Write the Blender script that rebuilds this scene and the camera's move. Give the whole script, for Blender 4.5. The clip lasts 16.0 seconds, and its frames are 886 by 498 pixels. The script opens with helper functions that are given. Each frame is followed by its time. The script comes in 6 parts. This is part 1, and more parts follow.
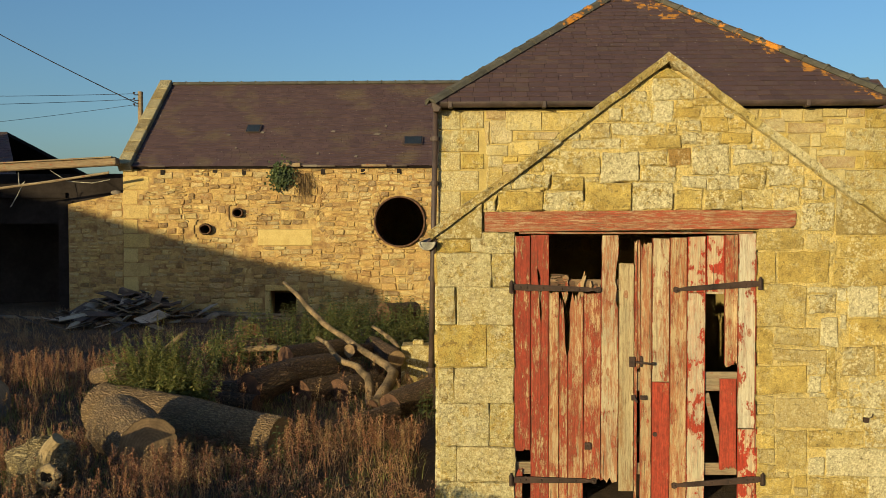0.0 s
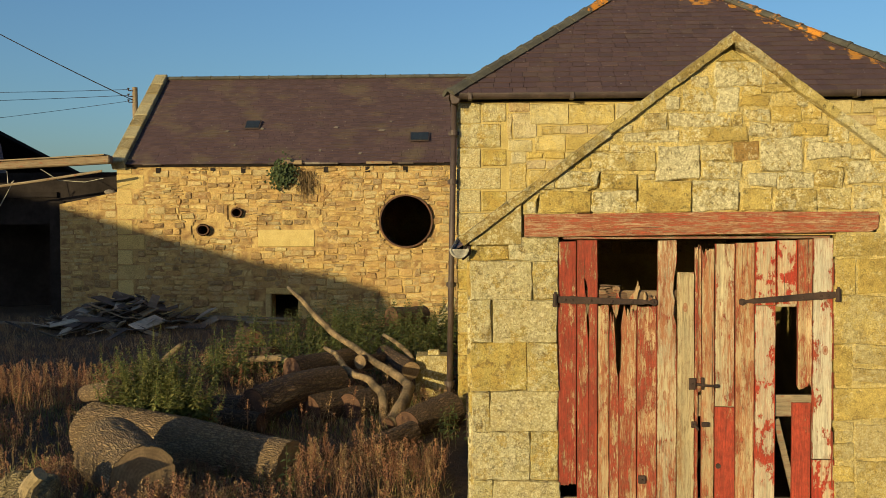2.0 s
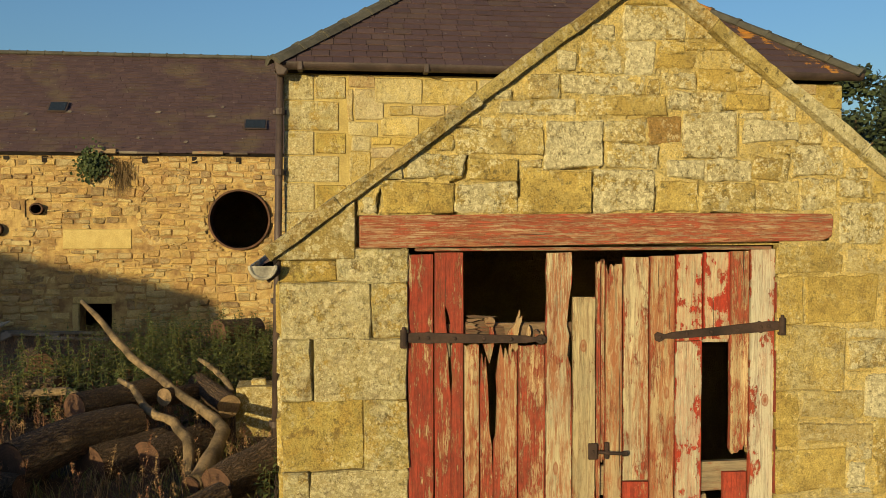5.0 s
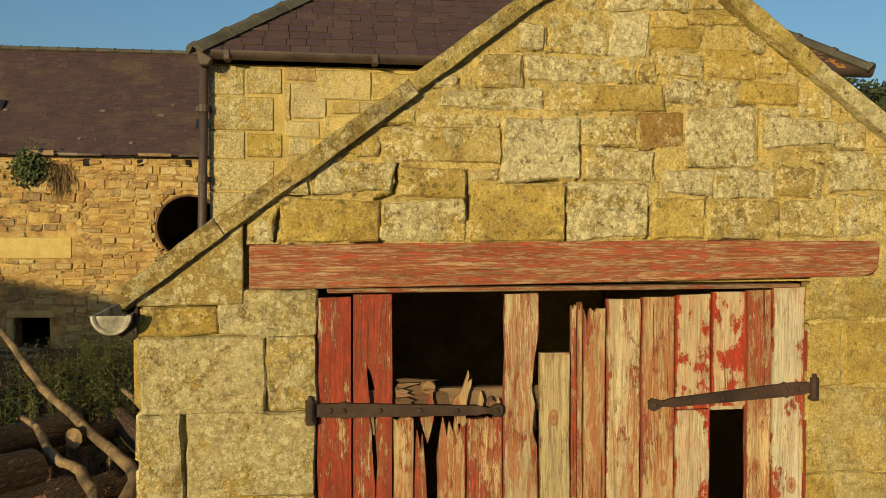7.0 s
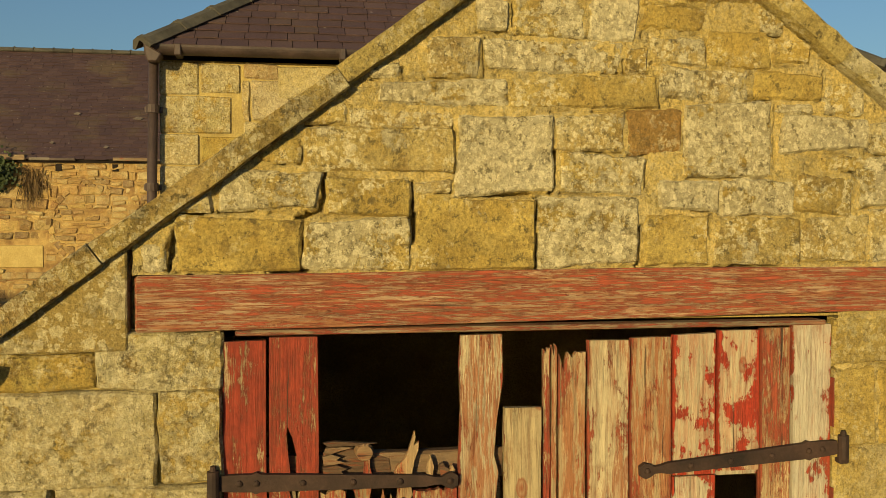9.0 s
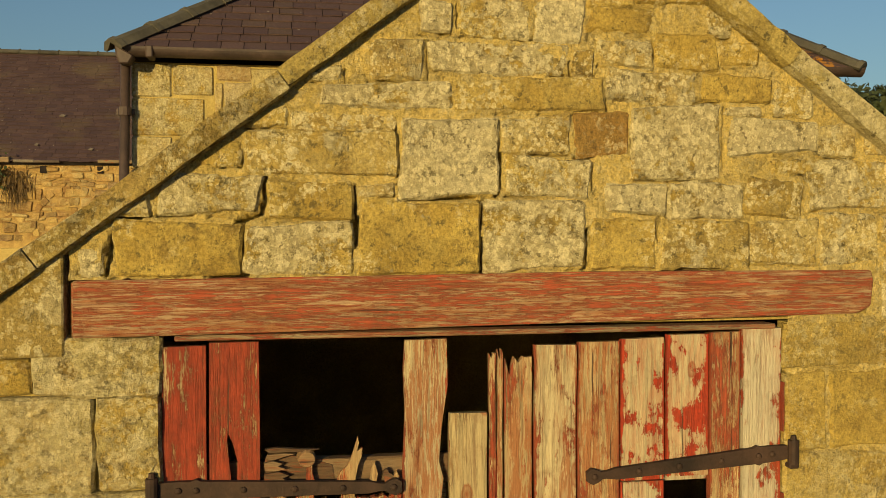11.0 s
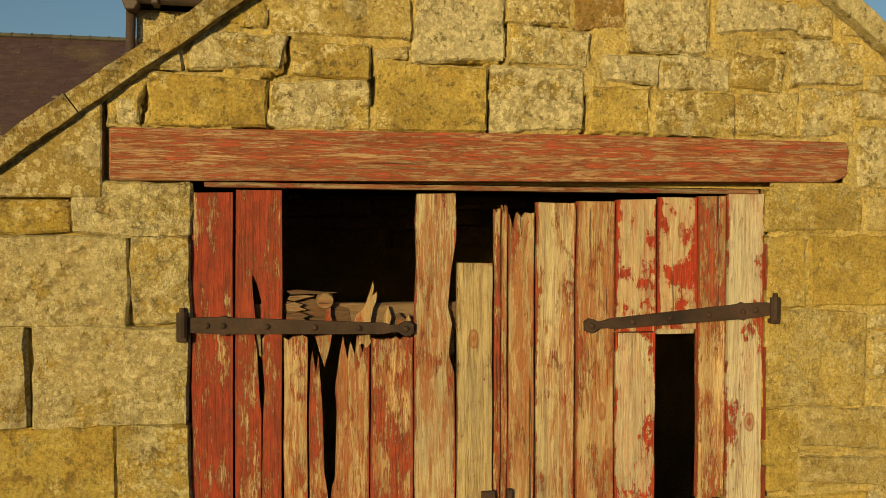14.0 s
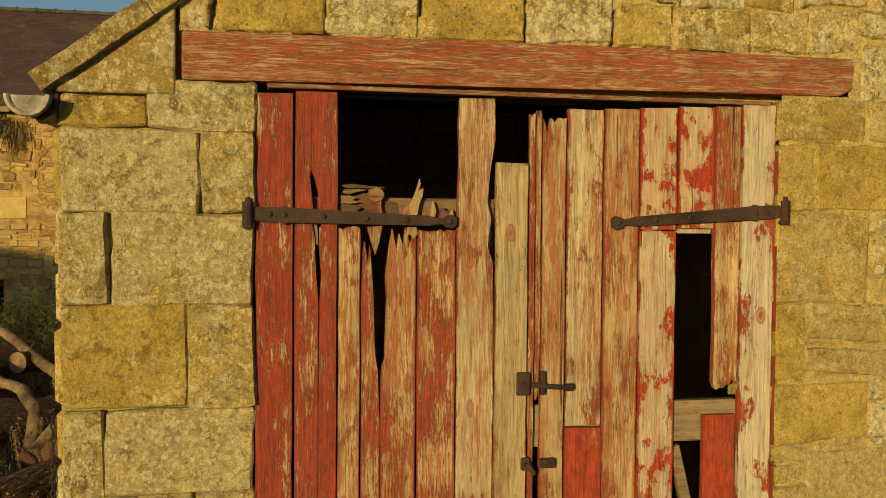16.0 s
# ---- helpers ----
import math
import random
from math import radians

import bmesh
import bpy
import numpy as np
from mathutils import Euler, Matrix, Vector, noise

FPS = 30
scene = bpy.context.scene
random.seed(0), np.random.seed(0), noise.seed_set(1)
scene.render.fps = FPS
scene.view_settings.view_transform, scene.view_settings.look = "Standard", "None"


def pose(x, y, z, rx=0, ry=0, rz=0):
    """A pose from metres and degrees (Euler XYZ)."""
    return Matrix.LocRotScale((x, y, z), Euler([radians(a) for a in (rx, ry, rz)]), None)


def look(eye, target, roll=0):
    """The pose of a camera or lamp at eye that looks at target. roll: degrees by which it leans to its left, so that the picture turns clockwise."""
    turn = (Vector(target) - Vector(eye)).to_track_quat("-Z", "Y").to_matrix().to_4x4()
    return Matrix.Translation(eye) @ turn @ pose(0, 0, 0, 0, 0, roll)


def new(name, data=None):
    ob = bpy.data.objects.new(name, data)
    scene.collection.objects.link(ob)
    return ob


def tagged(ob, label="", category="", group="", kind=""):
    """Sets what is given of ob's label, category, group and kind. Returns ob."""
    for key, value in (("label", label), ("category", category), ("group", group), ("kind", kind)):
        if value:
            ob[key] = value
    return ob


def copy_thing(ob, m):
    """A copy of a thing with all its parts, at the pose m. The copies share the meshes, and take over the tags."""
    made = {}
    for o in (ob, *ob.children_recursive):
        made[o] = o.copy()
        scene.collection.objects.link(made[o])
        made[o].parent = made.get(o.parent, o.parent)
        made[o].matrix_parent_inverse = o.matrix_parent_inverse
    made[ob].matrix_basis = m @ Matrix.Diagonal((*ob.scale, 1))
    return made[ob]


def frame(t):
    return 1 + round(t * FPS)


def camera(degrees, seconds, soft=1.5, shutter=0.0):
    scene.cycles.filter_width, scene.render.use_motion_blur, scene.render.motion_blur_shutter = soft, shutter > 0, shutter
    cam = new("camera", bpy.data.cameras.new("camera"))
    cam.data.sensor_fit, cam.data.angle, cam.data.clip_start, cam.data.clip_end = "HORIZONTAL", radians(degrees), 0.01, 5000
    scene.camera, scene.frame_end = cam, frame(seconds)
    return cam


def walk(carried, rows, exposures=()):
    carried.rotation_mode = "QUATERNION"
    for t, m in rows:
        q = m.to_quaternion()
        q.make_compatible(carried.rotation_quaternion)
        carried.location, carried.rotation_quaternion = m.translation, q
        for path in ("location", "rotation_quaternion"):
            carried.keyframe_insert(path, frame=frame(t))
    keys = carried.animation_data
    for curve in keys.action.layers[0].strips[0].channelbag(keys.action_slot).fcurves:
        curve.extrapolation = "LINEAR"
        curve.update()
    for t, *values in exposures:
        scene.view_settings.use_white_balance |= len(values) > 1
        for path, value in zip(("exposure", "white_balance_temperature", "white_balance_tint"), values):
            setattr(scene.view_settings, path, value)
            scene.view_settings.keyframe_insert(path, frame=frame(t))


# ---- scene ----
# ---- camera and its path ----
cam = camera(52.1, 16.0, soft=0.6)
ROWS = [
    (0.0, 0.252, -8.805, 2.715, 88.43, 0.08, 1.86),
    (0.5, 0.126, -8.787, 2.739, 88.43, 0.14, 1.83),
    (1.0, 0.037, -8.637, 2.751, 88.49, 0.12, 1.79),
    (1.5, -0.038, -8.260, 2.760, 88.48, 0.15, 1.71),
    (2.0, -0.104, -7.756, 2.774, 88.27, 0.27, 1.63),
    (2.5, -0.111, -7.189, 2.788, 88.16, 0.25, 1.55),
    (3.0, -0.117, -6.603, 2.799, 88.05, 0.26, 1.17),
    (3.5, -0.086, -6.118, 2.762, 87.93, 0.22, -0.25),
    (4.0, -0.036, -5.789, 2.735, 87.83, 0.22, -1.85),
    (4.5, 0.048, -5.549, 2.753, 87.95, 0.13, -3.80),
    (5.0, 0.152, -5.367, 2.813, 88.08, 0.05, -7.60),
    (7.5, 0.676, -3.691, 2.952, 88.23, -0.04, -9.15),
    (8.0, 0.763, -3.472, 2.969, 88.29, -0.03, -9.23),
    (10.5, 1.077, -3.165, 3.046, 88.55, 0.11, -9.08),
    (11.0, 1.107, -3.235, 3.017, 88.54, 0.08, -9.49),
    (11.5, 1.134, -3.309, 2.931, 88.70, 0.01, -9.82),
    (12.0, 1.115, -3.369, 2.856, 88.74, -0.05, -10.27),
    (12.5, 1.098, -3.413, 2.780, 88.74, -0.09, -10.34),
    (13.0, 1.064, -3.443, 2.688, 88.72, -0.18, -10.42),
    (13.5, 1.019, -3.465, 2.578, 88.69, -0.21, -10.44),
    (14.0, 0.969, -3.483, 2.446, 89.06, -0.24, -10.44),
    (14.5, 0.929, -3.504, 2.328, 89.23, -0.28, -10.38),
    (15.0, 0.868, -3.515, 2.222, 89.25, -0.34, -10.66),
    (15.5, 0.816, -3.537, 2.137, 88.91, -0.43, -10.63),
    (16.0, 0.709, -3.770, 2.067, 88.44, -0.49, -10.94),
]
EXPOSURES = [(0.0, 0.31, 6300, 8), (5.0, 0.17, 6480, 8), (8.0, 0.04, 7080, 8), (12.0, -0.06, 8150, 8), (16.0, -0.16, 8250, 8)]
walk(cam, [(t, pose(x, y, z, a, b, c)) for t, x, y, z, a, b, c in ROWS], EXPOSURES)

# ---- sky, sun ----
SUN_EL, SUN_AZ = 7.3, 213.0  # degrees; azimuth clockwise from +y
world = bpy.data.worlds.new("sky")
scene.world = world
world.use_nodes = True
wn = world.node_tree
sky = wn.nodes.new("ShaderNodeTexSky")
sky.sky_type = "NISHITA"
sky.sun_disc = False
sky.sun_elevation = radians(SUN_EL)
sky.sun_rotation = radians(SUN_AZ)
sky.air_density, sky.dust_density, sky.ozone_density = 1.0, 1.6, 3.4
wn.links.new(sky.outputs[0], wn.nodes["Background"].inputs[0])
wn.nodes["Background"].inputs[1].default_value = 0.15
sun = new("sun", bpy.data.lights.new("sun", "SUN"))
sun.data.energy, sun.data.angle, sun.data.color = 5.0, radians(0.5), (1.0, 0.785, 0.40)
sun_at = Vector((math.sin(radians(SUN_AZ)) * math.cos(radians(SUN_EL)),
                 math.cos(radians(SUN_AZ)) * math.cos(radians(SUN_EL)), math.sin(radians(SUN_EL))))
sun.matrix_world = look(sun_at * 50, (0, 0, 0))


# ---- materials ----
class Nodes:
    """Short hand for a node material with one principled shader."""

    def __init__(self, name, rough=0.9, metal=0.0):
        self.m = bpy.data.materials.new(name)
        self.m.use_nodes = True
        self.t = self.m.node_tree
        self.b = self.t.nodes["Principled BSDF"]
        self.b.inputs["Roughness"].default_value = rough
        self.b.inputs["Metallic"].default_value = metal

    def put(self, socket, value):
        if isinstance(value, bpy.types.NodeSocket):
            self.t.links.new(value, socket)
        elif isinstance(value, tuple) and len(value) == 3 and socket.type == "RGBA":
            socket.default_value = (*value, 1)
        else:
            socket.default_value = value

    def add(self, kind, *values, out=0, operation="", feature=""):
        n = self.t.nodes.new("ShaderNode" + kind)
        if operation:
            n.operation = operation
        if feature:
            n.feature = feature
        for i, v in enumerate(values):
            if v is not None:
                self.put(n.inputs[i], v)
        return n.outputs[out]

    def coord(self, scale=(1, 1, 1), spread=0.0):
        v = self.add("TexCoord", out=3)
        if spread:
            r = self.add("ObjectInfo", out=5)
            w = self.add("VectorMath", r, (spread, spread * 0.7, spread * 1.3), operation="MULTIPLY")
            v = self.add("VectorMath", v, w, operation="ADD")
        if scale != (1, 1, 1):
            v = self.add("VectorMath", v, scale, operation="MULTIPLY")
        return v

    def noise(self, v, scale, detail=4.0, rough=0.55, out=0):
        return self.add("TexNoise", v, None, scale, detail, rough, out=out)

    def ramp(self, f, *stops):
        n = self.t.nodes.new("ShaderNodeValToRGB")
        e = n.color_ramp.elements
        while len(e) < len(stops):
            e.new(0.5)
        for el, (p, c) in zip(e, stops):
            el.position, el.color = p, ((*c, 1) if isinstance(c, tuple) else (c, c, c, 1))
        self.put(n.inputs[0], f)
        return n.outputs[0]

    def mix(self, f, a, b, blend="MIX"):
        n = self.t.nodes.new("ShaderNodeMix")
        n.data_type, n.blend_type = "RGBA", blend
        self.put(n.inputs[0], f), self.put(n.inputs[6], a), self.put(n.inputs[7], b)
        return n.outputs[2]

    def math(self, op, a, b=0.0):
        return self.add("Math", a, b, operation=op)

    def random(self):
        return self.add("ObjectInfo", out=5)

    def bump(self, h, strength=0.5, dist=0.01):
        n = self.t.nodes.new("ShaderNodeBump")
        n.inputs["Strength"].default_value, n.inputs["Distance"].default_value = strength, dist
        self.put(n.inputs["Height"], h)
        self.t.links.new(n.outputs[0], self.b.inputs["Normal"])

    def done(self, colour, rough=None):
        self.put(self.b.inputs["Base Color"], colour)
        if rough is not None:
            self.put(self.b.inputs["Roughness"], rough)
        return self.m


def sandstone(name, tones, lichen=0.5, stain=0.5, island=False, bump=0.02, pale=0.55, dark=0.5, even=False, patch=0.0, blotch=0.0):
    """Weathered sandstone: a tone for each stone, stains, pitted grain, pale round lichens and grey crusts."""
    k = Nodes(name, 0.93)
    v, w = k.coord(spread=31.0), k.coord()
    rnd = k.add("NewGeometry", out=8) if island else k.random()
    n = len(tones)
    if even:
        rnd = 0.42
    base = k.ramp(rnd, *[((i + 0.5) / n, c) for i, c in enumerate(tones)])
    big = k.noise(v, 3.1, 6.0, 0.65)
    base = k.mix(k.math("MULTIPLY", k.ramp(big, (0.43, 0.0), (0.62, 1.0)), stain), base, (0.19, 0.135, 0.033))
    mid = k.noise(v, 11.0, 7.0, 0.68)
    base = k.mix(k.math("MULTIPLY", k.ramp(mid, (0.47, 0.0), (0.6, 1.0)), pale), base, (0.53, 0.42, 0.145))
    if patch:
        base = k.mix(k.math("MULTIPLY", k.ramp(k.noise(w, 0.9, 6.0, 0.65), (0.45, 0.0), (0.6, 1.0)), patch), base, (0.36, 0.19, 0.065))
        base = k.mix(k.math("MULTIPLY", k.ramp(k.noise(w, 1.3, 6.0, 0.7), (0.52, 0.0), (0.62, 1.0)), patch), base, (0.50, 0.43, 0.22))
    if blotch:
        base = k.mix(k.math("MULTIPLY", k.ramp(k.noise(v, 6.5, 8.0, 0.72), (0.47, 0.0), (0.56, 1.0)), blotch), base, (0.39, 0.265, 0.058))
        base = k.mix(k.math("MULTIPLY", k.ramp(k.noise(v, 8.5, 9.0, 0.75), (0.53, 0.0), (0.60, 1.0)), blotch), base, (0.17, 0.11, 0.03))
    grain = k.noise(v, 85.0, 4.0, 0.75)
    pits = k.noise(v, 46.0, 5.0, 0.8)
    base = k.mix(0.8, base, k.ramp(grain, (0.34, 0.55), (0.64, 1.35)), "MULTIPLY")
    # grey crust lying over stone and joint alike, more of it on some stones
    lean = k.math("MULTIPLY", k.math("SUBTRACT", rnd, 0.5), 0.30)
    crust = k.ramp(k.math("ADD", k.noise(w, 5.2, 8.0, 0.72), lean), (0.50, 0.0), (0.54, 1.0))
    base = k.mix(k.math("MULTIPLY", crust, lichen * 0.7), base, k.mix(0.9, (0.47, 0.425, 0.265), k.ramp(pits, (0.36, 0.5), (0.62, 1.3)), "MULTIPLY"))
    # ragged pale lichens, then small round ones, in drifts
    where = k.ramp(k.math("ADD", k.noise(w, 4.2, 5.0, 0.65), lean), (0.38, 0.0), (0.47, 1.0))
    pale_tone = k.mix(0.7, (0.74, 0.67, 0.41), k.ramp(grain, (0.3, 0.65), (0.7, 1.2)), "MULTIPLY")
    flake = k.ramp(k.noise(w, 24.0, 7.0, 0.72), (0.545, 0.0), (0.57, 1.0))
    base = k.mix(k.math("MULTIPLY", k.math("MULTIPLY", flake, where), lichen * 0.6), base, pale_tone)
    wob = k.add("VectorMath", w, k.add("VectorMath", k.noise(w, 55.0, 4.0, 0.7, out=1), (0.03, 0.03, 0.03), operation="MULTIPLY"), operation="ADD")
    spots = None
    for scale, part_of in ((15.0, 0.62), (27.0, 0.78), (48.0, 0.80)):
        cells = k.t.nodes.new("ShaderNodeTexVoronoi")
        k.put(cells.inputs["Vector"], wob)
        cells.inputs["Scale"].default_value = scale
        size = k.math("SUBTRACT", k.math("MULTIPLY", cells.outputs["Color"], part_of), 0.13)
        edge = k.math("SUBTRACT", size, cells.outputs["Distance"])
        one = k.ramp(edge, (0.0, 0.0), (0.03, 1.0), (0.11, 0.8), (0.2, 0.35))
        spots = one if spots is None else k.math("MAXIMUM", spots, one)
    base = k.mix(k.math("MULTIPLY", k.math("MULTIPLY", spots, where), lichen * 0.8), base, pale_tone)
    black = k.ramp(k.noise(v, 27.0, 6.0, 0.75), (0.565, 0.0), (0.62, 1.0))
    base = k.mix(k.math("MULTIPLY", black, dark), base, (0.085, 0.066, 0.024))
    h = k.math("ADD", k.math("MULTIPLY", mid, 1.0), k.math("ADD", k.math("MULTIPLY", grain, 0.35), k.math("ADD", k.math("MULTIPLY", pits, 0.6), k.math("MULTIPLY", crust, 0.2))))
    k.bump(h, 1.0, bump * 1.1)
    return k.done(base)


OCHRES = [(0.50, 0.37, 0.10), (0.41, 0.315, 0.105), (0.49, 0.415, 0.215), (0.56, 0.43, 0.14), (0.37, 0.265, 0.07), (0.51, 0.44, 0.25)]
BARNS = [(0.52, 0.365, 0.135), (0.38, 0.225, 0.082), (0.58, 0.425, 0.17), (0.22, 0.118, 0.05), (0.49, 0.325, 0.118), (0.12, 0.064, 0.031), (0.60, 0.445, 0.185), (0.31, 0.17, 0.063), (0.58, 0.45, 0.21), (0.17, 0.09, 0.04)]
M_STONE = sandstone("sandstone", OCHRES, 1.0, 0.7, dark=0.75, pale=0.2, blotch=0.55)
M_QUOIN = sandstone("dressed sandstone", [(0.41, 0.315, 0.085), (0.40, 0.335, 0.135), (0.45, 0.385, 0.19), (0.36, 0.27, 0.07)], 0.66, 0.5, bump=0.022, dark=0.6, pale=0.0, blotch=0.8)
M_PIER = sandstone("plain ochre sandstone", OCHRES[:2] + OCHRES[3:5], 0.4, 0.6, dark=0.5, pale=0.1, blotch=0.4)
M_KNEELER = sandstone("brown kneeler stone", [(0.29, 0.215, 0.07)], 0.7, 0.3, bump=0.016, dark=0.4, pale=0.0, even=True)
M_BROWN = sandstone("brown sandstone", [(0.29, 0.165, 0.045)], 0.6, 0.3, pale=0.1)
M_MAIN = sandstone("house sandstone", OCHRES + [(0.33, 0.20, 0.08), (0.55, 0.44, 0.18)], 0.35, 0.4, pale=0.3)
M_BARN = sandstone("barn sandstone", BARNS, 0.14, 0.35, pale=0.2, patch=0.4)
M_BARN_QUOIN = sandstone("barn dressed stone", [(0.52, 0.37, 0.13), (0.46, 0.33, 0.13), (0.55, 0.41, 0.16)], 0.08, 0.25, pale=0.3)
M_BARN_FAR = sandstone("barn sandstone joined", BARNS, 0.14, 0.35, island=True, pale=0.2, patch=0.4)
M_COPE = sandstone("mossy coping stone", [(0.46, 0.36, 0.12), (0.38, 0.25, 0.085), (0.50, 0.41, 0.16)], 0.8, 0.7, dark=0.8, bump=0.03)

M_COPE_OLD = sandstone("old grey coping", [(0.25, 0.19, 0.09), (0.20, 0.145, 0.07), (0.29, 0.23, 0.12)], 0.4, 0.5, dark=0.8, bump=0.03, pale=0.1)


def mortar(name, a, b):
    k = Nodes(name, 0.95)
    v = k.coord()
    n1, n2 = k.noise(v, 4.0, 5.0), k.noise(v, 60.0, 5.0, 0.7)
    c = k.mix(k.ramp(n1, (0.35, 0.0), (0.65, 1.0)), a, b)
    c = k.mix(0.5, c, k.ramp(n2, (0.3, 0.5), (0.7, 1.3)), "MULTIPLY")
    k.bump(k.math("ADD", n2, k.noise(v, 18.0, 4.0)), 0.9, 0.015)
    return k.done(c)


M_MORTAR = mortar("yellow lime mortar", (0.47, 0.365, 0.13), (0.36, 0.275, 0.095))
M_MORTAR_BARN = mortar("barn mortar", (0.50, 0.35, 0.13), (0.22, 0.125, 0.05))
M_POINT = sandstone("weathered pointing", [(0.62, 0.475, 0.165)], 0.35, 0.3, pale=0.2, bump=0.03, dark=0.45, even=True)
M_PLAQUE = mortar("smooth yellow render", (0.53, 0.41, 0.16), (0.45, 0.335, 0.12))


def slate_mat(name, island, lichen=0.0):
    k = Nodes(name, 0.75)
    v = k.coord(spread=0.0 if island else 9.0)
    r = k.add("NewGeometry", out=8) if island else k.random()
    c = k.ramp(r, (0.0, (0.058, 0.033, 0.036)), (0.35, (0.074, 0.042, 0.044)), (0.7, (0.066, 0.038, 0.040)), (1.0, (0.088, 0.052, 0.050)))
    n = k.noise(v, 1.1, 5.0)
    c = k.mix(k.math("MULTIPLY", k.ramp(n, (0.52, 0.0), (0.66, 1.0)), 0.4 if island else 0.15), c, (0.135, 0.105, 0.05))
    c = k.mix(0.5, c, k.ramp(k.noise(v, 45.0, 4.0, 0.7), (0.3, 0.55), (0.7, 1.35)), "MULTIPLY")
    spot = k.ramp(k.add("TexVoronoi", v, None, 6.0), (0.06, 1.0), (0.09, 0.0))
    c = k.mix(k.math("MULTIPLY", spot, 0.5), c, (0.45, 0.42, 0.36))
    if lichen:
        w = k.coord()
        c = k.mix(k.math("MULTIPLY", k.ramp(k.noise(w, 3.3, 7.0, 0.75), (0.51, 0.0), (0.54, 1.0)), lichen), c, (0.43, 0.19, 0.025))
    k.bump(k.noise(v, 50.0, 4.0), 0.4, 0.006)
    return k.done(c)


M_SLATE_ORANGE = slate_mat("slate with orange lichen", False, 0.95)
M_SLATE, M_SLATES = slate_mat("slate", False), slate_mat("slate joined", True)


def plain(name, col, rough=0.85, metal=0.0, var=0.35, scale=25.0, bump=0.4, dist=0.006):
    """A surface of one colour with variation at two scales and fine relief."""
    k = Nodes(name, rough, metal)
    v = k.coord(spread=13.0)
    dark = tuple(a * (1 - var) for a in col)
    light = tuple(min(1.0, a * (1 + var)) for a in col)
    c = k.ramp(k.noise(v, scale * 0.12, 4.0), (0.3, dark), (0.7, light))
    n = k.noise(v, scale, 5.0, 0.65)
    c = k.mix(0.6, c, k.ramp(n, (0.3, 0.6), (0.7, 1.3)), "MULTIPLY")
    k.bump(n, bump, dist)
    return k.done(c)


M_HIP = plain("hip tile", (0.07, 0.065, 0.05), 0.9, 0, 0.4, 20)
M_IRON = plain("rusty iron", (0.036, 0.019, 0.013), 0.8, 0.1, 0.6, 60, 0.6, 0.004)
M_GUTTER = plain("cast iron gutter", (0.055, 0.036, 0.03), 0.6, 0.0, 0.4, 30)
M_GUTTER_OLD = plain("flaking painted gutter", (0.36, 0.335, 0.27), 0.8, 0.0, 0.7, 60)
M_RIM = plain("rusted rim", (0.085, 0.04, 0.02), 0.8, 0.2, 0.5, 30)
M_EARTH = plain("earth", (0.085, 0.06, 0.035), 1.0, 0, 0.5, 6.0, 0.9, 0.05)
# near black; on shed inside, sockets and stump hollow it stands for shade
M_BLACK = plain("near black and painted shade", (0.022, 0.018, 0.017), 0.9, 0, 0.4, 8)

M_SCRAP = plain("grey scrap", (0.17, 0.142, 0.11), 0.8, 0, 0.45, 14)
# hardly any specular, so the painted shade doesn't mirror the sky
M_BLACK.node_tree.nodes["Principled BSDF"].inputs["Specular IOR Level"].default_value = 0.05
M_SCRAP_PALE = plain("pale scrap", (0.38, 0.33, 0.26), 0.8, 0, 0.3, 14)
M_SCRAP_DARK = plain("dark scrap", (0.08, 0.06, 0.05), 0.9, 0, 0.5, 14)


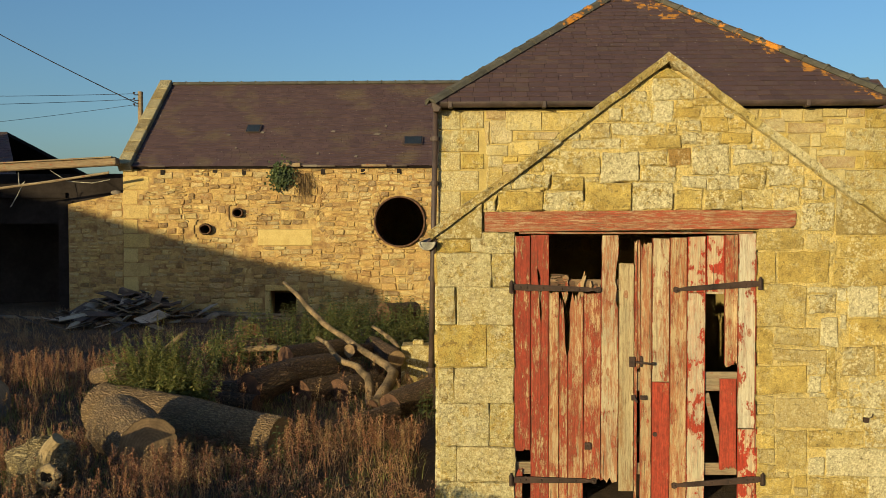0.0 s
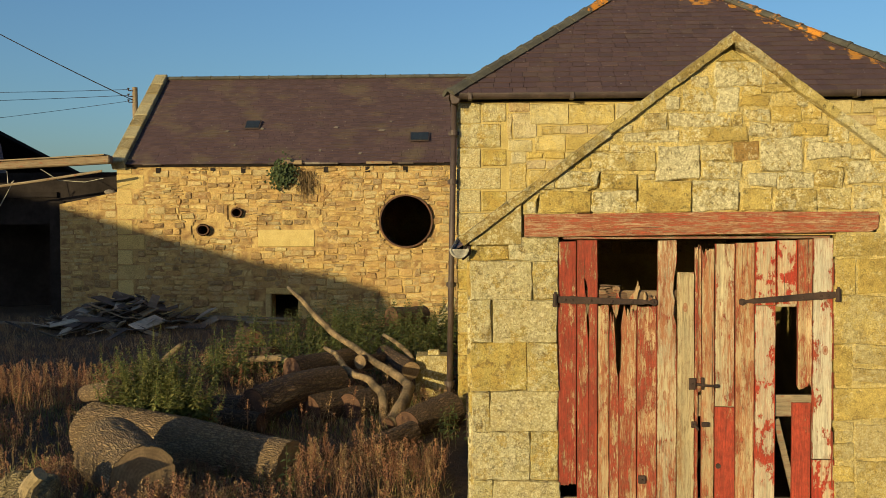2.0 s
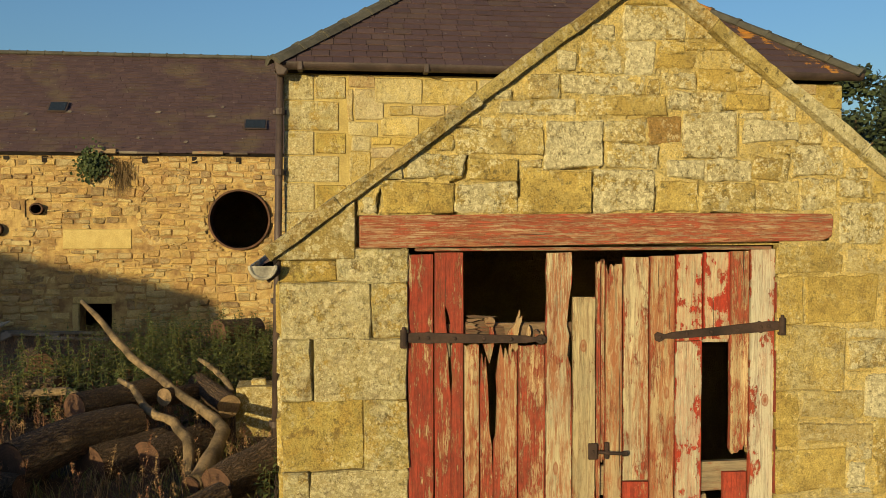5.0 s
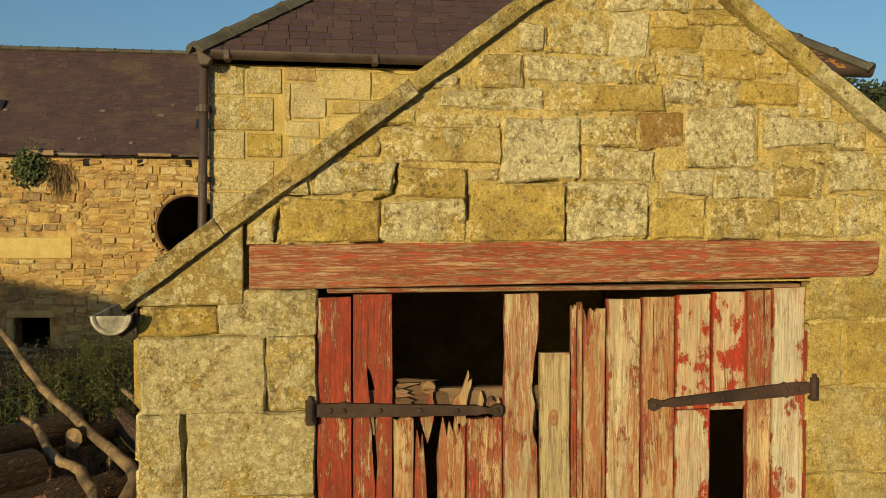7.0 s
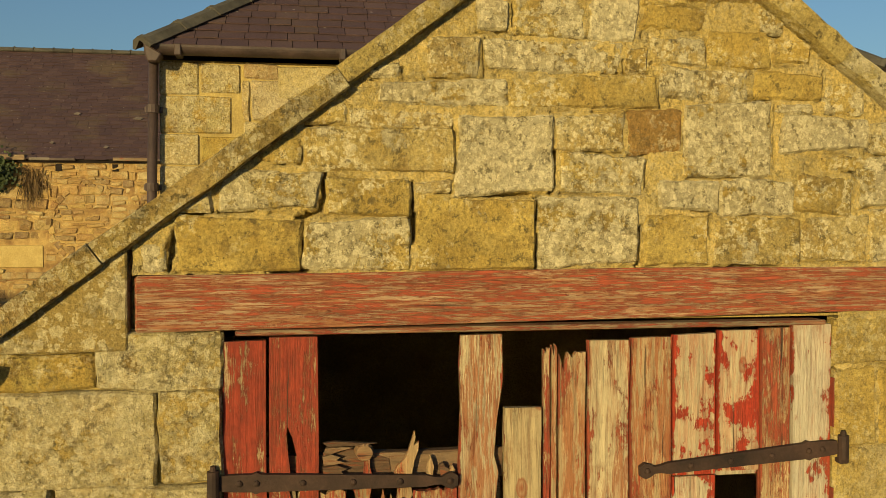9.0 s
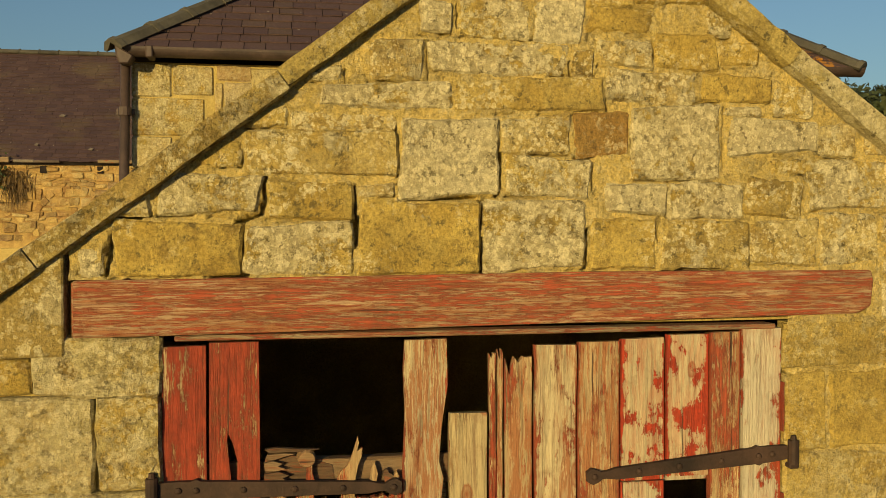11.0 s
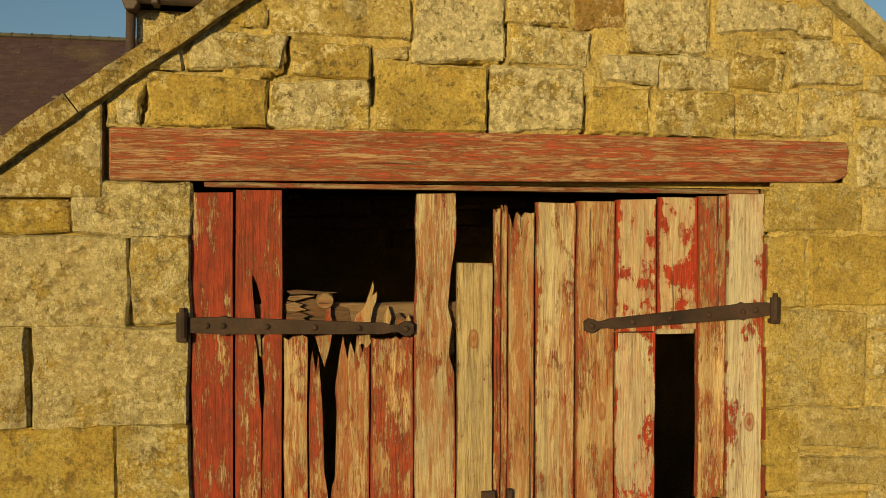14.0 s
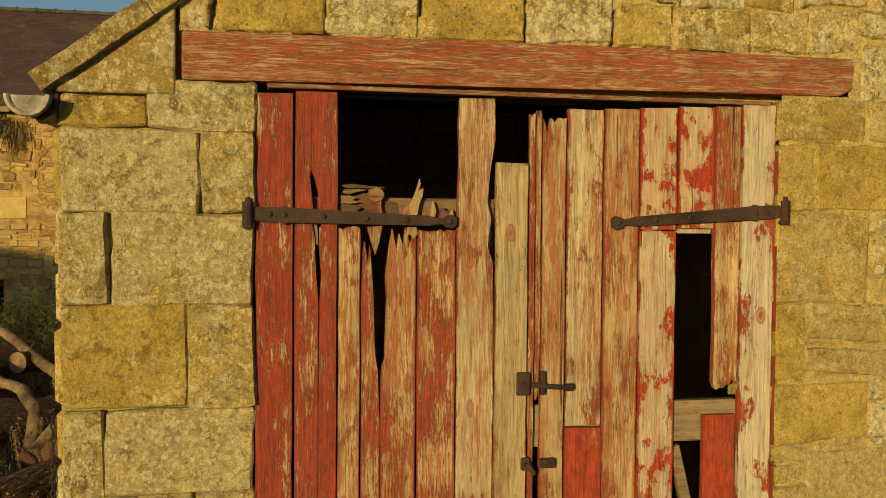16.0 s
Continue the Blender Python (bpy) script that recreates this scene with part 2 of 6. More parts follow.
def painted_wood(name, paint, red=(0.35, 0.052, 0.02), bare=(0.45, 0.33, 0.175), axis=2, streak=0.6, run=1.0, thin=1.0):
    """Boards with old red paint; paint is the share that is still covered. Paint stays longest along the board's edges."""
    k = Nodes(name, 0.85)

    def along(v, across, length):
        sc = [across] * 3
        sc[axis] = length * run
        return k.add("VectorMath", v, tuple(sc), operation="MULTIPLY")
    v = k.coord(spread=7.0)
    bend = k.add("VectorMath", v, k.add("VectorMath", k.noise(along(v, 5.0, 1.6), 1.0, 3.0, out=1), (0.035, 0.035, 0.035), operation="MULTIPLY"), operation="ADD")
    fine = k.noise(along(bend, 210.0 * thin, 20.0), 1.0, 5.0, 0.78)
    grain = k.noise(along(bend, 80.0 * thin, 4.5), 1.0, 7.0, 0.75)
    patch = k.noise(along(v, 8.0, 4.6), 1.0, 8.0, 0.72)
    broad = k.noise(along(bend, 20.0, 0.9), 1.0, 5.0, 0.6)
    wood = k.ramp(broad, (0.32, tuple(q * 0.72 for q in bare)), (0.5, bare), (0.7, (bare[0] * 1.18, bare[1] * 1.2, bare[2] * 1.22)))
    wood = k.mix(k.math("MULTIPLY", k.ramp(k.noise(v, 2.1, 4.0), (0.42, 0.0), (0.62, 1.0)), 0.5), wood, (bare[0] * 0.72, bare[1] * 0.76, bare[2] * 0.85))
    wood = k.mix(k.ramp(patch, (0.38, 0.45), (0.6, 1.0)), wood, k.ramp(grain, (0.36, 0.46), (0.52, 1.08)), "MULTIPLY")
    brown = k.noise(along(bend, 26.0, 1.4), 1.0, 8.0, 0.78)
    wood = k.mix(k.math("MULTIPLY", k.ramp(brown, (0.54, 0.0), (0.62, 1.0)), 0.6), wood, (bare[0] * 0.52, bare[1] * 0.38, bare[2] * 0.36))
    wood = k.mix(0.3, wood, k.ramp(fine, (0.34, 0.62), (0.6, 1.15)), "MULTIPLY")
    wood = k.mix(0.6, wood, k.ramp(k.random(), (0.0, 0.78), (1.0, 1.12)), "MULTIPLY")
    knots = k.add("TexVoronoi", along(bend, 8.0, 4.2), None, 1.0)
    wood = k.mix(k.ramp(k.math("ADD", knots, k.math("MULTIPLY", k.math("SUBTRACT", fine, 0.5), 0.12)), (0.05, 0.95), (0.11, 0.45), (0.16, 0.85), (0.19, 0.0)), wood, (0.24, 0.07, 0.028))
    # paint left in the grain
    zone = k.ramp(k.noise(along(v, 7.0, 1.5), 1.0, 6.0, 0.65), (0.58 - paint * 0.55, 0.0), (0.68 - paint * 0.55, 1.0))
    rag = k.noise(along(bend, 48.0, 5.5), 1.0, 9.0, 0.8)
    left = k.ramp(k.math("ADD", k.math("MULTIPLY", rag, 0.75), k.math("MULTIPLY", grain, 0.25)), (0.475, 0.0), (0.505, 1.0))
    if paint > 0.1:
        wood = k.mix(k.math("MULTIPLY", k.math("MULTIPLY", left, zone), 0.85 if streak > 0.3 else 0.3), wood, k.mix(0.7, (red[0] * 0.95, red[1] * 1.7, red[2] * 1.5), k.ramp(fine, (0.34, 0.6), (0.62, 1.2)), "MULTIPLY"))
    flake = k.noise(along(v, 45.0, 22.0), 1.0, 6.0, 0.75)
    red2 = k.mix(k.ramp(grain, (0.35, 0.0), (0.60, 1.0)), tuple(q * 0.55 for q in red), red)
    red2 = k.mix(0.7, red2, k.ramp(flake, (0.36, 0.55), (0.62, 1.28)), "MULTIPLY")
    long = k.math("ADD", k.math("MULTIPLY", grain, 0.4), k.math("MULTIPLY", fine, 0.6))
    long = k.math("ADD", k.math("MULTIPLY", long, 0.7), k.math("MULTIPLY", flake, 0.3))
    mask = k.math("ADD", k.math("MULTIPLY", patch, 1 - streak), k.math("MULTIPLY", long, streak))
    mask = k.math("ADD", mask, k.math("MULTIPLY", k.math("SUBTRACT", k.random(), 0.5), 0.03))
    lo = 0.5 + (0.5 - paint) * 0.24
    if axis == 2 and paint > 0.1:
        side = k.add("SeparateXYZ", k.add("TexCoord", out=0), out=0)
        rim = k.ramp(k.math("ABSOLUTE", k.math("SUBTRACT", side, 0.5)), (0.43, 0.0), (0.485, 1.0))
        mask = k.math("ADD", mask, k.math("MULTIPLY", rim, 0.08))
    cover = k.ramp(mask, (max(0.0, lo - 0.012), 0.0), (min(1.0, lo + 0.012), 1.0))
    c = k.mix(cover, wood, red2)
    # drying cracks that follow the grain
    check = k.math("ABSOLUTE", k.math("SUBTRACT", k.noise(along(bend, 38.0, 1.1), 1.0, 4.0, 0.6), 0.5))
    check = k.math("MULTIPLY", k.ramp(check, (0.004, 1.0), (0.02, 0.0)), k.ramp(patch, (0.43, 0.1), (0.6, 0.75)))
    c = k.mix(check, c, (red[0] * 0.55, red[1] * 0.85, red[2] * 0.8))
    split = k.noise(along(bend, 40.0, 0.9), 1.0, 3.0, 0.6)
    c = k.mix(k.math("MULTIPLY", k.ramp(split, (0.30, 1.0), (0.335, 0.0)), 0.9), c, (0.045, 0.022, 0.012))
    dirt = k.noise(v, 9.0, 6.0, 0.75)
    c = k.mix(k.math("MULTIPLY", k.ramp(dirt, (0.56, 0.0), (0.68, 1.0)), 0.35), c, (0.15, 0.065, 0.028))
    h = k.math("ADD", k.math("MULTIPLY", fine, 0.35), k.math("ADD", grain, k.math("SUBTRACT", k.math("MULTIPLY", cover, 0.3), k.math("MULTIPLY", check, 0.3))))
    k.bump(h, 0.9, 0.006)
    return k.done(c)


M_RED = painted_wood("red painted board", 0.6, red=(0.27, 0.037, 0.016), run=0.8)
M_RED_WORN = painted_wood("worn red board", 0.46, red=(0.30, 0.05, 0.022), run=0.8)
M_RED_THIN = painted_wood("half stripped red board", 0.34, red=(0.32, 0.065, 0.028), run=0.8)
M_PEELED = painted_wood("peeled board", 0.30, red=(0.30, 0.06, 0.026), bare=(0.50, 0.415, 0.25), streak=0.45, run=0.8)
M_BARE = painted_wood("bare weathered board", 0.11, red=(0.24, 0.07, 0.03), bare=(0.39, 0.31, 0.17), streak=0.32)
M_FLAKY = painted_wood("flaking bright red board", 0.48, red=(0.40, 0.038, 0.014), bare=(0.50, 0.41, 0.25), streak=0.15)
M_FRESH = painted_wood("bright red board", 0.80, red=(0.35, 0.045, 0.018), streak=0.35)
M_LINTEL = painted_wood("red lintel", 0.53, red=(0.36, 0.075, 0.034), bare=(0.54, 0.35, 0.20), axis=0, streak=0.9, run=0.5, thin=1.4)
M_HEAD_RAIL = painted_wood("worn red rail", 0.4, red=(0.30, 0.06, 0.03), bare=(0.33, 0.25, 0.15), axis=0, streak=0.8, run=0.5)
M_OLDWOOD = painted_wood("grey old wood", 0.0, bare=(0.25, 0.19, 0.11), axis=0)
M_POST = painted_wood("pale post", 0.2, bare=(0.49, 0.43, 0.30), streak=0.3)


# ---- mesh helpers ----
def link(name, me, mat, parent=None, label=""):
    ob = new(name, me)
    if mat is not None:
        me.materials.append(mat)
    if parent is not None:
        ob.parent = parent
    if label:
        ob["label"] = label
    return ob


def part(name, bm, mat, parent=None, label="", smooth=False):
    me = bpy.data.meshes.new(name)
    bmesh.ops.recalc_face_normals(bm, faces=bm.faces)
    bm.to_mesh(me)
    bm.free()
    if smooth:
        for p in me.polygons:
            p.use_smooth = True
    return link(name, me, mat, parent, label)


def raw(name, verts, faces, mat, parent=None, label="", smooth=False):
    me = bpy.data.meshes.new(name)
    me.from_pydata(verts, [], faces)
    me.update()
    if smooth:
        for p in me.polygons:
            p.use_smooth = True
    return link(name, me, mat, parent, label)


def empty(name, at=(0, 0, 0)):
    ob = new(name)
    ob.empty_display_size = 0.2
    ob.location = at
    return ob


def box(bm, x0, x1, y0, y1, z0, z1):
    vs = [bm.verts.new(p) for p in ((x0, y0, z0), (x1, y0, z0), (x1, y1, z0), (x0, y1, z0),
                                    (x0, y0, z1), (x1, y0, z1), (x1, y1, z1), (x0, y1, z1))]
    for f in ((0, 3, 2, 1), (4, 5, 6, 7), (0, 1, 5, 4), (1, 2, 6, 5), (2, 3, 7, 6), (3, 0, 4, 7)):
        bm.faces.new([vs[i] for i in f])
    return vs


def prism(bm, pts, y0, y1):
    """A polygon in x and z, drawn out from y0 to y1."""
    a = [bm.verts.new((x, y0, z)) for x, z in pts]
    b = [bm.verts.new((x, y1, z)) for x, z in pts]
    bm.faces.new(a), bm.faces.new(b[::-1])
    for i in range(len(a)):
        j = (i + 1) % len(a)
        bm.faces.new((a[j], a[i], b[i], b[j]))


def bevelled(bm, width, seg=1):
    bmesh.ops.bevel(bm, geom=bm.edges[:], offset=width, segments=seg, affect="EDGES", clamp_overlap=True)
    return bm


def tube(bm, pts, radii, sides=8, cap=True):
    """A round bar along points, with a radius at each."""
    rings = []
    pts = [Vector(p) for p in pts]
    for i, p in enumerate(pts):
        d = (pts[min(i + 1, len(pts) - 1)] - pts[max(i - 1, 0)]).normalized()
        u = d.orthogonal().normalized() if i == 0 else (u - d * u.dot(d)).normalized()
        w = d.cross(u)
        r = radii[i] if isinstance(radii, (list, tuple)) else radii
        rings.append([bm.verts.new(p + (u * math.cos(a) + w * math.sin(a)) * r) for a in (2 * math.pi * k / sides for k in range(sides))])
    for a, b in zip(rings, rings[1:]):
        for k in range(sides):
            j = (k + 1) % sides
            bm.faces.new((a[k], a[j], b[j], b[k]))
    if cap:
        bm.faces.new(rings[0][::-1]), bm.faces.new(rings[-1])
    return rings


rng = random.Random(4)


def stone_data(u0, u1, v0, v1, place, proud=0.012, rough=0.006, edge=0.016, wob=0.008, cut=None, cell=0.16, skew=0.0, rim=-0.012):
    """Verts and faces of one stone: a pillowed face with worn edges and a skirt that goes into the wall.
    place(u, v, out) gives the point; cut(u) is an upper limit of v."""
    w, h = u1 - u0, v1 - v0
    e = min(edge, w * 0.2, h * 0.2)
    nu, nv = max(2, min(9, int(w / cell))), max(2, min(6, int(h / cell)))
    us = [u0] + [u0 + e + (w - 2 * e) * i / nu for i in range(nu + 1)] + [u1]
    vs = [v0] + [v0 + e + (h - 2 * e) * i / nv for i in range(nv + 1)] + [v1]
    seed = rng.random() * 50
    tilt_u, tilt_v, lift = rng.uniform(-1, 1) * 0.006, rng.uniform(-1, 1) * 0.006, rng.uniform(-0.4, 1) * rough
    corner = [(rng.uniform(-skew, skew), rng.uniform(-skew, skew)) for _ in range(4)]

    def askew(u, v, n):
        a, c = (u - u0) / w, (v - v0) / h
        lo = corner[0][n] * (1 - a) + corner[1][n] * a
        return lo * (1 - c) + (corner[2][n] * (1 - a) + corner[3][n] * a) * c
    verts, faces, nx, ny = [], [], len(us), len(vs)
    for j, v in enumerate(vs):
        for i, u in enumerate(us):
            ring = i in (0, nx - 1) or j in (0, ny - 1)
            q = noise.noise_vector((u * 3.1 + seed, v * 3.1, seed)) + (noise.noise_vector((u * 17, v * 17, seed)) * 0.5 + noise.noise_vector((u * 47, v * 47, seed)) * 0.45 if cell < 0.1 else Vector())
            uu, vv = u + q[0] * wob + askew(u, v, 0), v + q[1] * wob + askew(u, v, 1)
            if i in (0, nx - 1) and j in (0, ny - 1):
                uu += (e * 0.5 + skew * 0.6) * (1 if i == 0 else -1)
                vv += (e * 0.5 + skew * 0.4) * (1 if j == 0 else -1)
            if cut:
                vv = min(vv, cut(uu))
            out = rim if ring else proud + lift + tilt_u * (u - u0) / w + tilt_v * (v - v0) / h + q[2] * rough
            verts.append(place(uu, vv, out))
    for j in range(ny - 1):
        for i in range(nx - 1):
            a = j * nx + i
            faces.append((a, a + 1, a + nx + 1, a + nx))
    loop = [i for i in range(nx)] + [j * nx + nx - 1 for j in range(1, ny)] + [(ny - 1) * nx + i for i in range(nx - 2, -1, -1)] + [j * nx for j in range(ny - 2, 0, -1)]
    base = len(verts)
    for n in loop:
        j, i = divmod(n, nx)
        q = noise.noise_vector((us[i] * 3.1 + seed, vs[j] * 3.1, seed))
        vv = vs[j] + q[1] * wob + askew(us[i], vs[j], 1)
        if cut:
            vv = min(vv, cut(us[i]))
        verts.append(place(us[i] + q[0] * wob + askew(us[i], vs[j], 0), vv, -0.06))
    m = len(loop)
    for k in range(m):
        faces.append((loop[(k + 1) % m], loop[k], base + k, base + (k + 1) % m))
    return verts, faces


def front(y):
    return lambda u, v, out: (u, y - out, v)


def leftside(x):
    return lambda u, v, out: (x - out, u, v)


def overlaps(r, rs, gap):
    return any(r[0] < q[1] + gap and r[1] > q[0] - gap and r[2] < q[3] + gap and r[3] > q[2] - gap for q in rs)


def fill(rects, inside, x0, x1, z0, z1, gap, sizes, tries, r):
    """Adds stones where a wall still has room."""
    made = []
    for (wa, wb, ha, hb) in sizes:
        for _ in range(tries):
            w, h = r.uniform(wa, wb), r.uniform(ha, hb)
            x, z = r.uniform(x0, x1 - w), r.uniform(z0, z1 - h)
            q = (x, x + w, z, z + h)
            if inside(q) and not overlaps(q, rects + made, gap):
                made.append(q)
    return made


def grown(rects, inside, gap, most, step=0.006):
    """Widens each rectangle on every side until it comes near a neighbour."""
    rects, start = [list(q) for q in rects], [tuple(q) for q in rects]
    for _ in range(int(most / step)):
        for n, q in enumerate(rects):
            for side, d in ((0, -step), (1, step), (2, -step), (3, step)):
                t = list(q)
                t[side] += d
                if not inside(t):
                    continue
                if not any(m != n and t[0] < o[1] + gap and t[1] > o[0] - gap and t[2] < o[3] + gap and t[3] > o[2] - gap for m, o in enumerate(rects)):
                    q[side] = t[side]
    return [tuple(q) for q in rects]


def rubble(x0, x1, z0, z1, r, big=1.0, gap=0.012):
    """Rubble brought up in short lifts, whose beds don't run through."""
    x, last = x0, lambda z: x0
    while x < x1 - 0.01:
        nx = x + r.uniform(0.55, 1.4)
        if x1 - nx < 0.4:
            nx = x1
        seed = r.uniform(0, 90)
        this = (lambda z: x1) if nx == x1 else (lambda z, nx=nx, seed=seed: nx + 0.22 * noise.noise((z * 2.7, seed, 0)))
        z = z0
        while z < z1 - 0.04:
            h = min(r.choice((0.07, 0.10, 0.12, 0.14, 0.16, 0.18, 0.22)) * r.uniform(0.85, 1.2) * big, z1 - z)
            a, end = last(z + h / 2), this(z + h / 2)
            while a < end - 0.04:
                w = min(r.uniform(1.0, 2.9) * min(h, 0.15 * big) + 0.06, end - a)
                if end - a - w < 0.08:
                    w = end - a
                yield (a + gap, a + w - gap, z + gap * 0.8 + r.uniform(0, gap), z + h - gap * 0.8 - r.uniform(0, gap))
                a += w
            z += h
        x, last = nx, this


def courses(x0, x1, z0, z1, ha, hb, wa, wb, r, joint=0.014, jit=0.0):
    """Stones in level courses of uneven height."""
    z = z0
    while z < z1 - 0.05:
        h = min(r.uniform(ha, hb), z1 - z)
        if z1 - z - h < ha * 0.6:
            h = z1 - z
        x = x0 - r.uniform(0, wa * 0.5)
        while x < x1 - 0.02:
            w = r.uniform(wa, wb) * (0.75 + 0.5 * h / hb)
            a, b = max(x, x0), min(x + w, x1)
            if b - a > 0.05:
                if h > hb * 0.8 and r.random() < 0.2:
                    m = z + h * r.uniform(0.4, 0.6)
                    yield (a + joint / 2, b - joint / 2, z + joint / 2, m - joint / 2)
                    yield (a + joint / 2, b - joint / 2, m + joint / 2, z + h - joint / 2)
                else:
                    j = r.uniform(-jit, jit)
                    yield (a + joint / 2, b - joint / 2, z + joint / 2 + j, z + h - joint / 2 - r.uniform(0, 0.01) + j - r.uniform(0, jit))
            x += w
        z += h


# ---- ground ----
def ground_z(x, y):
    """Gently uneven yard; flat by the walls."""
    h = 0.10 * noise.noise((x * 0.22, y * 0.22, 3.0)) + 0.04 * noise.noise((x * 0.9, y * 0.9, 7.0))
    far = max(0.0, min(1.0, (y - 40) / 160))
    up = max(0.0, min(1.0, (y - 1.0) / 10.0))
    h += 0.17 * up * up * (3 - 2 * up)
    return h * min(1.0, max(0.15, (abs(y) + abs(x)) * 0.2)) + far * far * 14.0 * max(0.0, min(1.0, (x + 10) / 60))


def build_ground():
    xs = [-1500, -600, -250, -120, -60, -40, -30] + [-24 + i * 0.5 for i in range(77)] + [20, 30, 45, 70, 120, 250, 600, 1500]
    ys = [-1500, -500, -200, -90, -50, -30, -20] + [-14 + i * 0.5 for i in range(77)] + [30, 40, 55, 70, 90, 120, 160, 200, 300, 600, 1500, 3000]
    verts = [(x, y, ground_z(x, y)) for y in ys for x in xs]
    n = len(xs)
    faces = [(j * n + i, j * n + i + 1, j * n + n + i + 1, j * n + n + i) for j in range(len(ys) - 1) for i in range(n - 1)]
    k = Nodes("yard ground", 1.0)
    v = k.coord()
    c = k.ramp(k.noise(v, 0.5, 6.0), (0.35, (0.05, 0.03, 0.016)), (0.55, (0.08, 0.046, 0.024)), (0.7, (0.052, 0.041, 0.02)))
    fine = k.noise(v, 14.0, 6.0, 0.7)
    c = k.mix(0.7, c, k.ramp(fine, (0.3, 0.4), (0.7, 1.5)), "MULTIPLY")
    k.bump(fine, 1.0, 0.05)
    tagged(raw("ground", verts, faces, k.done(c), smooth=True), "rough earth yard with dry grass and litter", kind="structure")


build_ground()

# ---- gabled store in front ----
XL, XR, APEX_X, APEX_Z, PITCH = -0.105, 4.33, 2.122, 4.362, 0.742
JL, JR, HEAD = 0.655, 2.983, 2.645
WALL = 0.45
BACK_Y = 5.08


def roofline(x):
    return APEX_Z - abs(x - APEX_X) * PITCH


def store_walls():
    bm = bmesh.new()
    box(bm, XL + 0.01, JL - 0.02, 0.045, WALL, -0.3, HEAD)
    box(bm, JR + 0.02, XR - 0.01, 0.085, WALL, -0.3, HEAD)
    a, b = XL + 0.01, XR - 0.01
    prism(bm, [(a, HEAD), (b, HEAD), (b, roofline(b) - 0.11), (APEX_X, APEX_Z - 0.10), (a, roofline(a) - 0.11)], 0.085, WALL)
    wall = part("wall_store_front", bm, M_MORTAR)
    tagged(wall, "gable wall of lichened yellow sandstone blocks", "wall", kind="structure")
    bm = bmesh.new()
    box(bm, XL + 0.03, 0.36, WALL, BACK_Y, -0.3, 2.5)
    side = tagged(part("wall_store_left", bm, M_MORTAR), "side wall of coursed yellow sandstone", "wall", kind="structure")
    bm = bmesh.new()
    box(bm, 3.72, XR - 0.03, WALL, BACK_Y, -0.3, 2.5)
    tagged(part("wall_store_right", bm, M_MORTAR), "plain side wall of yellow sandstone", "wall", kind="structure")
    bm = bmesh.new()
    box(bm, 0.36, 3.72, WALL + 0.02, BACK_Y, -0.12, 0.0)
    tagged(part("floor", bm, M_EARTH), "dark earth floor inside the store", "floor", kind="structure")
    return wall, side


store_front, store_left = store_walls()

QUOINS = [
    (-0.10, 0.23, 2.44, 2.56), (0.24, 0.65, 2.44, 2.63), (-0.09, 0.43, 2.11, 2.43), (0.45, 0.65, 2.11, 2.43),
    (-0.09, 0.08, 1.74, 2.10), (0.10, 0.65, 1.74, 2.10), (-0.085, 0.38, 1.32, 1.73), (0.395, 0.655, 1.32, 1.73),
    (-0.08, 0.07, 0.97, 1.31), (0.08, 0.655, 0.97, 1.31), (-0.075, 0.41, 0.55, 0.96), (0.42, 0.655, 0.55, 0.96),
    (-0.07, 0.09, 0.20, 0.54), (0.10, 0.66, 0.20, 0.54), (-0.065, 0.33, -0.2, 0.19), (0.34, 0.66, -0.2, 0.19),
]
OVER_LINTEL = [
    (0.39, 0.47, 2.85, 2.95), (0.50, 0.93, 2.845, 3.04), (0.945, 1.32, 2.85, 3.03), (1.35, 1.785, 2.85, 3.11), (1.80, 2.18, 2.85, 3.11),
    (2.20, 2.47, 2.85, 3.05), (2.49, 2.84, 2.86, 3.02), (2.86, 3.12, 2.86, 2.99), (3.13, 3.39, 2.90, 3.04), (3.40, 3.61, 2.93, 3.05),
    (0.49, 0.63, 3.05, 3.15), (0.645, 1.01, 3.05, 3.19), (1.02, 1.33, 3.04, 3.16), (1.34, 1.48, 3.12, 3.16), (2.30, 2.50, 3.07, 3.17),
    (2.51, 2.79, 3.06, 3.17), (2.84, 3.07, 3.07, 3.20), (3.08, 3.43, 3.07, 3.265), (3.32, 3.44, 3.28, 3.39),
]
GABLE = [
    (0.94, 1.48, 3.18, 3.35), (0.79, 0.93, 3.22, 3.31), (1.49, 1.85, 3.13, 3.42), (1.86, 2.09, 3.285, 3.40), (1.88, 2.21, 3.12, 3.27),
    (2.39, 2.71, 3.19, 3.47), (2.75, 3.12, 3.285, 3.43), (2.93, 3.08, 3.21, 3.27), (3.14, 3.30, 3.28, 3.41),
    (1.21, 1.67, 3.43, 3.53), (0.95, 1.10, 3.36, 3.43), (1.11, 1.47, 3.36, 3.42), (1.70, 2.26, 3.43, 3.56), (2.27, 2.62, 3.48, 3.59),
    (2.63, 2.90, 3.49, 3.60), (2.94, 3.10, 3.44, 3.56), (2.74, 2.90, 3.43, 3.48),
]
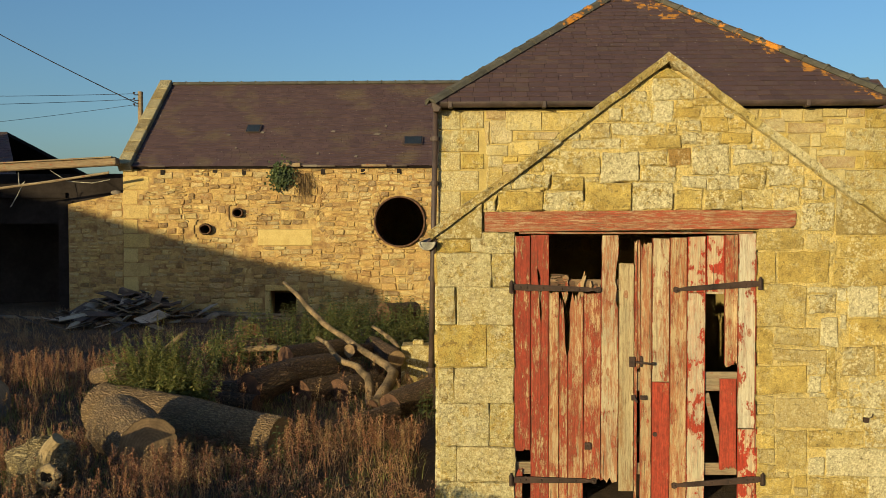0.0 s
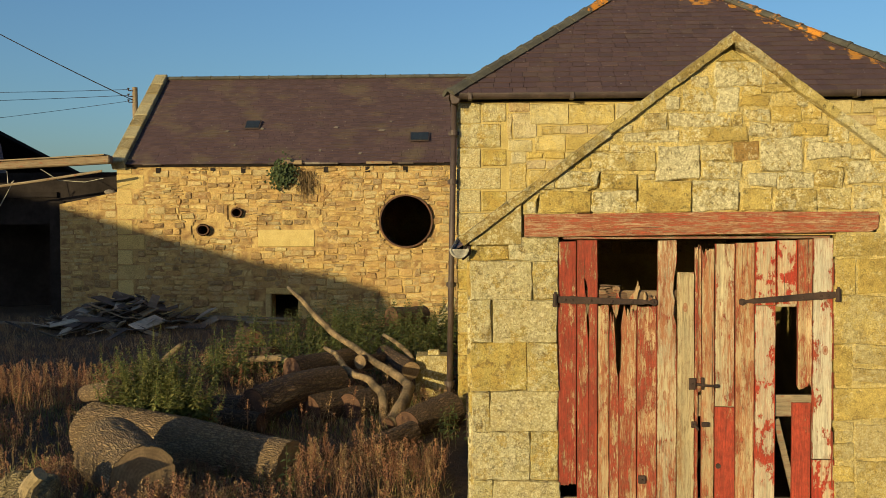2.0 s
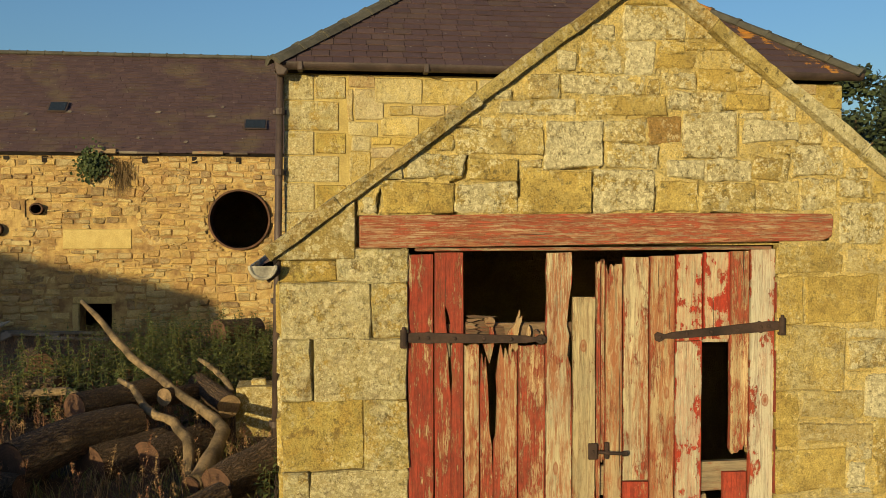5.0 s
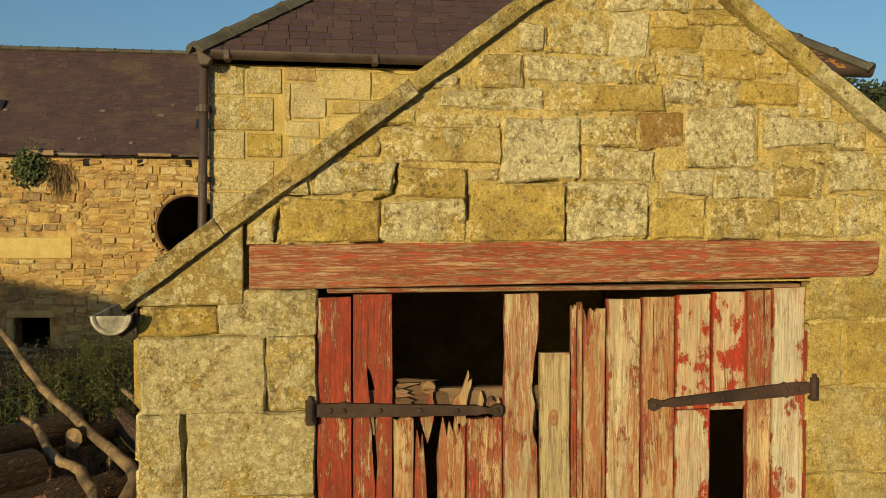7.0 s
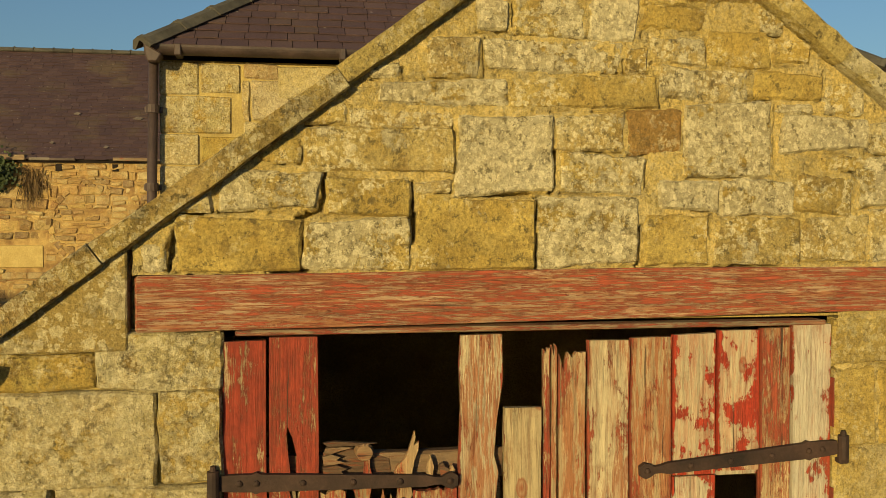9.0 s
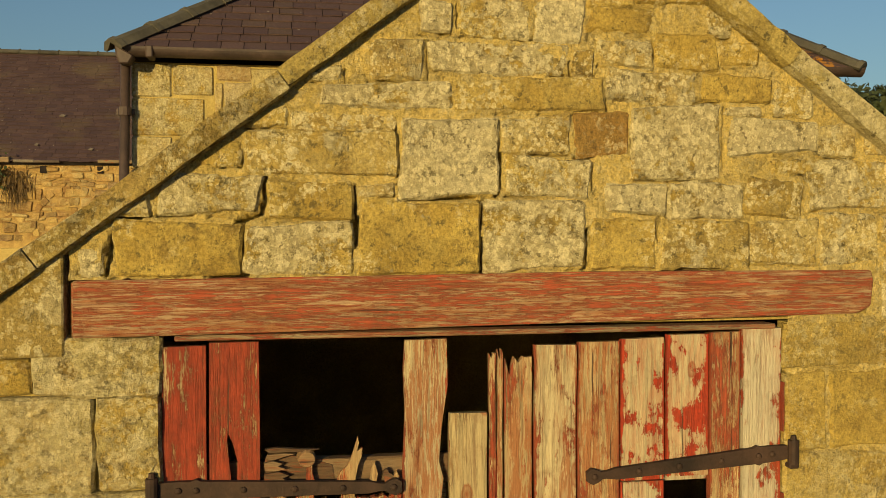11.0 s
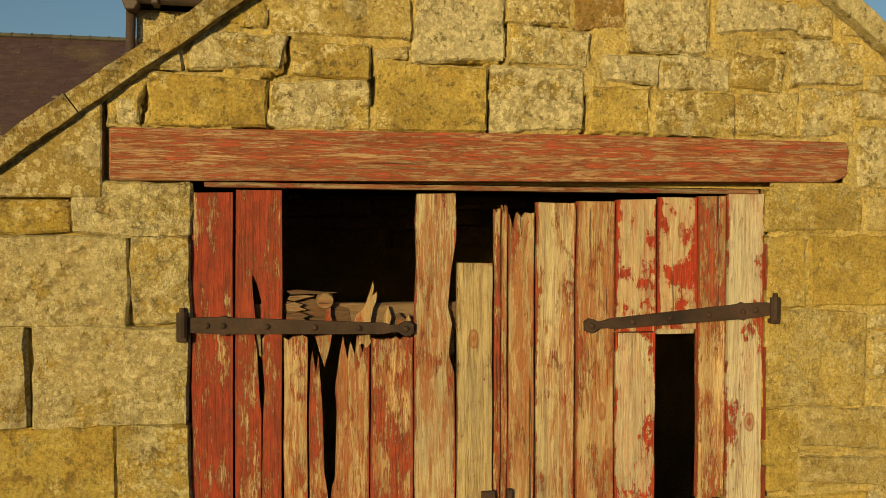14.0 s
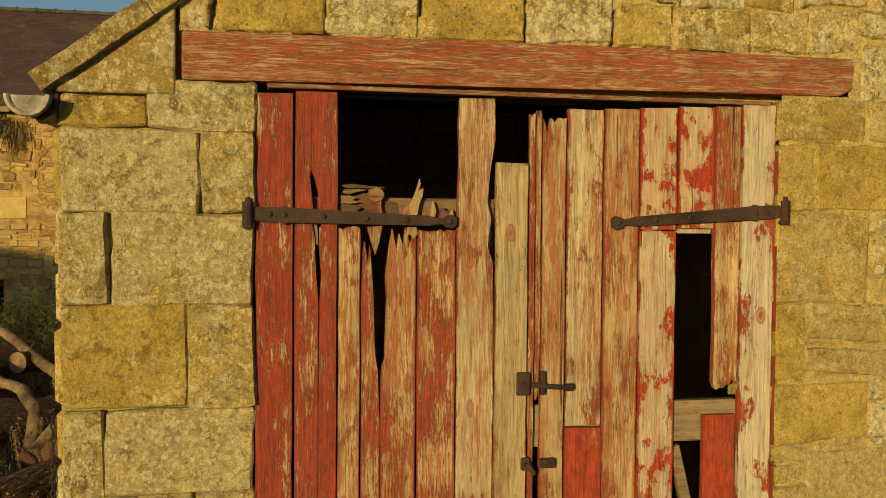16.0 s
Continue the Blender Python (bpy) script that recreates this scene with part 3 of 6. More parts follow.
GABLE_TOP = [
    (1.39, 1.58, 3.54, 3.67), (1.18, 1.29, 3.53, 3.58), (1.60, 2.11, 3.57, 3.68), (2.27, 2.44, 3.61, 3.71), (2.45, 2.71, 3.61, 3.75), (2.72, 2.88, 3.62, 3.71),
    (1.98, 2.37, 3.91, 4.11), (1.78, 1.94, 3.89, 3.99), (2.38, 2.57, 3.91, 4.05), (1.71, 1.97, 3.72, 3.88), (1.98, 2.17, 3.71, 3.89),
    (2.21, 2.37, 3.83, 3.89), (2.22, 2.44, 3.73, 3.82), (2.39, 2.65, 3.83, 3.89), (1.57, 1.70, 3.71, 3.83), (2.67, 2.77, 3.73, 3.84),
]
RIGHT_PIER = [
    (2.98, 3.43, 2.46, 2.64), (2.975, 3.16, 2.14, 2.45), (3.19, 3.63, 2.15, 2.45), (3.45, 3.70, 2.46, 2.63), (2.975, 3.46, 1.72, 2.13),
    (3.49, 3.73, 2.05, 2.11), (3.48, 3.73, 1.84, 2.03), (2.975, 3.14, 1.36, 1.71), (3.15, 3.58, 1.54, 1.71), (3.15, 3.66, 1.39, 1.52),
    (3.60, 3.74, 1.57, 1.82), (2.97, 3.47, 1.07, 1.35), (3.48, 3.64, 1.26, 1.38), (3.48, 3.56, 1.10, 1.25), (3.67, 3.75, 1.06, 1.48),
    (3.40, 3.72, 2.65, 2.92), (3.77, 4.33, 2.40, 2.60), (3.72, 4.33, 2.12, 2.38),
]
RIGHT_LOW = [
    (4.18, 4.32, 1.83, 2.08), (3.86, 4.11, 1.26, 1.52), (4.13, 4.32, 1.26, 1.52), (3.70, 4.01, 0.74, 0.92), (4.03, 4.29, 0.59, 0.92),
    (3.19, 3.67, 0.74, 1.02), (3.49, 3.97, 0.56, 0.72), (3.71, 4.28, 0.28, 0.54), (3.19, 3.48, 0.34, 0.71), (3.52, 4.06, 0.03, 0.26),
    (4.07, 4.27, 0.03, 0.26), (3.86, 4.15, 1.84, 2.09), (3.86, 4.32, 1.55, 1.81), (3.88, 4.31, 0.95, 1.23),
]


def front_stones():
    place = front(0.0)
    r = random.Random(11)
    laid = []
    for q in QUOINS:
        q = (q[0] - 0.004, q[1] + 0.004, q[2] - 0.004, q[3] + 0.004)
        v, f = stone_data(*q, place, proud=0.004, rough=0.005, edge=0.009, wob=0.013, cell=0.028, skew=0.006)
        raw("stone", v, f, M_QUOIN, store_front)
    limit = lambda u: roofline(u) - 0.125
    rects = OVER_LINTEL + GABLE + GABLE_TOP + RIGHT_PIER + RIGHT_LOW + [(2.14, 2.36, 3.27, 3.43)]

    def inside(q):
        if limit(q[0]) < q[3] or limit(q[1]) < q[3]:
            return False
        if q[2] < 2.86 and q[0] < 3.36:
            return q[0] > JR + 0.01 and q[3] < 2.67 and q[1] < XR
        return q[1] < (XR if q[2] < 2.6 else 3.72) and q[0] > 0.36
    block = [(0.3, 3.36, 2.63, 2.85)]
    extra = fill(rects + block, inside, 0.3, 4.17, -0.2, 4.2, 0.012,
                 [(0.25, 0.4, 0.14, 0.22), (0.14, 0.26, 0.08, 0.15), (0.09, 0.16, 0.05, 0.1), (0.05, 0.1, 0.03, 0.06)], 1500, r)
    rects = [(JR + 0.005, *q[1:]) if 2.96 < q[0] < 2.985 and q[3] < 2.66 else q for q in rects]
    brown = rects.index((2.14, 2.36, 3.27, 3.43))
    in_wall = lambda q: not overlaps(q, block, 0.0) and inside(q)
    for n, q in enumerate(grown(rects + extra, in_wall, 0.009, 0.048)):
        m = M_BROWN if n == brown else M_PIER if JR < q[0] < 3.45 and q[3] < 2.66 else M_STONE
        v, f = stone_data(*q, place, proud=0.001, rough=0.005, edge=0.010, wob=0.016, cell=0.03, rim=-0.009, cut=lambda u: roofline(u) - 0.11, skew=0.012 if q[1] - q[0] > 0.15 else 0.007)
        raw("stone", v, f, m, store_front)
        laid.append(q)
    # sloping stones at the feet of the gable
    for pts in ([(-0.11, 2.572), (0.345, 2.575), (0.345, 2.945), (-0.105, 2.612)], [(3.735, 2.612), (4.33, 2.612), (4.325, 2.62), (3.735, 3.05)]):
        bm = bmesh.new()
        prism(bm, pts, -0.012, 0.2)
        part("stone", bevelled(bm, 0.006), M_KNEELER, store_front)
    bm = bmesh.new()
    prism(bm, [(1.975, 4.115), (2.27, 4.115), (2.122, 4.215)], -0.01, 0.2)
    part("stone", bevelled(bm, 0.01), M_QUOIN, store_front)
    return laid


LAID = front_stones()

CRACKS = [
    [(0.945, 2.84), (0.935, 2.93), (0.925, 3.03), (1.0, 3.06), (1.015, 3.12), (1.01, 3.19)], [(1.792, 2.85), (1.79, 2.95), (1.775, 2.99), (1.795, 3.03), (1.80, 3.10)],
    [(0.48, 2.85), (0.49, 2.95), (0.54, 3.03), (0.62, 3.06)], [(0.84, 2.838), (0.94, 2.842)], [(2.19, 2.86), (2.195, 3.0)], [(2.85, 2.86), (2.845, 2.98)],
    [(1.335, 2.95), (1.33, 3.06), (1.33, 3.15)], [(1.85, 3.13), (1.865, 3.28)], [(1.9, 3.9), (1.915, 3.97)],
    [(1.5, 3.115), (1.78, 3.12)], [(3.07, 3.1), (3.075, 3.25)], [(2.5, 2.85), (2.75, 2.852)], [(2.5, 3.47), (2.7, 3.475)],
]


def mortar_face():
    """The pointing between the gable stones: uneven, in places flush, worn out below stones, with open cracks."""
    step = 0.009
    nx, nz = int((XR - 0.36) / step), int(4.3 / step)
    verts, index, faces = [], {}, []
    cell = lambda x, z: (round((x - 0.36) / step), round((z + 0.1) / step))
    deep, worn = set(), set()
    for line in CRACKS:
        for (ax, az), (bx_, bz_) in zip(line, line[1:]):
            n = int(math.hypot(bx_ - ax, bz_ - az) / 0.004) + 1
            for s in range(n + 1):
                x, z = ax + (bx_ - ax) * s / n, az + (bz_ - az) * s / n
                for d in (-0.006, 0.006):
                    deep.add(cell(x + d, z)), deep.add(cell(x, z + d * 0.6))
    for q in LAID:
        x = q[0]
        while x < q[1]:
            if noise.noise((x * 6.0, q[2] * 9.0, 3.0)) > 0.02:
                worn.add(cell(x, q[2] - 0.002))
            x += step * 0.7
        z = q[2]
        while z < q[3]:
            if noise.noise((q[0] * 9.0, z * 7.0, 5.0)) > 0.10:
                worn.add(cell(q[1] + 0.004, z))
            z += step * 0.7
    for j in range(nz):
        for i in range(nx + 1):
            x, z = 0.36 + i * step, -0.1 + j * step
            if z > roofline(x) - 0.085 or (z < 2.83 and x < 3.34 and not (x > JR + 0.015 and z < 2.68)):
                continue
            n = noise.noise((x * 7, z * 7, 1.0)) * 0.5 + noise.noise((x * 23, z * 23, 4.0)) * 0.5 + noise.noise((x * 55, z * 55, 8.0)) * 0.55
            y = 0.0075 - 0.0105 * n
            if (i, j) in deep:
                y = 0.08
            elif (i, j) in worn:
                y = 0.034
            index[i, j] = len(verts)
            verts.append((x + 0.008 * noise.noise((x * 30, z * 30, 2)), y, z + 0.008 * noise.noise((x * 30, z * 30, 6))))
    for (i, j) in index:
        if all(c in index for c in ((i + 1, j), (i, j + 1), (i + 1, j + 1))):
            faces.append((index[i, j], index[i + 1, j], index[i + 1, j + 1], index[i, j + 1]))
    raw("pointing", verts, faces, M_POINT, store_front, smooth=True)


mortar_face()


def side_stones():
    r = random.Random(5)
    n = 0
    for q in courses(0.02, BACK_Y, -0.2, 2.45, 0.2, 0.34, 0.3, 0.6, r):
        v, f = stone_data(*q, leftside(XL), proud=0.008, rough=0.008)
        raw("stone", v, f, M_STONE, store_left)


side_stones()


def coping():
    root = tagged(empty("gable_coping", (APEX_X, 0, 2.6)), "mossy sloping coping stones along the gable", "coping", kind="structure")
    r = random.Random(3)
    cosp = 1 / math.hypot(1, PITCH)
    sinp = PITCH * cosp
    for side, cuts in ((-1, [0.0, 0.62, 1.33, 2.37, 2.89]), (1, [0.0, 0.55, 1.12, 1.82, 2.34, 2.93])):
        for a, b in zip(cuts, cuts[1:]):
            bm = bmesh.new()
            off, th, lip = r.uniform(-0.016, -0.004), 0.074 + r.uniform(-0.01, 0.012), 0.06 + r.uniform(-0.012, 0.015)
            nseg = 12
            rows = []
            for i in range(nseg + 1):
                s = a + 0.002 + (b - a - 0.004) * i / nseg
                ring = []
                for (d, t) in ((-lip, 0.0), (-lip + 0.01, -th * 0.9), (-lip + 0.05, -th), (0.42, -th), (0.42, 0.0), (-lip + 0.02, 0.004)):
                    q = noise.noise_vector((s * 4, d * 9 + side, t * 9 + 5)) * 0.012 + noise.noise_vector((s * 17, d * 21 + side, t * 25 + 5)) * 0.009
                    x = APEX_X + side * (s * cosp + (t + off) * sinp)
                    z = APEX_Z - s * sinp + (t + off) * cosp
                    ring.append(bm.verts.new((x + q[0] * 0.6, d + q[1], z + q[2] * 0.6)))
                rows.append(ring)
            for p, q in zip(rows, rows[1:]):
                for k in range(6):
                    bm.faces.new((p[k], p[(k + 1) % 6], q[(k + 1) % 6], q[k]))
            bm.faces.new(rows[0]), bm.faces.new(rows[-1][::-1])
            part("coping_stone", bm, M_COPE, root).matrix_parent_inverse = root.matrix_basis.inverted()


coping()


# ---- slates ----
def slate_rows(a, across, up, length, lo, hi, width, step, r, lift=0.0):
    """Slates on a slope from the eaves corner a: each one's eight corners, as a thin tilted slab."""
    nrm = across.cross(up).normalized()
    k = 0
    s = -0.03
    while s < length - 0.02:
        x0, x1 = lo(s), hi(s)
        t1 = min(s + step * 1.15, length)
        x = x0 - (width * 0.5 if k % 2 else 0.0) - r.uniform(0, 0.03)
        while x < x1:
            w = width * r.uniform(0.85, 1.15)
            p, q = max(x, x0), min(x + w - 0.006, x1)
            if q - p > 0.03:
                up_p, up_q = max(p, lo(t1)), min(q, hi(t1))
                if up_q - up_p < 0.01:
                    up_p = up_q = max(lo(t1), min(hi(t1), (up_p + up_q) / 2))
                    up_q += 0.01
                j1, j2, d = r.uniform(-0.012, 0.006), r.uniform(-0.004, 0.006), r.uniform(0, 0.006)
                low = a + up * (s + j1) + nrm * (0.016 + d + lift)
                top = a + up * t1 + nrm * (0.002 + lift)
                th = nrm * -0.012
                c = [low + across * p, low + across * q + up * j2, top + across * up_q, top + across * up_p]
                yield c + [v + th for v in c]
            x += w
        s += step
        k += 1


SLAB = [(0, 1, 2, 3), (0, 4, 5, 1), (1, 5, 6, 2), (3, 7, 4, 0), (2, 6, 7, 3)]


def slates_joined(name, slabs, parent):
    verts, faces = [], []
    for c in slabs:
        b = len(verts)
        verts += [tuple(v) for v in c]
        faces += [tuple(i + b for i in f) for f in SLAB]
    return tagged(raw(name, verts, faces, M_SLATES, parent), kind="stuff")


# ---- the house behind the store ----
HX0, HX1, HY0, HY1, HZ = -0.27, 6.5, 5.08, 11.4, 4.46
HAP = Vector(((HX0 + HX1) / 2, (HY0 + HY1) / 2, 7.1))


def house():
    bm = bmesh.new()
    box(bm, HX0 + 0.02, HX1 - 0.02, HY0 + 0.0135, HY0 + 0.5, -0.3, HZ)
    wall = tagged(part("wall_house_front", bm, M_MORTAR), "house wall of yellow sandstone rubble with dressed corners", "wall", kind="structure")
    for name, b in (("wall_house_left", (HX0, HX0 + 0.5, HY0 + 0.5, HY1)), ("wall_house_right", (HX1 - 0.5, HX1, HY0 + 0.5, HY1)), ("wall_house_back", (HX0 + 0.5, HX1 - 0.5, HY1 - 0.5, HY1))):
        bm = bmesh.new()
        box(bm, *b, -0.3, HZ)
        tagged(part(name, bm, M_MAIN), "house wall of yellow sandstone", "wall", kind="structure")
    r = random.Random(21)
    corner = []
    z, k = 2.3, 0
    while z < HZ - 0.1:
        h = min(r.uniform(0.26, 0.36), HZ - z)
        w = 0.62 if k % 2 else 0.34
        for q in ((HX0, HX0 + w, z, z + h - 0.012), (HX1 - w, HX1, z, z + h - 0.012)):
            corner.append(q)
        if k % 2 == 0:
            corner.append((HX0 + 0.355, HX0 + 0.7, z + 0.02, z + h - 0.03))
        z += h
        k += 1
    z = 0.0
    while z < 2.25:
        corner.append((HX0, HX0 + 0.3, z, z + 0.28))
        z += 0.3
    body = []
    for q in rubble(HX0 + 0.05, HX1 - 0.05, 2.3, HZ, r, 1.45, 0.006):
        for c in corner:
            if overlaps(q, [c], 0.004):
                q = (max(q[0], c[1] + 0.01), q[1], q[2], q[3]) if c[0] < 3 else (q[0], min(q[1], c[0] - 0.01), q[2], q[3])
        if q[1] - q[0] > 0.05:
            body.append(q)
    for q in corner:
        v, f = stone_data(*q, front(HY0), proud=0.004, rough=0.004, edge=0.012, wob=0.005)
        raw("stone", v, f, M_QUOIN, wall)
    for q in body:
        v, f = stone_data(*q, front(HY0), proud=0.006, rough=0.010, edge=0.014, wob=0.016, cell=0.07, skew=0.012)
        raw("stone", v, f, M_MAIN, wall)
    # hipped roof
    e, d, ez = 0.2, 0.08, HZ + 0.10
    c = [Vector((HX0 - d, HY0 - e, ez)), Vector((HX1 + d, HY0 - e, ez)), Vector((HX1 + d, HY1 + e, ez)), Vector((HX0 - d, HY1 + e, ez))]
    bm = bmesh.new()
    vs = [bm.verts.new(p - Vector((0, 0, 0.03))) for p in c]
    ap = bm.verts.new(HAP - Vector((0, 0, 0.03)))
    for i in range(4):
        bm.faces.new((vs[i], vs[(i + 1) % 4], ap))
    bm.faces.new(vs[::-1])
    roof = tagged(part("roof_house", bm, M_BLACK), "hipped roof of purple-brown slates with orange lichen", "roof", kind="structure")
    r = random.Random(8)
    for i in range(4):
        a, b = c[i], c[(i + 1) % 4]
        across = (b - a).normalized()
        mid = (a + b) / 2
        up = (HAP - mid)
        length = up.length
        up.normalize()
        wid = (b - a).length
        lo = lambda s: wid / 2 * max(0.0, s) / length
        hi = lambda s: wid - wid / 2 * max(0.0, s) / length
        slabs = slate_rows(a, across, up, length, lo, hi, 0.21, 0.15, r)
        if i == 0:
            for q in slabs:
                mid = (q[0] + q[2]) / 2
                s = (HX1 + 0.08 - mid.x) - (mid.y - HY0 + e)
                near = s < 0.34 or (mid.z > 6.75 and mid.x < HAP.x) or (mid.x > HAP.x and mid.z > 6.3 and s < 0.75)
                raw("slate", [tuple(v) for v in q], SLAB, M_SLATE_ORANGE if near else M_SLATE, roof)
        else:
            slates_joined("slates", slabs, roof)
        # hip tiles
        d = HAP - a
        n = int(d.length / 0.42)
        d.normalize()
        side = d.cross(Vector((0, 0, 1))).normalized()
        nup = side.cross(d)
        for kk in range(n):
            bm = bmesh.new()
            rows = []
            s0 = kk * 0.42 - 0.05
            for s, g in ((s0, 1.08), (s0 + 0.05, 1.1), (s0 + 0.06, 1.0), (s0 + 0.44, 0.96)):
                ring = []
                for ang in (-75, -35, 0, 35, 75):
                    rr = 0.115 * g
                    ring.append(bm.verts.new(a + d * s + side * math.sin(radians(ang)) * rr * 1.1 + nup * (math.cos(radians(ang)) * rr - 0.045)))
                for ang in (75, 0, -75):
                    rr = 0.09 * g
                    ring.append(bm.verts.new(a + d * s + side * math.sin(radians(ang)) * rr * 1.1 + nup * (math.cos(radians(ang)) * rr - 0.055)))
                rows.append(ring)
            for p, q in zip(rows, rows[1:]):
                for k in range(8):
                    bm.faces.new((p[k], p[(k + 1) % 8], q[(k + 1) % 8], q[k]))
            bm.faces.new(rows[0][::-1]), bm.faces.new(rows[-1])
            part("hip_tile", bm, M_HIP_LICHEN if (i == 1 and kk > 4) or (i == 0 and kk > 7) else M_HIP, roof)


def lichen_hip():
    k = Nodes("hip tile with orange lichen", 0.9)
    v = k.coord()
    c = k.ramp(k.noise(v, 6.0, 5.0), (0.3, (0.05, 0.046, 0.035)), (0.7, (0.09, 0.08, 0.06)))
    c = k.mix(k.ramp(k.noise(v, 2.3, 7.0, 0.7), (0.53, 0.0), (0.58, 1.0)), c, (0.50, 0.19, 0.015))
    k.bump(k.noise(v, 30.0, 4.0), 0.5, 0.008)
    return k.done(c)


M_HIP_LICHEN = lichen_hip()
house()


def gutter(name, x0, x1, y, z, rad, mat, label):
    """A half-round gutter along x."""
    bm = bmesh.new()
    prof = [(math.cos(radians(180 + 15 * i)) * rad, math.sin(radians(180 + 15 * i)) * rad) for i in range(13)]
    prof += [(p * 0.88, q * 0.88) for p, q in reversed(prof)]
    xs = [x0, x1]
    rows = [[bm.verts.new((x, y + p, z + q)) for p, q in prof] for x in xs]
    n = len(prof)
    for k in range(n):
        bm.faces.new((rows[0][k], rows[0][(k + 1) % n], rows[1][(k + 1) % n], rows[1][k]))
    for row in rows:
        for k in range(12):
            bm.faces.new((row[k], row[k + 1], row[n - 2 - k], row[n - 1 - k]))
    g = part("gutter_run", bm, mat)
    g.name = name
    return tagged(g, label, "gutter")


g_house = gutter("gutter", HX0 - 0.09, HX1 + 0.13, HY0 - 0.17, HZ + 0.09, 0.08, M_GUTTER, "dark cast-iron half-round gutter under the slate eaves")
for x in (HX0 + 0.16, 1.3, 2.5, 3.9, 5.2):
    bm = bmesh.new()
    box(bm, x, x + 0.06, HY0 - 0.262, HY0 - 0.078, HZ - 0.004, HZ + 0.1)
    part("joint_collar", bevelled(bm, 0.01), M_GUTTER, g_house)
bm = bmesh.new()
prism(bm, [(HX0 - 0.09, HZ + 0.10), (HX0 - 0.085, HZ + 0.01), (HX0 - 0.06, HZ - 0.06), (HX0 + 0.02, HZ - 0.06), (HX0 + 0.06, HZ + 0.01)], HY0 - 0.25, HY0 - 0.09)
part("outlet", bevelled(bm, 0.012), M_GUTTER, g_house)


def downpipe():
    x, y = HX0 - 0.035, HY0 - 0.075
    at = lambda z: x - 0.085 * (4.4 - z) / 4.2
    bm = bmesh.new()
    tube(bm, [(at(4.42), y, 4.42), (at(0.25), y, 0.25)], 0.042, 10)
    p = tagged(part("drainpipe", bm, M_GUTTER, smooth=True), "brown cast-iron drainpipe on the house corner", "pipe")
    for z in (0.45, 1.85, 3.3, 3.98):
        bm = bmesh.new()
        tube(bm, [(at(z), y, z), (at(z), y, z + 0.07)], 0.055, 10)
        part("pipe_collar", bm, M_GUTTER, p)
        bm = bmesh.new()
        box(bm, at(z) - 0.075, at(z) + 0.075, y + 0.03, y + 0.09, z + 0.01, z + 0.06)
        part("bracket", bm, M_GUTTER, p)


downpipe()


def store_roof():
    bm = bmesh.new()
    a = [(XL - 0.05, roofline(XL - 0.05) - 0.12), (APEX_X, APEX_Z - 0.11), (XR + 0.05, roofline(XR + 0.05) - 0.12), (XR + 0.05, roofline(XR + 0.05) - 0.2), (APEX_X, APEX_Z - 0.2), (XL - 0.05, roofline(XL - 0.05) - 0.2)]
    prism(bm, a, WALL, BACK_Y - 0.02)
    roof = tagged(part("roof_store", bm, M_BLACK), "slate roof of the store", "roof", kind="structure")
    r = random.Random(9)
    for side in (-1, 1):
        edge = XL - 0.1 if side < 0 else XR + 0.1
        up = Vector((-side, 0, PITCH))
        length = abs(edge - APEX_X) * up.length
        up.normalize()
        z = roofline(edge) - 0.11
        if side < 0:
            a, across = Vector((edge, BACK_Y - 0.02, z)), Vector((0, -1, 0))
        else:
            a, across = Vector((edge, 0.43, z)), Vector((0, 1, 0))
        w = BACK_Y - 0.45
        slates_joined("slates", slate_rows(a, across, up, length, lambda s: 0.0, lambda s: w, 0.3, 0.2, r), roof)


store_roof()


def side_gutter():
    """The old gutter along the left eaves of the store, with its open end to the front."""
    bm = bmesh.new()
    prof = [(math.cos(radians(180 + 15 * i)) * 0.075, math.sin(radians(180 + 15 * i)) * 0.075) for i in range(13)]
    prof += [(p * 0.86, q * 0.86) for p, q in reversed(prof)]
    n = len(prof)
    rows = [[bm.verts.new((-0.185 + p, y, 2.545 + q + (y * 0.004))) for p, q in prof] for y in (-0.1, 4.8)]
    for k in range(n):
        bm.faces.new((rows[0][k], rows[0][(k + 1) % n], rows[1][(k + 1) % n], rows[1][k]))
    for row in rows:
        for k in range(12):
            bm.faces.new((row[k], row[k + 1], row[n - 2 - k], row[n - 1 - k]))
    g = tagged(part("side_gutter", bm, M_GUTTER_OLD), "flaking half-round gutter along the store eaves", "gutter")
    bm = bmesh.new()
    tube(bm, [(-0.185 + math.cos(radians(180 + 18 * i)) * 0.075, -0.098, 2.545 + math.sin(radians(180 + 18 * i)) * 0.075) for i in range(11)], 0.011, 6)
    part("rim", bm, M_GUTTER_OLD, g)
    bm = bmesh.new()
    prism(bm, [(-0.185 + math.cos(radians(180 + 15 * i)) * 0.072, 2.542 + math.sin(radians(180 + 15 * i)) * 0.072) for i in range(13)], -0.094, -0.086)
    part("end_plate", bm, M_GUTTER_OLD, g, "pale flaking end plate")
    bm = bmesh.new()
    tube(bm, [(-0.10, 0.04, 2.6), (-0.10, -0.03, 2.5), (-0.16, -0.05, 2.45)], 0.012, 6)
    part("bracket", bm, M_IRON, g)


side_gutter()

M_BEAM = painted_wood("pale beam", 0.0, bare=(0.25, 0.18, 0.10), axis=0)

# ---- barn across the yard ----
BX0, BX1, BY, BZ, BRY, BRZ = -9.68, 13.0, 16.69, 4.39, 20.2, 7.24
HOLE = (-1.80, 2.79, 0.715)
PIPES = ((-6.41, 3.045), (-7.335, 2.58))


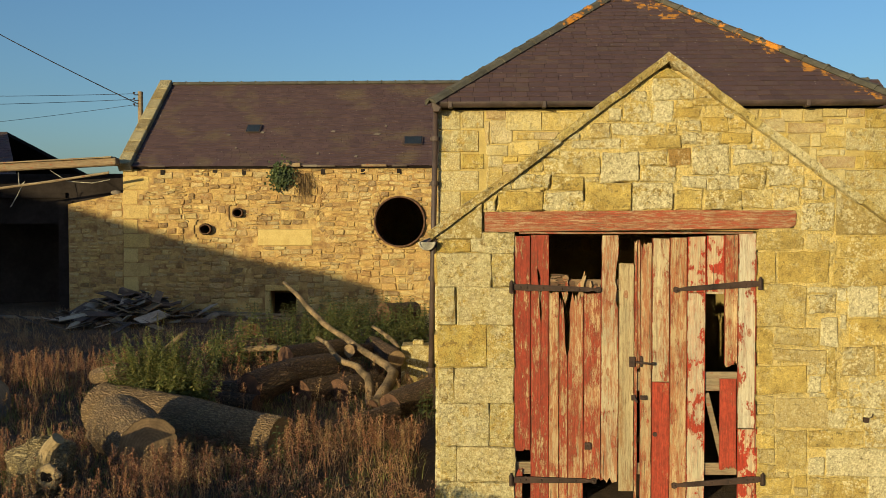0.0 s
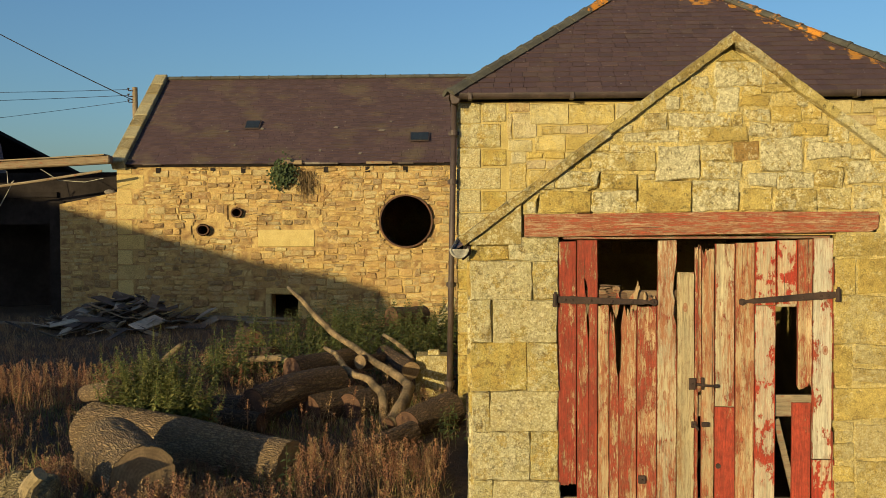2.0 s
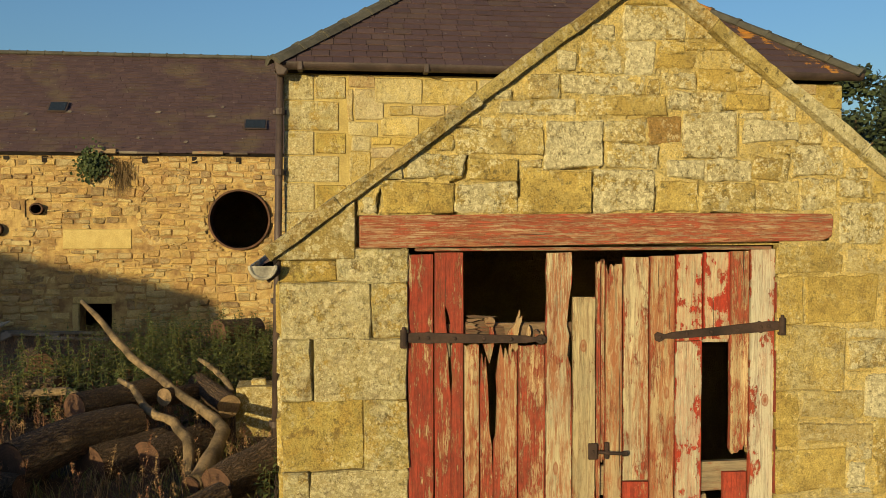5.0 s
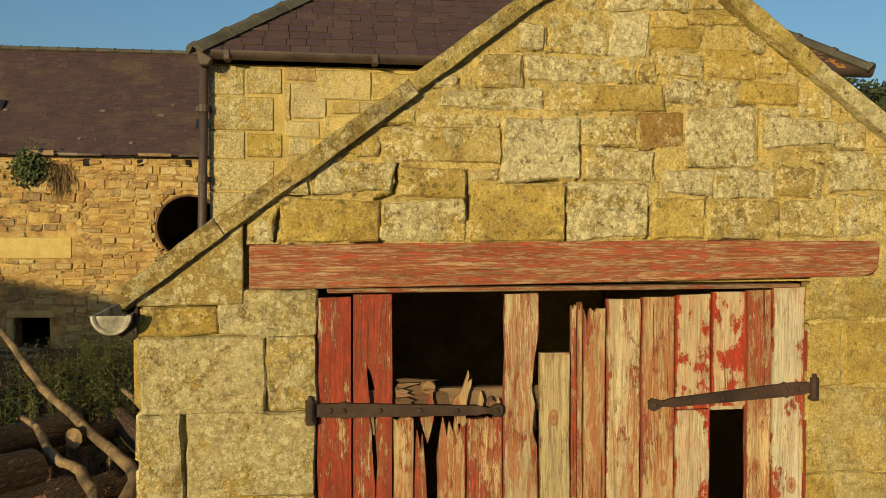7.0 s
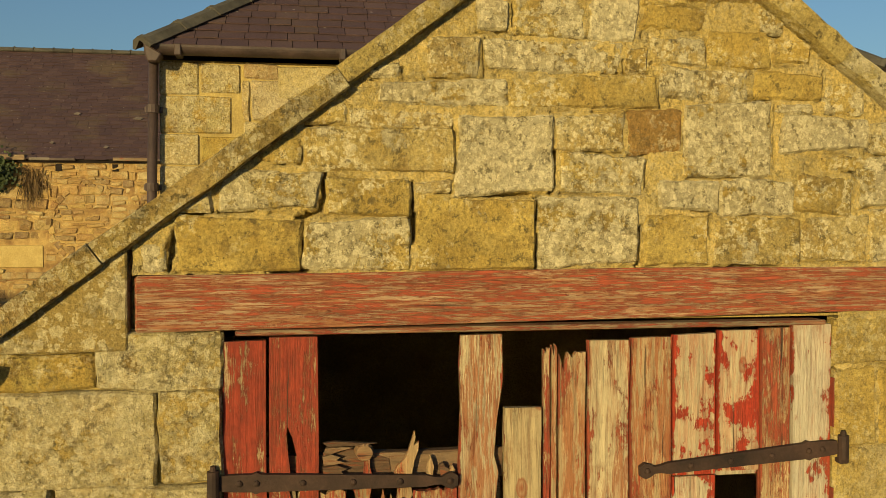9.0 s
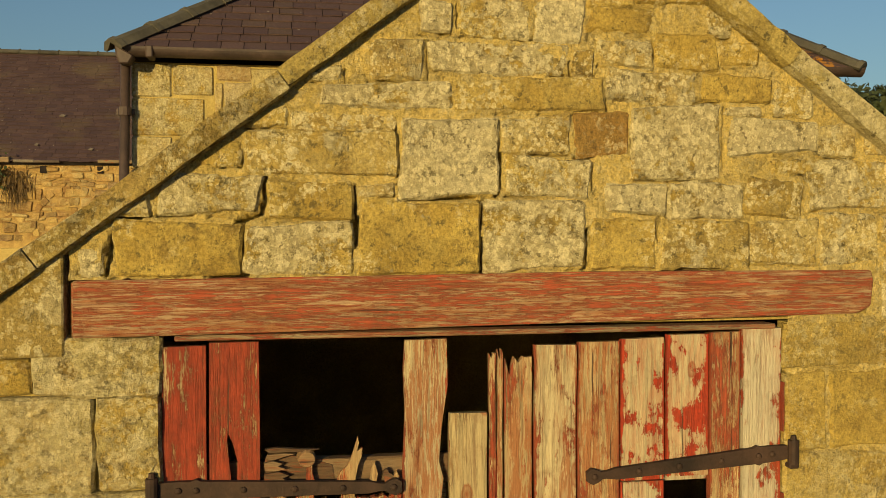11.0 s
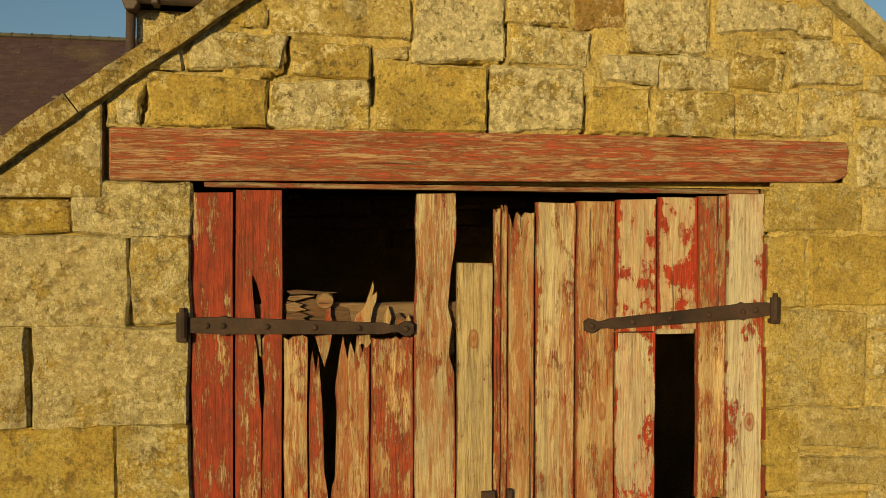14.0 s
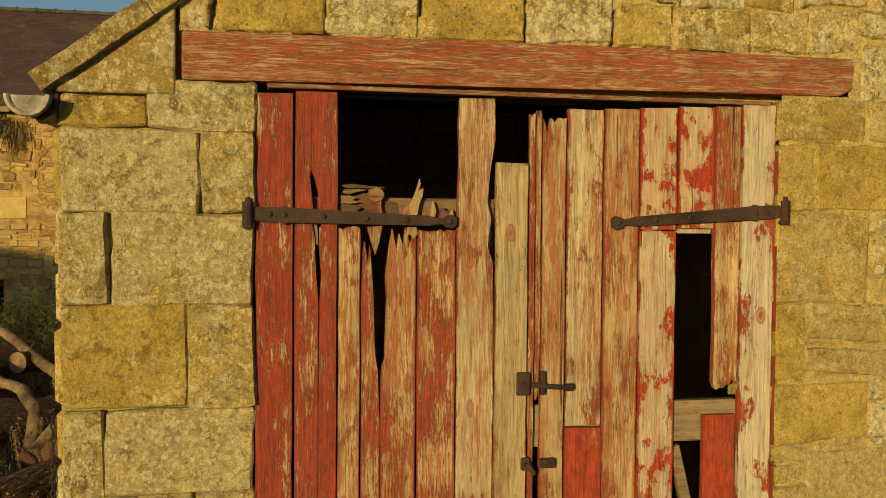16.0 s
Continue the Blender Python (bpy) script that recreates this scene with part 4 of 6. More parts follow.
def barn():
    outer = [(BX0, -0.5), (BX1, -0.5), (BX1, BZ), (BX0, BZ)]
    circ = [(HOLE[0] + math.cos(2 * math.pi * i / 40) * HOLE[2], HOLE[1] + math.sin(2 * math.pi * i / 40) * HOLE[2]) for i in range(40)]
    low = [(-5.48, -0.2), (-4.76, -0.2), (-4.76, 0.82), (-5.48, 0.82)]
    holes = [circ, low]
    for cx, cz, rx in ((*PIPES[0], 0.17), (*PIPES[1], 0.2)):
        holes.append([(cx + math.cos(2 * math.pi * i / 16) * rx, cz + math.sin(2 * math.pi * i / 16) * rx * 0.85) for i in range(16)])
    bm = bmesh.new()
    edges = []
    for lp in [outer] + holes:
        vs = [bm.verts.new((x, BY + 0.05, z)) for x, z in lp]
        edges += [bm.edges.new((vs[i], vs[(i + 1) % len(vs)])) for i in range(len(vs))]
    bmesh.ops.triangle_fill(bm, use_beauty=True, use_dissolve=False, edges=edges)
    ret = bmesh.ops.extrude_face_region(bm, geom=bm.faces[:])
    bmesh.ops.translate(bm, vec=(0, 0.55, 0), verts=[g for g in ret["geom"] if isinstance(g, bmesh.types.BMVert)])
    wall = tagged(part("wall_barn_front", bm, M_MORTAR_BARN), "long barn wall of golden sandstone rubble", "wall", kind="structure")
    # stones
    r = random.Random(31)
    special = [(-5.83, -4.28, 2.11, 2.58)] + [(-5.64, -5.49, -0.1, 0.82), (-5.63, -4.66, 0.83, 1.0)]
    z, k = 0.0, 0
    while z < BZ - 0.2:
        w = 0.75 if k % 2 else 0.42
        special.append((BX0, BX0 + w, z + 0.01, z + 0.4))
        z += 0.41
        k += 1

    def clear(q):
        if q[0] < -4.74 and q[1] > -5.5 and q[2] < 0.83:
            return False
        for cx, cz, rr in (HOLE, (*PIPES[0], 0.2), (*PIPES[1], 0.23)):
            dx, dz = max(q[0] - cx, 0, cx - q[1]), max(q[2] - cz, 0, cz - q[3])
            if dx * dx + dz * dz < rr * rr:
                return False
        return True
    body = [q for q in rubble(BX0, 0.2, -0.1, BZ - 0.02, r, 0.95, 0.009) if clear(q) and not overlaps(q, special, 0.004)]
    # small stones close to the round opening
    ring = []
    for i in range(30):
        a = 2 * math.pi * i / 30
        cx, cz = HOLE[0] + math.cos(a) * 0.83, HOLE[1] + math.sin(a) * 0.83
        q = (cx - 0.1, cx + 0.1, cz - 0.05, cz + 0.05)
        if clear(q) and not overlaps(q, body + ring, 0.004):
            ring.append(q)
    place = front(BY)
    for q in special:
        v, f = stone_data(*q, place, proud=0.014 if q == special[0] else 0.004, rough=0.006, edge=0.015, wob=0.01)
        raw("stone", v, f, M_PLAQUE if q == special[0] else M_BARN_QUOIN, wall)
    near, verts, faces = 0, [], []
    for q in sorted(body + ring, key=lambda q: -q[1]):
        v, f = stone_data(*q, place, proud=0.005, rough=0.024, edge=0.022, wob=0.024, cell=0.07, skew=0.022)
        if near < 280:
            raw("stone", v, f, M_BARN, wall)
            near += 1
        else:
            b = len(verts)
            verts += v
            faces += [tuple(i + b for i in g) for g in f]
    tagged(raw("stones", verts, faces, M_BARN_FAR, wall), kind="stuff")
    # mortar, in places flush over the stones, in places washed out
    step = 0.05
    cols, rows_ = int((0.2 - BX0) / step), int((BZ + 0.1) / step)
    vs, fs, at = [], [], {}
    for j in range(rows_ + 1):
        for i in range(cols + 1):
            x, z = BX0 + 0.02 + i * step, -0.1 + j * step
            if not clear((x - 0.05, x + 0.05, z - 0.05, z + 0.05)):
                continue
            n = noise.noise((x * 1.7, z * 1.7, 1.0)) + noise.noise((x * 9, z * 12, 4.0)) * 0.9
            at[i, j] = len(vs)
            vs.append((x + 0.02 * noise.noise((x * 9, z * 9, 2)), BY + 0.010 - 0.02 * n, min(z, BZ - 0.03)))
    for (i, j) in at:
        if all(c in at for c in ((i + 1, j), (i, j + 1), (i + 1, j + 1))):
            fs.append((at[i, j], at[i + 1, j], at[i + 1, j + 1], at[i, j + 1]))
    raw("mortar", vs, fs, M_MORTAR_BARN, wall, smooth=True)
    # traces of a blocked round opening
    for i in range(22):
        a = radians(60 + i * 13)
        if 300 < (60 + i * 13) % 360 < 330:
            continue
        cx, cz, rr = -3.37, 3.02, 0.71 + 0.02 * math.sin(i * 3)
        ca, sa = math.cos(a), math.sin(a)
        place_arc = lambda u, v, out, cx=cx, cz=cz, ca=ca, sa=sa: (cx + ca * v - sa * u, BY - 0.012 - out, cz + sa * v + ca * u)
        v, f = stone_data(-0.075, 0.075, rr, rr + 0.13, place_arc, proud=0.006, rough=0.008, edge=0.012, wob=0.012)
        raw("stone", v, f, M_BARN, wall)
    # small square sockets under the eaves: solid near-black blocks stand for their shade
    for x in (-8.53, -7.04, -6.2, -3.96, -2.83, -1.81):
        bm = bmesh.new()
        box(bm, x - 0.06, x + 0.06, BY - 0.022, BY + 0.05, BZ - 0.27, BZ - 0.12)
        part("socket", bm, M_BLACK, wall)
    # other walls
    for name, b in (("wall_barn_left", (BX0, BX0 + 0.5, BY + 0.58, 23.8)), ("wall_barn_right", (BX1 - 0.5, BX1, BY + 0.58, 23.8)), ("wall_barn_back", (BX0, BX1, 23.8, 24.3))):
        bm = bmesh.new()
        box(bm, *b, -0.5, BZ)
        if "back" not in name:
            a = [bm.verts.new(p) for p in ((b[0], BY, BZ), (b[0], 24.3, BZ), (b[0], BRY, BRZ - 0.1))]
            c = [bm.verts.new((b[1], p.co.y, p.co.z)) for p in a]
            bm.faces.new(a), bm.faces.new(c[::-1])
            for i in range(3):
                bm.faces.new((a[i], c[i], c[(i + 1) % 3], a[(i + 1) % 3]))
        tagged(part(name, bm, M_BARN), "barn wall of golden rubble", "wall", kind="structure")
    # roof
    up = Vector((0, BRY - (BY - 0.12), BRZ - (BZ - 0.02)))
    length = up.length
    up.normalize()
    bm = bmesh.new()
    pts = [(BY - 0.1, BZ - 0.03), (BRY, BRZ - 0.03), (24.3, BZ - 0.1), (24.3, BZ - 0.2), (BRY, BRZ - 0.15), (BY - 0.05, BZ - 0.1)]
    a = [bm.verts.new((BX0 + 0.2, y, z)) for y, z in pts]
    b = [bm.verts.new((BX1, y, z)) for y, z in pts]
    bm.faces.new(a), bm.faces.new(b[::-1])
    for i in range(6):
        bm.faces.new((a[i], b[i], b[(i + 1) % 6], a[(i + 1) % 6]))
    roof = tagged(part("roof_barn", bm, M_BLACK), "long weathered roof of purple-brown slates", "roof", kind="structure")
    r = random.Random(77)
    sag = lambda x: -0.05 * math.sin((x - BX0) / 10.0 * math.pi) ** 2
    slabs = list(slate_rows(Vector((BX0 + 0.28, BY - 0.12, BZ - 0.02)), Vector((1, 0, 0)), up, length, lambda s: 0.0, lambda s: BX1 - BX0 - 0.3, 0.22, 0.15, r))
    slates_joined("slates", slabs, roof)
    for k, (x, w, z, m) in enumerate(((-5.5, 0.35, 0.03, M_SCRAP_DARK), (-5.2, 0.62, 0.08, M_BEAM), (-4.5, 0.4, 0.03, M_SCRAP), (-4.1, 0.5, 0.02, M_SCRAP_DARK), (-2.85, 0.7, 0.04, M_BEAM), (-2.0, 0.42, 0.02, M_SCRAP_DARK), (-8.9, 0.5, 0.02, M_SCRAP_DARK))):
        bm = bmesh.new()
        box(bm, x, x + w, BY - 0.17, BY + 0.05, BZ - 0.06, BZ - 0.03 + z)
        part("eaves_slab", bevelled(bm, 0.008), m, roof, "pale broken eaves slab").rotation_euler = (0, 0, 0)
    for x, s, w in ((-7.0, 1.5, 0.14), (-6.02, 1.62, 0.14), (-2.65, 1.5, 0.22), (-3.92, 1.66, 0.14), (-4.2, 0.5, 0.08), (-3.1, 0.35, 0.1), (-2.35, 1.95, 0.08), (-6.6, 0.8, 0.06)):
        o = Vector((x, BY - 0.12, BZ - 0.02)) + up * s + Vector((0, -0.018, 0.024))
        bm = bmesh.new()
        vv = [bm.verts.new(o + Vector((1, 0, 0)) * a + up * c + Vector((0, -0.006, 0.008)) * d) for d in (0, 1) for a, c in ((0, 0.02), (w * 0.8, 0), (w, 0.07), (w * 0.3, 0.1))]
        for f in ((0, 3, 2, 1), (4, 5, 6, 7), (0, 1, 5, 4), (1, 2, 6, 5), (2, 3, 7, 6), (3, 0, 4, 7)):
            bm.faces.new([vv[i] for i in f])
        part("pale_slate_chip", bm, M_SCRAP, roof, "pale chipped slate")
    # ridge tiles
    x = BX0 + 0.3
    while x < BX1 - 0.4:
        bm = bmesh.new()
        rows = []
        for xx in (x, x + 0.44):
            rows.append([bm.verts.new((xx, BRY + math.sin(radians(g)) * 0.16, BRZ - 0.06 + math.cos(radians(g)) * 0.12)) for g in (-80, -40, 0, 40, 80)] +
                        [bm.verts.new((xx, BRY + math.sin(radians(g)) * 0.13, BRZ - 0.08 + math.cos(radians(g)) * 0.1)) for g in (80, 0, -80)])
        for k in range(8):
            bm.faces.new((rows[0][k], rows[0][(k + 1) % 8], rows[1][(k + 1) % 8], rows[1][k]))
        bm.faces.new(rows[0]), bm.faces.new(rows[1][::-1])
        tube(bm, [(x + 0.43, BRY, BRZ + 0.04), (x + 0.43, BRY, BRZ + 0.075)], [0.035, 0.022], 6)
        part("ridge_tile", bm, M_HIP, roof)
        x += 0.45
    # skylights: small sheets of glass in iron frames
    for x, s, w in ((-6.43, 1.66, 0.38), (-1.7, 0.98, 0.48)):
        o = Vector((x, BY - 0.12, BZ - 0.02)) + up * s + Vector((0, -0.03, 0.04))
        sk = empty("skylight", o)
        tagged(sk, "small dark glass roof light among the slates", "skylight")
        nrm = Vector((1, 0, 0)).cross(up)
        for nm, e, th, m in (("pane", 0.0, 0.012, M_GLASS), ("frame", 0.035, 0.0, M_GUTTER)):
            bm = bmesh.new()
            vs = []
            for d in (0.0, 0.02):
                for sx, su in ((-e, -e), (w + e, -e), (w + e, 0.36 + e), (-e, 0.36 + e)):
                    vs.append(bm.verts.new(Vector((1, 0, 0)) * sx + up * su + nrm * (d + th)))
            for f in ((0, 3, 2, 1), (4, 5, 6, 7), (0, 1, 5, 4), (1, 2, 6, 5), (2, 3, 7, 6), (3, 0, 4, 7)):
                bm.faces.new([vs[i] for i in f])
            part(nm, bm, m, sk)
    # raised edge of the gable
    sk = tagged(empty("barn_gable_coping", (BX0, BY, BZ)), "mossy raised coping of the barn gable", "coping", kind="structure")
    n = 8
    for i in range(n):
        bm = bmesh.new()
        a, b = i / n, (i + 1) / n - 0.004
        rows = []
        for t in (a, b):
            o = Vector((0, -0.14, -0.1)) + up * length * t * 1.02
            nrm = Vector((1, 0, 0)).cross(up)
            rows.append([bm.verts.new(o + Vector((sx, 0, 0)) + nrm * h) for sx, h in ((-0.08, -0.1), (-0.08, 0.2), (0.30, 0.2), (0.30, -0.1))])
        for k in range(4):
            bm.faces.new((rows[0][k], rows[0][(k + 1) % 4], rows[1][(k + 1) % 4], rows[1][k]))
        bm.faces.new(rows[0]), bm.faces.new(rows[1][::-1])
        part("coping_stone", bevelled(bm, 0.02), M_COPE_OLD, sk)
    # rim of the round opening
    bm = bmesh.new()
    prof = [(0.68, -0.06), (0.725, -0.06), (0.725, 0.6), (0.68, 0.6)]
    rows = []
    for i in range(48):
        a = 2 * math.pi * i / 48
        rows.append([bm.verts.new((HOLE[0] + math.cos(a) * q, BY + d, HOLE[1] + math.sin(a) * q)) for q, d in prof])
    for i in range(48):
        p, q = rows[i], rows[(i + 1) % 48]
        for k in range(4):
            bm.faces.new((p[k], p[(k + 1) % 4], q[(k + 1) % 4], q[k]))
    tagged(part("round_opening_rim", bm, M_RIM), "rusted steel rim lining the round barn opening", "rim")
    for cx, cz, rx, ln in ((*PIPES[0], 0.15, 0.22), (*PIPES[1], 0.17, 0.25)):
        bm = bmesh.new()
        rows = []
        for i in range(20):
            a = 2 * math.pi * i / 20
            rows.append([bm.verts.new((cx + math.cos(a) * q + (d < 0) * 0.1 * ln * 4 * (1 if d < 0 else 0) * 0.3, BY + d, cz + math.sin(a) * q * 0.85)) for q, d in ((rx - 0.03, -ln * 0.5), (rx, -ln * 0.5), (rx, 0.5), (rx - 0.03, 0.5))])
        for i in range(20):
            p, q = rows[i], rows[(i + 1) % 20]
            for k in range(4):
                bm.faces.new((p[k], p[(k + 1) % 4], q[(k + 1) % 4], q[k]))
        tagged(part("wall_pipe", bm, M_RIM), "short rusty pipe end in the barn wall", "pipe", "pipe ends in the barn wall")
    # low wall between the barn and the shed
    bm = bmesh.new()
    prism(bm, [(-11.28, -0.4), (BX0, -0.4), (BX0, 3.62), (-11.28, 3.3)], BY + 0.036, BY + 0.5)
    lw = tagged(part("wall_yard", bm, M_MORTAR_BARN), "sloping-topped rubble wall beside the barn", "wall", kind="structure")
    for q in rubble(-11.28, BX0 - 0.02, 0.0, 3.58, r):
        if q[3] < 3.3 + (q[0] + 11.28) * 0.2:
            v, f = stone_data(*q, front(BY + 0.03), proud=0.0, rough=0.018, edge=0.02, wob=0.02, skew=0.014)
            raw("stone", v, f, M_BARN, lw)


def glass():
    k = Nodes("dark glass", 0.08)
    k.b.inputs["Base Color"].default_value = (0.02, 0.025, 0.03, 1)
    return k.m


M_GLASS = glass()
barn()


def shed():
    """The open cart shed at the far left: a great beam on the barn's corner, slate roof, near-black surfaces for the
    shade within.
    """
    dy, dz = BY - 18.03, 0.16
    bm = bmesh.new()
    box(bm, -24.0, BX0 + 0.1, 15.95, 16.25, 4.36, 4.57)
    for v in bm.verts:
        v.co.z += 0.05 * (v.co.x + 9.5)
    b = tagged(part("beam", bevelled(bm, 0.03), M_BEAM), "great pale timber beam across the open shed front", "beam", kind="structure")
    bm = bmesh.new()
    box(bm, -24.0, BX0 - 0.02, 15.9, 16.3, 4.575, 4.61)
    for v in bm.verts:
        v.co.z += 0.05 * (v.co.x + 9.5)
    part("capping_board", bm, M_OLDWOOD, b)
    # inner walls: the shade inside is put into their near-black colour
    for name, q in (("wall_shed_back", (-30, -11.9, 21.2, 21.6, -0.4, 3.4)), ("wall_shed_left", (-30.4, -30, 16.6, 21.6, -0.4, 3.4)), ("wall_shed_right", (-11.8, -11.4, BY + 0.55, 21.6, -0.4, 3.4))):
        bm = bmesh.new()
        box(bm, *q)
        tagged(part(name, bm, M_BLACK), "inner wall of the shed, near black for the shade inside", "wall", kind="structure")
    bm = bmesh.new()
    pts = [(22.6, 3.7), (28.6, 6.6), (34.6, 3.7), (34.6, 3.55), (28.6, 6.45), (22.6, 3.55)]
    a = [bm.verts.new((-45, y, z)) for y, z in pts]
    c = [bm.verts.new((-19.2 if z > 5 else -15.6, y, z)) for y, z in pts]
    bm.faces.new(a), bm.faces.new(c[::-1])
    for i in range(6):
        bm.faces.new((a[i], c[i], c[(i + 1) % 6], a[(i + 1) % 6]))
    roof = tagged(part("roof_shed", bm, M_BLACK), "dark hipped slate roof of the far shed", "roof", kind="structure")
    up = Vector((0, 6, 2.9))
    ln = up.length
    up.normalize()
    slates_joined("slates", slate_rows(Vector((-26, 22.6, 3.7)), Vector((1, 0, 0)), up, ln, lambda s: 0, lambda s: 10.4 - 3.6 * max(0, s) / ln, 0.35, 0.25, random.Random(2)), roof)
    # ceiling in the same near black, again shade as colour
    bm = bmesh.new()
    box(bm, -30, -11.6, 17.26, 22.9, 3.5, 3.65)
    tagged(part("ceiling_shed", bm, M_BLACK), "ceiling under the shed roof, near black for the shade inside", "ceiling", kind="structure")
    # flat sheet added below the beam, standing in for the shaded inside
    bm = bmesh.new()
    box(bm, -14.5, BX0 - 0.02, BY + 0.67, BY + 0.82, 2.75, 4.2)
    tagged(part("wall_shed_infill", bm, M_BLACK), "near-black sheet added under the beam as the shed's inner shade", "wall", kind="structure")
    for k, pts in enumerate(([(-12.3, 17.25, 4.0), (-12.25, 17.2, 3.6), (-12.1, 17.2, 3.75), (-12.35, 17.2, 3.3), (-12.5, 17.2, 3.05)], [(-11.4, 17.25, 4.05), (-10.9, 17.2, 3.75), (-10.2, 17.2, 3.7), (-9.75, 17.3, 3.8)])):
        bm = bmesh.new()
        fine = []
        for p, q in zip(pts, pts[1:]):
            fine += [Vector(p).lerp(Vector(q), t / 4) for t in range(4)]
        tube(bm, [p + Vector((0, dy, dz)) for p in fine + [Vector(pts[-1])]], 0.010, 6)
        tagged(part("loose_wire", bm, M_GUTTER_OLD), "loose pale wire hanging from the beam", "wire", "loose wires")
    bm = bmesh.new()
    bmesh.ops.create_icosphere(bm, subdivisions=3, radius=0.13)
    for v in bm.verts:
        v.co = Vector((v.co.x * 1.3, v.co.y, v.co.z * 0.6)) * (1 + 0.35 * noise.noise(v.co * 9))
        v.co += Vector((-9.95, BY + 0.25, 3.62))
    tagged(part("white_stone", bm, M_SCRAP), "pale lump lying on the yard wall", "stone")
    bm = bmesh.new()
    tube(bm, [(-14.2, 16.9 + dy, 3.35 + dz), (-11.4, 17.0 + dy, 3.72 + dz), (-9.7, 17.1 + dy, 3.98 + dz)], 0.035, 8)
    tagged(part("pole", bm, M_OLDWOOD), "long pale pole slung below the beam", "pole")


shed()

# ---- unseen building behind the camera, outlined to throw the yard's evening shadow ----
def shade_building():
    d = Vector((-sun_at.x, -sun_at.y, 0)).normalized()
    back = 36.0
    rise = math.tan(radians(SUN_EL))
    p1 = Vector((-2.5, BY, 0)) - d * back
    p2 = Vector((-11.3, BY, 0)) - d * back
    z2 = 3.28 + rise * back
    edge = [(x - d.x * back, z + rise * back) for x, z in ((-2.5, 0.97), (-4.0, 1.39), (-5.75, 1.70), (-7.7, 2.22), (-9.93, 2.87), (-11.3, 3.28))]
    bm = bmesh.new()
    # low outline added and tuned to shade the logs, docks and ground
    low = [(far_x - d.x * back, z + rise * back) for far_x, z in ((9.5, -2.42), (7.4, -2.32), (5.6, -2.6), (4.7, -2.6), (3.9, -1.95), (3.0, -1.75), (1.2, -1.72), (0.2, -1.3), (-1.2, -0.6), (-1.9, 0.0))]
    pts = [(low[0][0], -1)] + low + edge + [(p2.x - 3.5, z2 + 0.8), (p2.x - 12, z2 + 6.5), (p2.x - 22, z2 + 2), (p2.x - 22, -1)]
    a = [bm.verts.new((x, p1.y, z)) for x, z in pts]
    c = [bm.verts.new((x - d.x * 9, p1.y - d.y * 9, z)) for x, z in pts]
    bm.faces.new(a), bm.faces.new(c[::-1])
    for i in range(len(a)):
        bm.faces.new((a[i], c[i], c[(i + 1) % len(a)], a[(i + 1) % len(a)]))
    tagged(part("farm_building", bm, M_BARN), "unseen stone farm building, its outline shaped to shade the yard", "building", kind="structure")


shade_building()

# ---- lintel and doors ----
def lintel():
    bm = bmesh.new()
    prism(bm, [(0.37, 2.637), (1.3, 2.648), (2.4, 2.662), (3.29, 2.672), (3.35, 2.70), (3.36, 2.80), (3.35, 2.842), (2.2, 2.846), (1.2, 2.838), (0.37, 2.832)], -0.014, 0.28)
    tagged(part("lintel", bevelled(bm, 0.008), M_LINTEL), "long timber lintel with streaky worn red paint", "lintel", kind="structure")


lintel()
M_RED_MID = painted_wood("faded red board", 0.60, red=(0.28, 0.041, 0.018), run=0.8)
DOOR_Y = 0.012


def bx(c):
    return 0.655 + (c - 58) * 0.003252


def bz(c):
    return 2.645 - (c - 55) * 0.00324


def edge_walk(x, za, zb, r, amp):
    """Points along one long side of a board."""
    n = max(2, int(abs(zb - za) / 0.16))
    return [(x + r.uniform(-amp, amp), za + (zb - za) * (i + 0.5) / n) for i in range(n)]


def broken(xa, xb, z, deep, r):
    """A splintered end, from xa to xb."""
    n = max(3, int(abs(xb - xa) / 0.016))
    out = []
    for i in range(n + 1):
        t = i / n
        tooth = r.uniform(0.25, 1.0) if i % 2 else r.uniform(0, 0.35)
        out.append((xa + (xb - xa) * t, z + deep * tooth * (0.6 + 0.4 * math.sin(t * 5 + r.random()))))
    return out


def board(parent, c0, c1, top, bottom, mat, jag_top=0.0, jag_bottom=0.0, out=0.0, name="board", thick=0.028, label=""):
    r = random.Random(int(c0 * 7 + top))
    x0, x1, z1, z0 = bx(c0) + 0.0022, bx(c1) - 0.0022, bz(top), bz(bottom)
    pts = edge_walk(x0, z0, z1, r, 0.0032)
    pts += broken(x0, x1, z1, -jag_top, r) if jag_top else [(x0, z1 - r.uniform(0, 0.006)), (x1, z1 - r.uniform(0, 0.006))]
    pts += edge_walk(x1, z1, z0, r, 0.0032)
    pts += broken(x1, x0, z0, jag_bottom, r) if jag_bottom else [(x1, z0), (x0, z0)]
    y = DOOR_Y - out + r.uniform(-0.003, 0.003)
    bm = bmesh.new()
    prism(bm, pts, y, y + thick)
    return part(name, bm, mat, parent, label)


def shape(parent, pts, mat, out=0.0, thick=0.028, name="board"):
    bm = bmesh.new()
    prism(bm, [(bx(a), bz(b)) for a, b in pts], DOOR_Y - out, DOOR_Y - out + thick)
    return part(name, bm, mat, parent)


